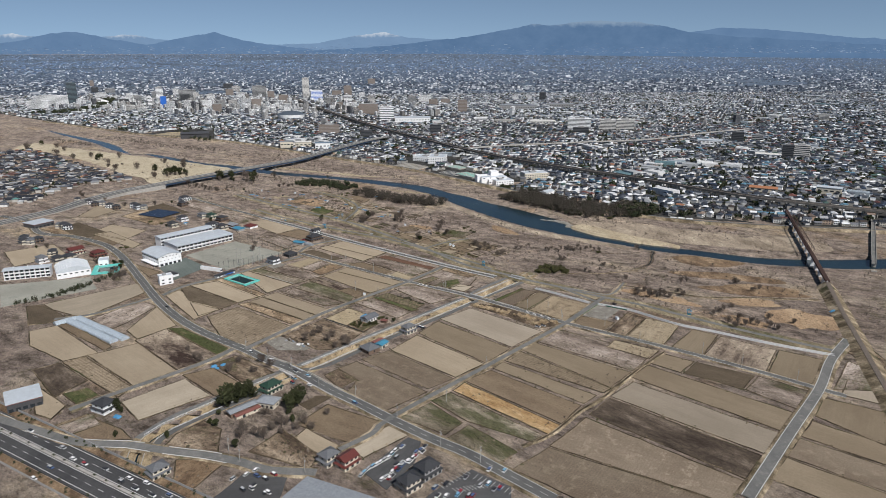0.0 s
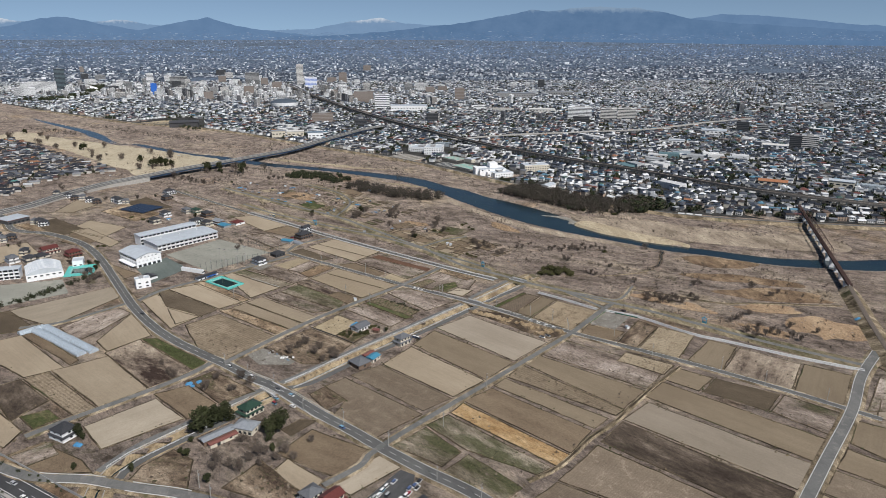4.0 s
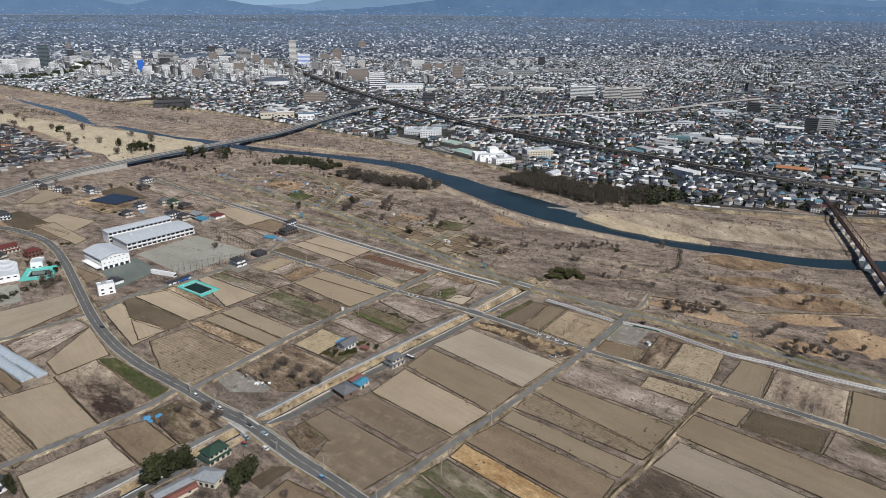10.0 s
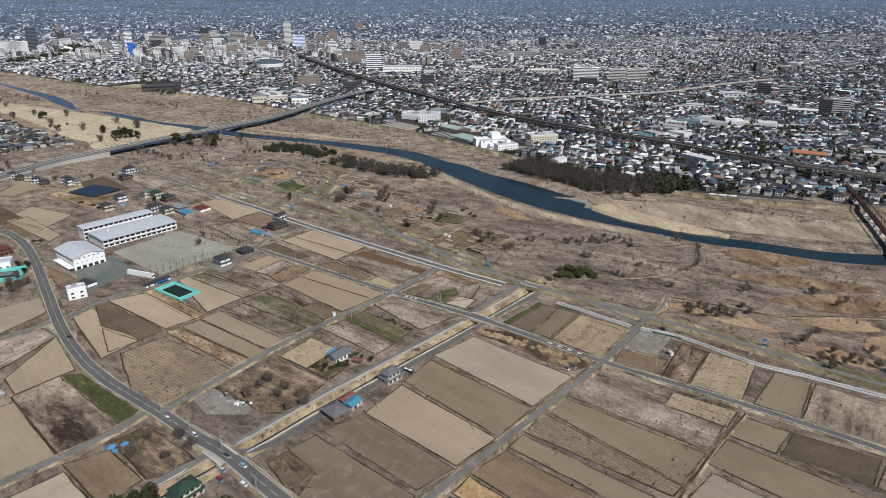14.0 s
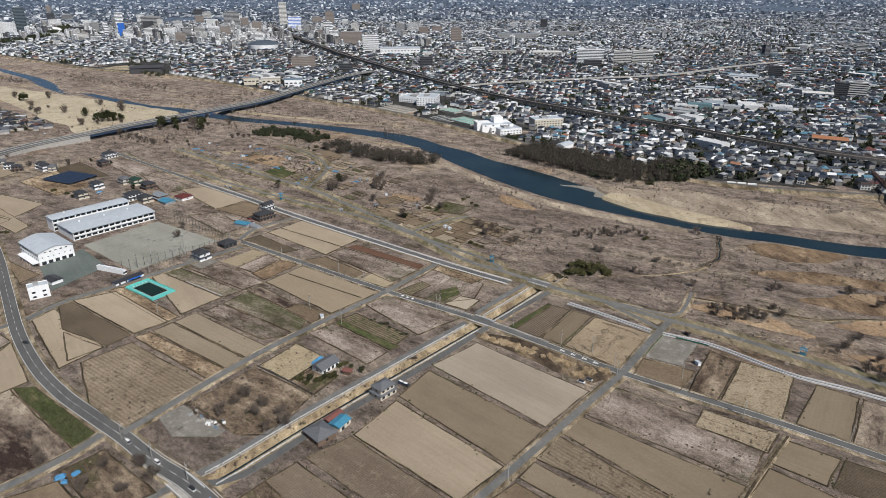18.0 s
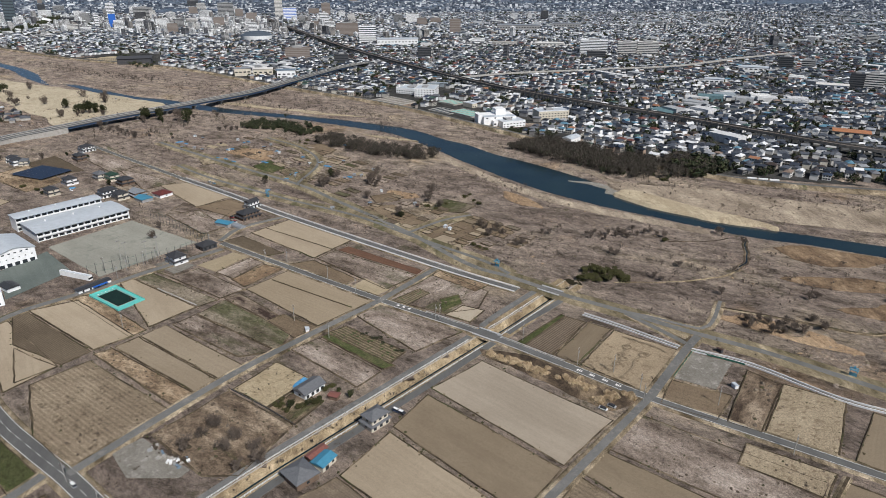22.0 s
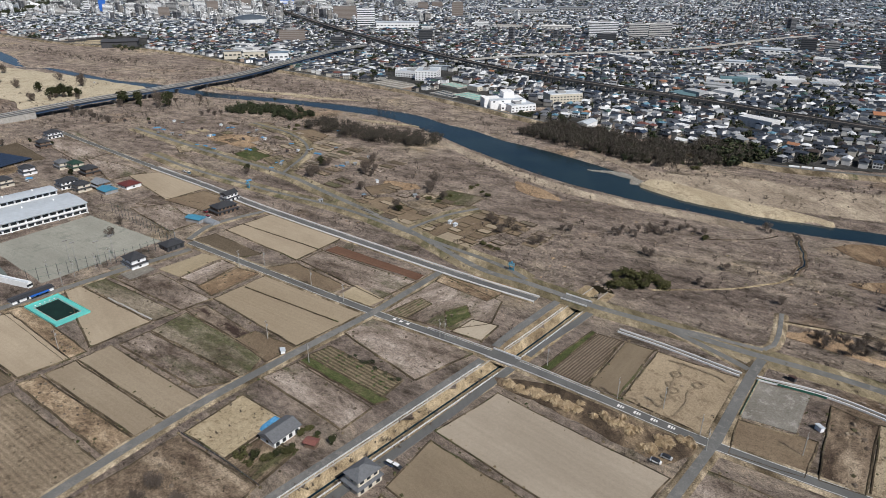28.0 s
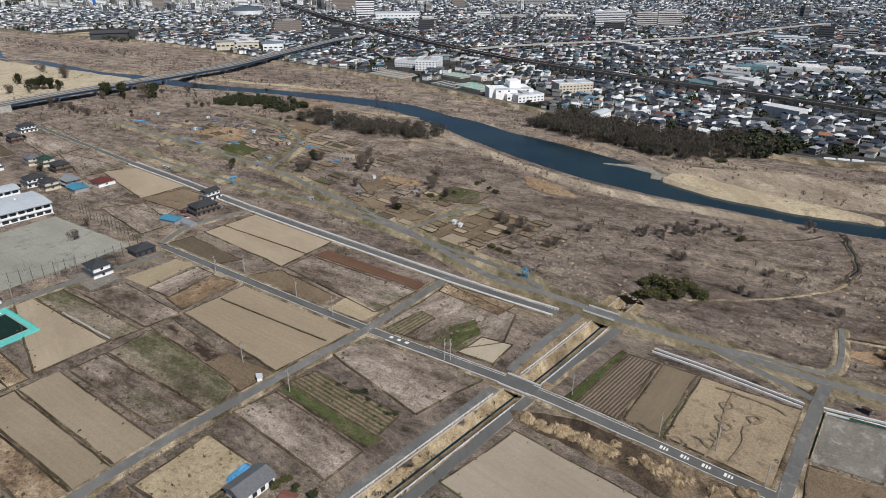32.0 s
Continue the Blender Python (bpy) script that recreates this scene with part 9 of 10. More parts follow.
mast_me = mesh_of("catenary_mast", *join(box_vf(-0.12, 0.12, -5.6, -5.35, 8.6, 15.5), box_vf(-0.12, 0.12, 5.35, 5.6, 8.6, 15.5), box_vf(-0.1, 0.1, -5.35, 5.35, 14.8, 15.1)), "pole_concrete")
tot = 0.0
for p, q, n in zip(vrel, vrel[1:], vn):
    L = (q - p).length
    k = int((tot + L) // 12) - int(tot // 12)
    for m in range(k):
        c = p + (q - p) * ((m + 0.5) / k)
        if (c + VO).y < 2300:
            put("pier", pier_me, via, c.x, c.y, 0, math.degrees(math.atan2(n.y, n.x)) - 90)
            if (int(tot // 12) + m) % 4 == 0:
                put("catenary_mast", mast_me, via, c.x, c.y, 0, math.degrees(math.atan2(n.y, n.x)) - 90)
    tot += L

# expressway strip behind
exw = tagged(empty("elevated_road", 500, 1600), "pale elevated road between the apartment blocks", "elevated road")
EX = [(120, 1500), (260, 1560), (450, 1600), (620, 1640), (820, 1760), (1000, 1850)]
ex_line = [p - Vector((500, 1600, 0)) for p in smooth_line(EX, 30)]
part("deck", strip_vf(ex_line, [(6, 6.5), (6, 8.2), (0, 8.0), (-6, 8.2), (-6, 6.5)]), "concrete", exw)
for p in ex_line[::2]:
    put("pier", shared("road_pier", lambda: box_vf(-1, 1, -1.6, 1.6, 0, 7.9), "concrete"), exw, p.x, p.y, 0)

# ---- iron railway bridge over the river ----
RA, RBE = Vector((542, 872, 0)), Vector((322, 368, 0))
rdir = (RBE - RA).normalized()
rturn = math.degrees(math.atan2(rdir.y, rdir.x))
rail = tagged(empty("railway_bridge", RA.x, RA.y, rturn), "rust-brown steel girder railway bridge on white piers", "bridge")
RL = 318.0
for o in (-1.6, 1.6):
    part("girder", box_vf(0, RL, o - 0.25, o + 0.25, 5.6, 7.6), "steel_rust", rail)
part("deck", box_vf(0, RL, -1.9, 1.9, 7.62, 7.9), "steel_rust", rail)
for o in (-0.75, 0.75):
    part("rail", box_vf(0, RL, o - 0.07, o + 0.07, 7.9, 8.1), "steel_rust", rail)
for k in range(14):
    put("pier", shared("rail_pier", lambda: join(box_vf(-1.2, 1.2, -2.6, 2.6, -4, 4.8), box_vf(-1.5, 1.5, -3.0, 3.0, 4.8, 5.6)), "rail_white"), rail, 12 + k * 22.5, 0, 0)
tr0, tr1, trn = 40, 225, 15
for side in (-2.6, 2.6):
    pts_ = []
    for i in range(trn + 1):
        px = tr0 + (tr1 - tr0) * i / trn
        if i < trn:
            px2 = tr0 + (tr1 - tr0) * (i + 0.5) / trn
            part("brace", join(rod_vf((px, side, 7.6), (px2, side, 12.2), 0.22, 4), rod_vf((px2, side, 12.2), (tr0 + (tr1 - tr0) * (i + 1) / trn, side, 7.6), 0.22, 4)), "steel_rust", rail)
    part("top_chord", box_vf(tr0 + 6, tr1 - 6, side - 0.3, side + 0.3, 12.1, 12.7), "steel_rust", rail)
EH, EW = 3.0, 8.8
emb = part("rail_embankment", ([(RL - 2, -EW, 0), (620, -EW, 0), (620, -2.6, EH), (RL - 2, -2.6, EH + 2.6), (RL - 2, 2.6, EH + 2.6), (620, 2.6, EH), (620, EW, 0), (RL - 2, EW, 0), (RL + 70, -2.6, EH), (RL + 70, 2.6, EH), (RL + 70, -EW, 0), (RL + 70, EW, 0)],
                              [(0, 10, 8, 3), (10, 1, 2, 8), (3, 8, 9, 4), (8, 2, 5, 9), (4, 9, 11, 7), (9, 5, 6, 11), (0, 3, 4, 7)]), "verge")
emb.matrix_world = rail.matrix_world
tagged(emb, "grassy embankment of the railway", "embankment", kind="structure")
def track_vf(y0, y1, z0, z1):
    out = []
    for xa, xb, za, zb in ((RL - 2, RL + 70, EH + 2.6, EH), (RL + 70, 620, EH, EH)):
        out.append(([(xa, y0, za + z0), (xb, y0, zb + z0), (xb, y1, zb + z0), (xa, y1, za + z0), (xa, y0, za + z1), (xb, y0, zb + z1), (xb, y1, zb + z1), (xa, y1, za + z1)], box_vf(0, 1, 0, 1, 0, 1)[1]))
    return join(*out)


tb = part("track", join(track_vf(-1.9, 1.9, 0.0, 0.5), track_vf(-0.82, -0.68, 0.5, 0.7), track_vf(0.68, 0.82, 0.5, 0.7)), "ballast")
tb.matrix_world = rail.matrix_world
tagged(tb, "single railway track on dark ballast", "track", kind="structure")

# second road bridge beyond it
rb2 = tagged(empty("road_bridge", 625, 807, math.degrees(math.atan2(563 - 807, 451 - 625))), "narrow grey concrete road bridge on piers", "bridge")
part("deck", box_vf(-30, 200, -2.4, 2.4, 1.6, 2.4), "lane_asphalt", rb2)
for o in (-2.3, 2.3):
    part("parapet", box_vf(-30, 200, o - 0.12, o + 0.12, 2.4, 3.3), "concrete", rb2)
for k in range(9):
    put("pier", shared("bridge_pier", lambda: box_vf(-0.8, 0.8, -2.4, 2.4, -4.5, 1.6), "concrete"), rb2, k * 28, 0, 0)

# ---- dike on the town side ----
dk = smooth_line([(x, y) for x, y in zip(north_x[1:], north_y[1:])], 25)
dike = part("dike", strip_vf(dk, [(9, 0), (3, 2.6), (-3, 2.6), (-11, 0)], 0.05), "verge")
tagged(dike, "grassy dike between river and town", "dike", kind="structure")
dr = part("dike_road", strip_vf(dk, [(2.4, 2.72), (-2.4, 2.72)]), "asphalt")
tagged(dr, "paved road on the dike crest", "road", kind="structure")

for k in range(3):
    tl = tagged(empty("box_trailer", 372 + 9.6 * k, 857 - 3.9 * k, -22), "white box trailer parked beside the dike road", "trailer", "parked trailers")
    part("body", box_vf(-4.3, 4.3, -1.2, 1.2, 1.0, 3.6), "wall_white", tl)
    part("chassis", box_vf(-4.2, 4.2, -1.0, 1.0, 0.6, 0.98), "wall_dark", tl)
    for wx_ in (-3.2, -2.0, 3.2):
        part("wheel", moved(cyl_vf(0.5, 0.5, -1.15, 1.15, 8), Matrix.Translation((wx_, 0, 0.6)) @ Matrix.Rotation(radians(90), 4, 'X')), "tyre", tl)

# ---- woods and scrub ----
def wood(name, label, spots, material, n, size, seed, upright):
    r = random.Random(seed)
    shapes_ = [cloud_vf(n, 4.6, 4.6, 4.6, 5.0, size, seed * 7 + k, 0.15, upright) for k in range(4)]
    stems = [rod_vf((0, 0, 0), (r.uniform(-0.6, 0.6), r.uniform(-0.6, 0.6), 6), 0.22, 4) for _ in range(3)]
    heap, trunks = Heap(), Heap()
    for x, y, s in spots:
        vf = r.choice(shapes_)
        k = s / 10
        heap.add(([(p[0] * k, p[1] * k, p[2] * k) for p in vf[0]], vf[1]), x, y, -0.5, r.uniform(0, 6.28))
        st_ = r.choice(stems)
        trunks.add(([(p[0], p[1], p[2] * k) for p in st_[0]], st_[1]), x, y, -0.5, r.uniform(0, 6.28))
    heap.build(name, material, label, "woods")
    trunks.build(name + "_trunks", "bark", "bare stems of the riverside wood", "trunks")


def along_spots(pts, width, count, lo, hi, seed):
    r = random.Random(seed)
    line = smooth_line(pts, 6)
    nn = normals(line)
    out = []
    for _ in range(count):
        i = r.randrange(len(line))
        o = r.uniform(-1, 1) * width / 2
        out.append((line[i].x + nn[i].x * o + r.uniform(-3, 3), line[i].y + nn[i].y * o, r.uniform(lo, hi)))
    return out


wood("south_wood", "dark leafless wood on the river's south bank", along_spots([(-75, 1060), (-45, 1030), (-15, 1003), (20, 985), (55, 968)], 34, 200, 8, 13, 31), "twigs_dark", 200, 0.9, 3, True)
wood("evergreen_wood", "dark evergreen thicket by the river", along_spots([(-180, 1150), (-150, 1140), (-120, 1125), (-95, 1095)], 38, 130, 6, 10, 32), "leaf_dark_mix", 190, 1.0, 4, False)
wood("north_wood", "dense bare wood on the town side of the river", along_spots([(175, 1015), (205, 975), (236, 940), (262, 905), (292, 900), (325, 905), (345, 912)], 62, 430, 10, 16, 33), "twigs_dark", 190, 0.95, 5, True)
wood("north_understory", "dark ivy and evergreen growth among the bare wood", along_spots([(175, 1015), (205, 975), (236, 940), (262, 905), (292, 900), (325, 905), (345, 912)], 56, 120, 5, 10, 36), "leaf_dark_mix", 150, 0.9, 8, False)
wood("north_evergreens", "evergreen trees at the end of the wood", along_spots([(312, 884), (340, 890), (352, 912)], 30, 70, 11, 17, 34), "leaf_dark_mix", 150, 0.95, 6, False)
wood("hall_trees", "garden evergreens beside the public hall", along_spots([(165, 1090), (195, 1075), (215, 1062)], 12, 26, 6, 9, 35), "leaf_dark_mix", 140, 0.9, 7, False)
# thin scrub over the river plain
r_ = random.Random(77)
scrub_spots = []
while len(scrub_spots) < 3400:
    x, y = r_.uniform(-520, 560), r_.uniform(470, 1500)
    edge_s = 640 - 0.9 * (x - 80)
    if y < edge_s + 14 or y > town_edge(x) - 20:
        continue
    if np.min(np.hypot(rl[:, 0] - x, rl[:, 1] - y) - rw / 2) < 7 or min(math.hypot(a[0] - x, a[1] - y) - a[2] for a in ROAD_PTS[::3]) < 5:
        continue
    if noise.noise(Vector((x * 0.012, y * 0.012, 4))) + r_.uniform(-0.35, 0.35) < 0.02:
        continue
    scrub_spots.append((x, y, r_.uniform(1.2, 3.4) if r_.random() < 0.9 else r_.uniform(3.5, 6.0)))
wood("plain_scrub", "brown leafless shrubs and tall weeds on the river plain", scrub_spots, "twigs", 34, 1.6, 9, True)
# weeds and shrubs along field edges and gardens
edge_spots = []
for x0, y0, x1, y1, cnt in ((-120, 480, 0, 622, 60), (-80, 436, 60, 572, 70), (-110, 470, -60, 530, 40), (60, 590, 110, 640, 14), (190, 460, 70, 335, 60), (-60, 560, -20, 500, 30), (-150, 400, -60, 400, 50), (-130, 345, -70, 400, 40), (-20, 480, 30, 540, 30), (95, 520, 120, 500, 16), (-230, 800, -130, 740, 40), (-330, 660, -300, 680, 30), (-450, 640, -330, 660, 30)):
    for _ in range(cnt):
        t = r_.random()
        edge_spots.append((x0 + (x1 - x0) * t + r_.uniform(-6, 6), y0 + (y1 - y0) * t + r_.uniform(-6, 6), r_.uniform(1.0, 2.6)))
wood("edge_weeds", "dry shrubs and weeds along lanes and field edges", edge_spots, "twigs", 34, 1.5, 10, True)

wood("park_trees", "dark evergreen belt at the edge of the town", along_spots([(-1368, 2547.1), (-1289.5, 2564.4), (-1263.9, 2671.3), (-1282.6, 2892.1), (-1411.6, 3290.6)], 60, 170, 12, 20, 51), "leaf_dark_mix", 110, 1.2, 51, False)
wood("bank_shrubs", "grey leafless shrubs on the far river bank", along_spots([(-825.7, 1863.1), (-704.3, 1760.9), (-560.1, 1635.9), (-444.4, 1555.5)], 40, 120, 4, 8, 52), "twigs_dark", 60, 1, 52, True)
wood("bank_willows", "bare willows along the river bank", along_spots([(-365.6, 1466), (-264.1, 1417.9), (-157, 1356), (-37.9, 1238.5), (13.3, 1102.1)], 22, 90, 3, 6.5, 53), "twigs_dark", 60, 1, 53, True)
wood("stadium_trees", "evergreens round the ball field", along_spots([(-507.4, 1842.4), (-519.2, 1736.6), (-689.4, 2038.6), (-705.4, 2187.1)], 30, 40, 7, 11, 54), "leaf_dark_mix", 90, 1, 54, False)
wood("town_side_trees", "dark trees at the edge of the town", along_spots([(-325.6, 1830.3), (-207.1, 1728), (-94.7, 1546), (5.3, 1422.9)], 26, 60, 5, 10, 55), "leaf_dark_mix", 90, 1, 55, False)
wood("dike_hedge", "dark hedge beside the vegetable plots", along_spots([(-5.9, 582.3), (4.3, 572), (13.8, 562.7)], 2, 26, 2, 3.2, 56), "leaf_dark_mix", 60, 1, 56, False)
wood("roadside_scrub", "bare scrub below the highway bridge", along_spots([(-380.4, 1136.6), (-338.3, 1112.5), (-309.7, 1087.7), (-249.6, 1203.1), (-227.5, 1173.2)], 22, 60, 4, 7.5, 57), "twigs_dark", 70, 1, 57, True)
wood("west_scrub", "grey-brown scrub on the far side of the river", along_spots([(-702.1, 1712.6), (-574.2, 1644.4), (-452.9, 1573), (-326, 1492), (-206.2, 1464.8)], 60, 170, 3, 6.5, 61), "twigs_dark", 50, 1, 61, True)
wood("west_bank_scrub", "leafless scrub along the upper river", along_spots([(-965.8, 1822.5), (-851.3, 1729.3), (-759.8, 1671)], 36, 90, 4, 8, 62), "twigs_dark", 50, 1, 62, True)
wood("bridge_scrub", "bare shrubs on the river flat beyond the bridge", along_spots([(-290.2, 1332.4), (-179.9, 1283), (-77.9, 1256.7), (-7.9, 1190.1)], 36, 110, 3, 6, 63), "twigs_dark", 50, 1, 63, True)
wood("school_hedge", "grey-green hedge and bare trees along the school ground", along_spots([(-361.1, 585.5), (-343.9, 599.2), (-328, 618.1), (-314.1, 644.7), (-302.1, 665.3)], 7, 90, 3.5, 6, 71), "leaf_dark_mix", 60, 0.9, 71, False)
wood("field_hedge", "bare hedge beside the dike road", along_spots([(-391.5, 1023.2), (-344.4, 983.1), (-300.5, 945.9), (-203.2, 802.2)], 5, 30, 2, 4, 72), "twigs_dark", 50, 0.8, 72, True)
creek_line = smooth_line([(288.3, 712), (286, 704), (278, 687.5), (268.6, 668), (258, 657), (251, 651)], 4)
for q_ in range(len(creek_line)):
    creek_line[q_] = creek_line[q_] + Vector((1.6 * noise.noise(creek_line[q_] * 0.11), 1.6 * noise.noise(creek_line[q_] * 0.13 + Vector((5, 0, 0))), 0))
creek = part("creek", strip_vf(creek_line, [(2.2, 0.02), (1.2, 0.4), (0.5, 0.1), (-0.5, 0.1), (-1.2, 0.45), (-2.2, 0.02)]), "burnt_dark")
tagged(creek, "narrow dark creek bed with grassy edges", "creek", kind="structure")
for pts_ in ([(250, 650), (240, 644), (224, 640.5), (208, 638.3), (193, 637.9), (176, 639), (160, 640)], [(225.5, 709), (245, 706), (262, 706.5), (276, 711)]):
    trail = part("trail", strip_vf([p + Vector((0, 1.2 * noise.noise(p * 0.15), 0)) for p in smooth_line(pts_, 4)], [(0.9, 0.0), (0.6, 0.16), (-0.6, 0.16), (-0.9, 0.0)]), "canal_grass" if pts_[0][0] == 250 else "burnt_dark")
    tagged(trail, "faint trodden trail through the dead weeds", "path", kind="structure")
creek_water = part("creek_water", strip_vf(creek_line, [(0.45, 0.0), (-0.45, 0.0)], 0.14), "water")
tagged(creek_water, "thread of dark water in the creek", "water", kind="structure")

# ---- tufts, tall weeds and reeds, all real clumps ----
def mound_vf(seed, flat=0.8):
    r = random.Random(seed)
    n = 6
    v = [(math.cos(i * 6.283 / n) * r.uniform(0.75, 1.2), math.sin(i * 6.283 / n) * r.uniform(0.75, 1.2), -0.1) for i in range(n)]
    v += [(math.cos(i * 6.283 / n + 0.4) * r.uniform(0.4, 0.75), math.sin(i * 6.283 / n + 0.4) * r.uniform(0.4, 0.75), flat * r.uniform(0.5, 0.95)) for i in range(n)]
    v.append((r.uniform(-0.2, 0.2), r.uniform(-0.2, 0.2), flat * r.uniform(0.9, 1.25)))
    f = [(i, (i + 1) % n, n + (i + 1) % n, n + i) for i in range(n)] + [(n + i, n + (i + 1) % n, 2 * n) for i in range(n)]
    return v, f


RP = np.array(ROAD_PTS)


def off_road(x, y, extra=1.2):
    return (np.hypot(RP[:, 0] - x, RP[:, 1] - y) - RP[:, 2]).min() > extra


MOUNDS = [mound_vf(k) for k in range(7)]
tr = random.Random(404)


def tuft_at(heap_, x, y, z, s, tall=1.0):
    vf = tr.choice(MOUNDS)
    heap_.add(([(p[0] * s * 1.2, p[1] * s, p[2] * s * tall) for p in vf[0]], vf[1]), x, y, z, tr.uniform(0, 6.28))


plain_tufts, field_tufts, edge_tufts = Heap(), Heap(), Heap()
made = 0
while made < 14000:
    x, y = tr.uniform(-560, 620), tr.uniform(440, 1500)
    if y < 640 - 0.9 * (x - 80) + 10 or y > town_edge(x) - 12 or not in_view(x, y, 20):
        continue
    if tr.random() > min(1.0, (760 / y) ** 2):
        continue
    if noise.noise(Vector((x * 0.016, y * 0.016, 14))) + 0.7 * noise.noise(Vector((x * 0.07, y * 0.07, 2))) + tr.uniform(-0.3, 0.3) < 0.0:
        continue
    if np.min(np.hypot(rl[:, 0] - x, rl[:, 1] - y) - rw / 2) < 5 or not off_road(x, y, 3.5):
        continue
    made += 1
    tuft_at(plain_tufts, x, y, -0.08, 0.35 + tr.random() ** 3 * 1.1, tr.uniform(0.25, 0.6))
plain_tufts.build("plain_tufts", "tuft_mix", "tufts of dry grass and low weeds on the river plain", "tufts")

DENSE = {"weed": 0.13, "scrub": 0.14, "olive": 0.08, "straw2": 0.16, "straw": 0.05, "burnt": 0.06, "garden": 0.10, "rust": 0.10, "paleyellow": 0.05, "stripe": 0.05, "veg": 0.06, "tanring": 0.01}
for kind, poly, z in FIELD_POLYS:
    pts_ = [(p.x, p.y) for p in poly]
    if len(pts_) < 3:
        continue
    x0_, x1_ = min(p[0] for p in pts_), max(p[0] for p in pts_)
    y0_, y1_ = min(p[1] for p in pts_), max(p[1] for p in pts_)
    if kind in DENSE and y1_ < 1100:
        for _ in range(min(1400, int((x1_ - x0_) * (y1_ - y0_) * DENSE[kind]))):
            x, y = tr.uniform(x0_, x1_), tr.uniform(y0_, y1_)
            if noise.noise(Vector((x * 0.05, y * 0.05, 21))) + tr.uniform(-0.35, 0.35) > 0 and inside(pts_, x, y):
                tuft_at(field_tufts, x, y, z - 0.05, 0.25 + tr.random() ** 3 * (1.1 if kind == "scrub" else 0.6), tr.uniform(0.6, 1.2))
    if kind not in ("lot", "schoolyard", "court") and y1_ < 1000:
        for p in poly:
            for _ in range(3):
                if off_road(p.x, p.y, 2.6) and noise.noise(Vector((p.x * 0.03, p.y * 0.03, 30))) + tr.uniform(-0.3, 0.5) > 0:
                    tuft_at(edge_tufts, p.x + tr.uniform(-3.2, 3.2) * 0.7, p.y + tr.uniform(-3.2, 3.2) * 0.7, 0.15, 0.25 + tr.random() ** 2 * 0.5, 0.8)
field_tufts.build("field_tufts", "field_tuft_mix", "dry weeds standing on the fallow fields", "weeds")
edge_tufts.build("edge_tufts", "edge_tuft_mix", "olive and brown grass tufts on the field banks", "tufts")

# pale plumed reeds in the dark strip beside the farm road: combed mounds of long drooping blades
reeds = Heap()


def reed_vf(seed):
    r = random.Random(seed)
    v, f = [], []
    lean = r.uniform(0, 6.28)
    for _ in range(150):
        a, d = r.uniform(0, 6.28), r.random() ** 0.6
        bx, by = math.cos(a) * d * 1.2, math.sin(a) * d * 1.2
        out = a + r.gauss(0, 0.5)
        ln = r.uniform(1.0, 2.2)
        h = r.uniform(1.0, 2.0) * (1.15 - 0.6 * d)
        dx, dy = (math.cos(out) * 0.7 + math.cos(lean) * 0.6) * ln, (math.sin(out) * 0.7 + math.sin(lean) * 0.6) * ln
        wx, wy = -dy / ln * 0.10, dx / ln * 0.10
        k = len(v)
        v += [(bx - wx, by - wy, 0), (bx + wx, by + wy, 0), (bx + dx * 0.45 + wx, by + dy * 0.45 + wy, h), (bx + dx * 0.45 - wx, by + dy * 0.45 - wy, h), (bx + dx, by + dy, h * 0.55)]
        f += [(k, k + 1, k + 2, k + 3), (k + 3, k + 2, k + 4)]
    return v, f


stalks = [reed_vf(200 + k) for k in range(5)]
REEDS = [(63, 557.5, 5), (69, 552, 6), (75, 548, 9), (80, 544, 7), (84, 541, 8), (88, 537, 6), (98, 530.5, 4), (103, 526, 6), (107, 521, 5), (110.5, 511, 8), (116, 512, 6), (122, 513, 5), (126, 511, 3)]
for x, y, n_ in REEDS:
    for _ in range(n_):
        reeds.add(tr.choice(stalks), x + tr.gauss(0, 1.9), y + tr.gauss(0, 1.5), 0.2, tr.uniform(0, 6.28))
reeds.build("reed_clumps", "reed_mix", "pale plumed reeds beside the farm road", "reeds")


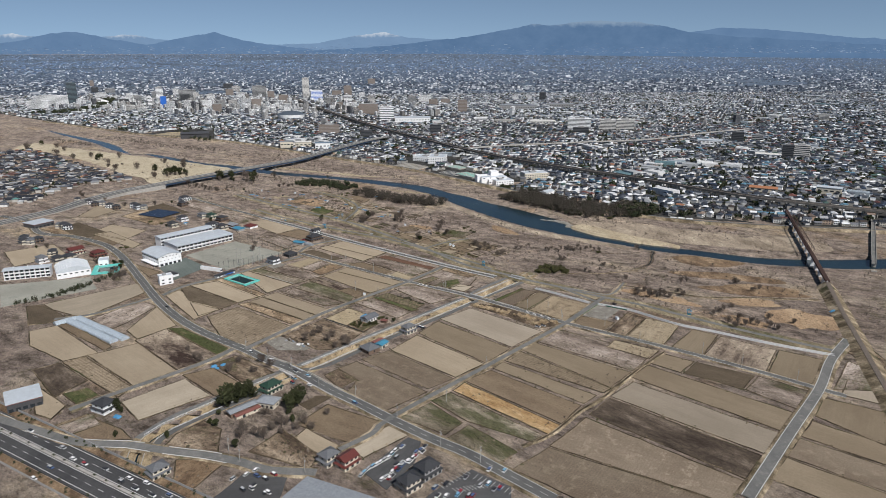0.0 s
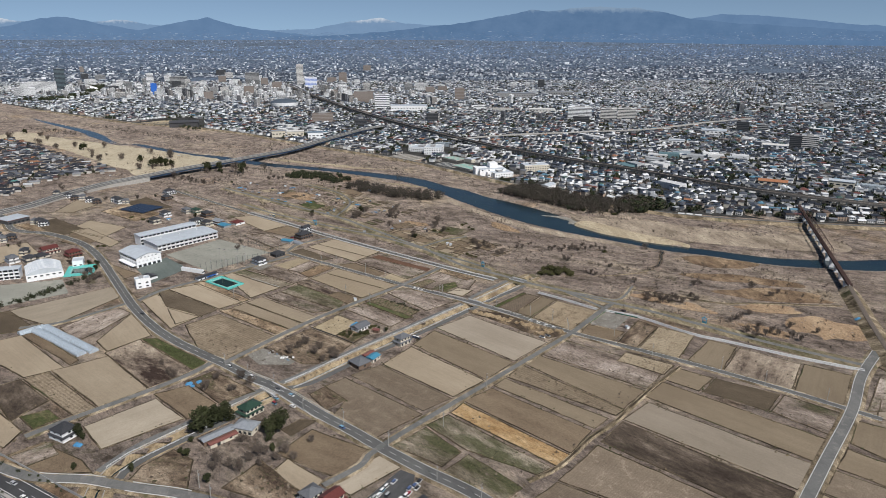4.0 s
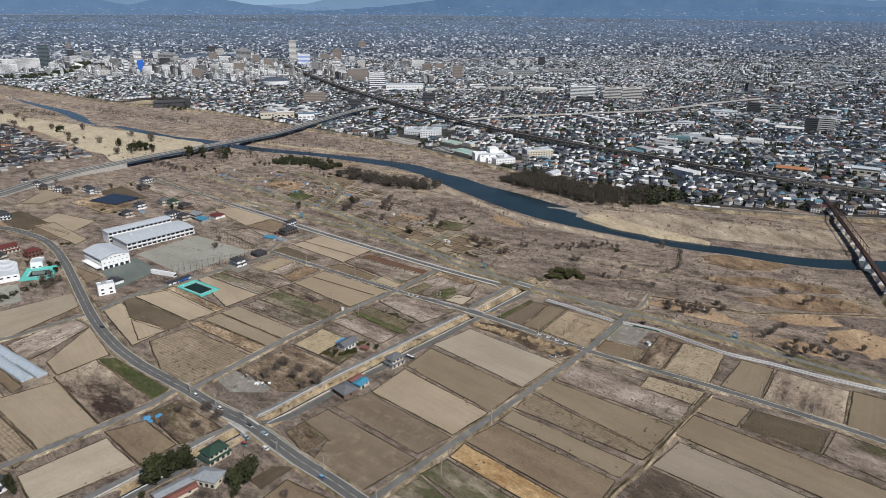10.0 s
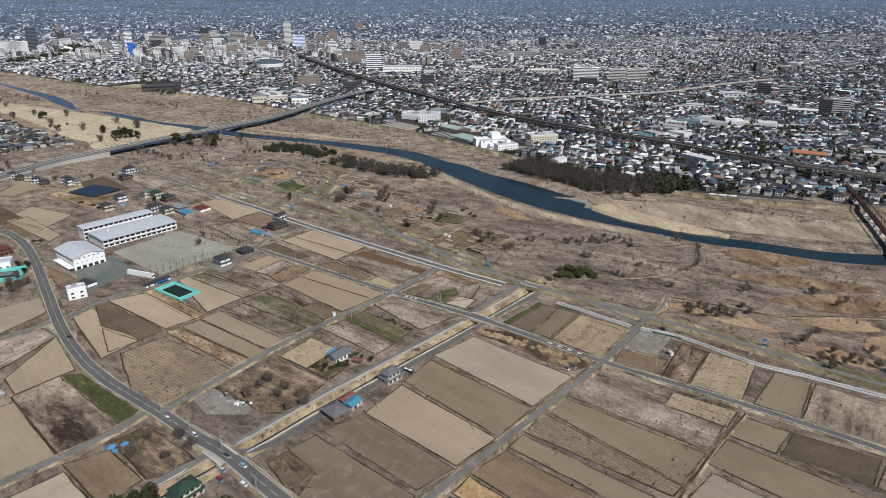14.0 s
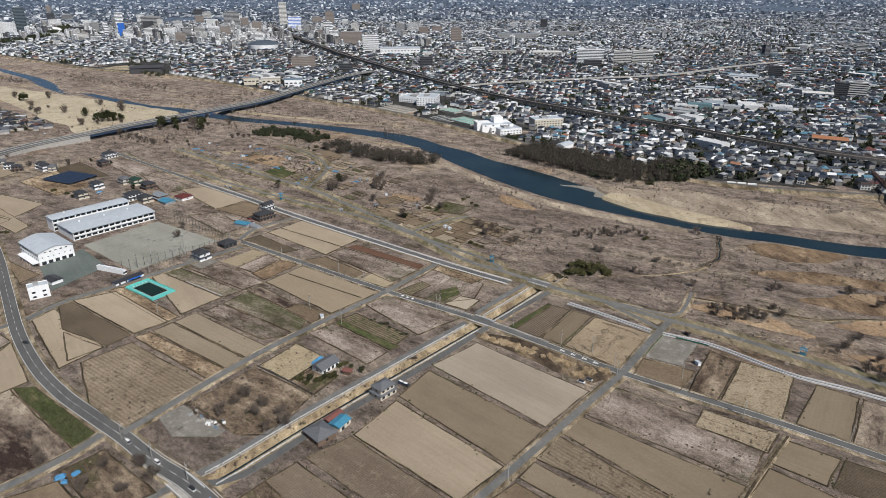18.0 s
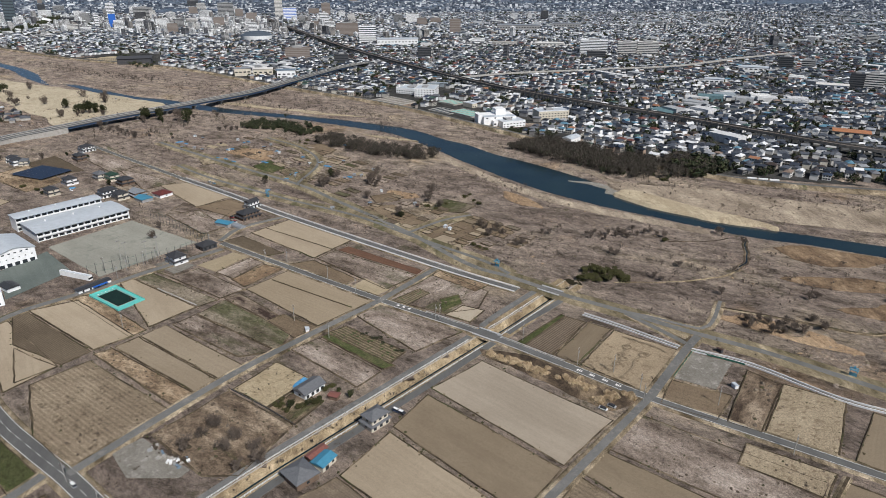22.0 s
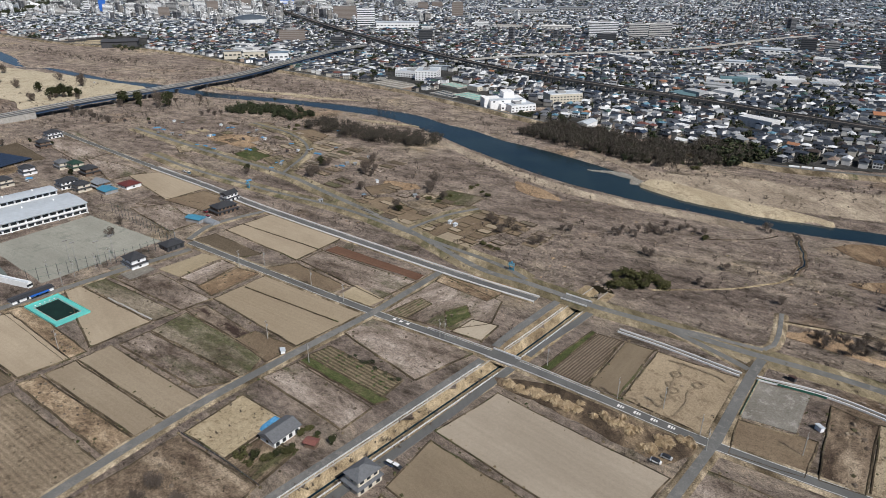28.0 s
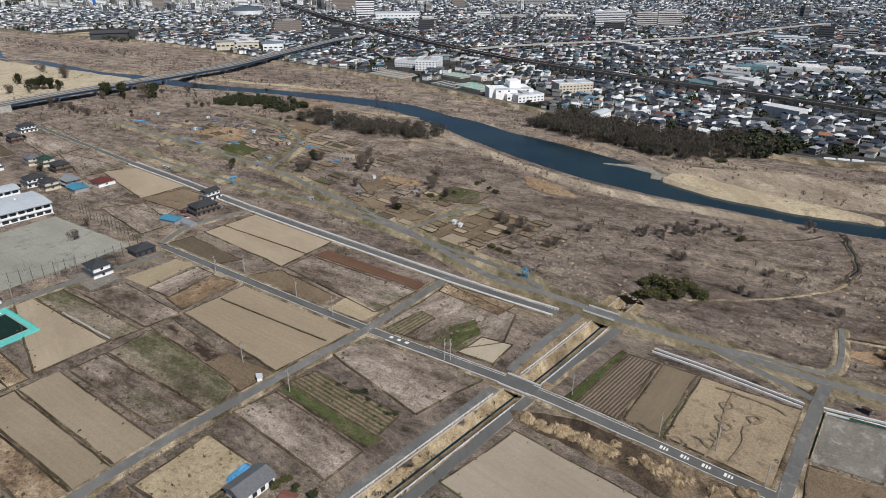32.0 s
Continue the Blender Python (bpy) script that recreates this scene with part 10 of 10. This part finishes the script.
# ---- small fences ----
def low_fence(name, label, material, pts, h, post_step=3.0, category="fence"):
    """A sheet fence or net on posts along a line of points."""
    ob = tagged(empty(name, pts[0][0], pts[0][1]), label, category)
    o = Vector((pts[0][0], pts[0][1], 0))
    line = [Vector((x, y, 0)) - o for x, y in pts]
    part("sheet", strip_vf(line, [(0.05, 0.05), (0.05, h), (-0.05, h), (-0.05, 0.05)]), material, ob)
    me = shared(("fence_post", h), lambda: box_vf(-0.06, 0.06, -0.06, 0.06, 0, h + 0.15), "pole_concrete")
    for a, b in zip(line, line[1:]):
        n = max(1, int((b - a).length / post_step))
        for i in range(n):
            q = a + (b - a) * (i / n)
            put("post", me, ob, q.x, q.y, 0.1)
    return ob


low_fence("windbreak", "black windbreak sheet round the farm yard", "wall_dark", [(-72.7, 533.2), (-51.6, 516), (-36.3, 502)], 0.9)
low_fence("mesh_fence", "pale green mesh fence round the gravel lot", "net_green", [(176.1, 550.7), (194.7, 538.4), (198.5, 535.3)], 1.2)
low_fence("mesh_fence", "pale green mesh fence round the gravel lot", "net_green", [(176.1, 550.7), (155.6, 527.2)], 1.2)
RINGS = [(140.9, 557.5, 2.2), (135.4, 550.5, 1.7), (134.9, 545.8, 2.0), (129.8, 541.7, 1.8), (125.2, 537.9, 2.3), (113.5, 539.7, 2.6), (147.3, 548.5, 2.2)]

# looping tyre marks on the dry field
for x, y, r0 in RINGS:
    ring = [Vector((x + math.cos(i * 0.3) * r0 * (1 + 0.12 * math.sin(i)), y + math.sin(i * 0.3) * r0 * (1 + 0.1 * math.cos(i * 1.7)), 0)) for i in range(22)]
    tagged(part("tyre_mark", strip_vf(ring, [(0.42, 0.0), (-0.42, 0.0)], 0.60), "tyre_soil"), "dark looping tyre mark on the dry field", "tyre mark", kind="structure")
for pts_ in ([(148, 566), (143, 560), (138, 553), (134, 547), (130, 541), (126, 536), (120, 531)], [(142, 569), (150, 563), (158, 556), (161, 550)], [(128, 529), (136, 536), (142, 545), (152, 549)]):
    run = smooth_line(pts_, 3)
    tagged(part("tyre_mark", strip_vf([p + Vector((0.8 * noise.noise(p * 0.3), 0.8 * noise.noise(p * 0.3 + Vector((7, 0, 0))), 0)) for p in run], [(0.5, 0.0), (-0.5, 0.0)], 0.59), "tyre_soil"), "dark winding tyre mark on the dry field", "tyre mark", kind="structure")
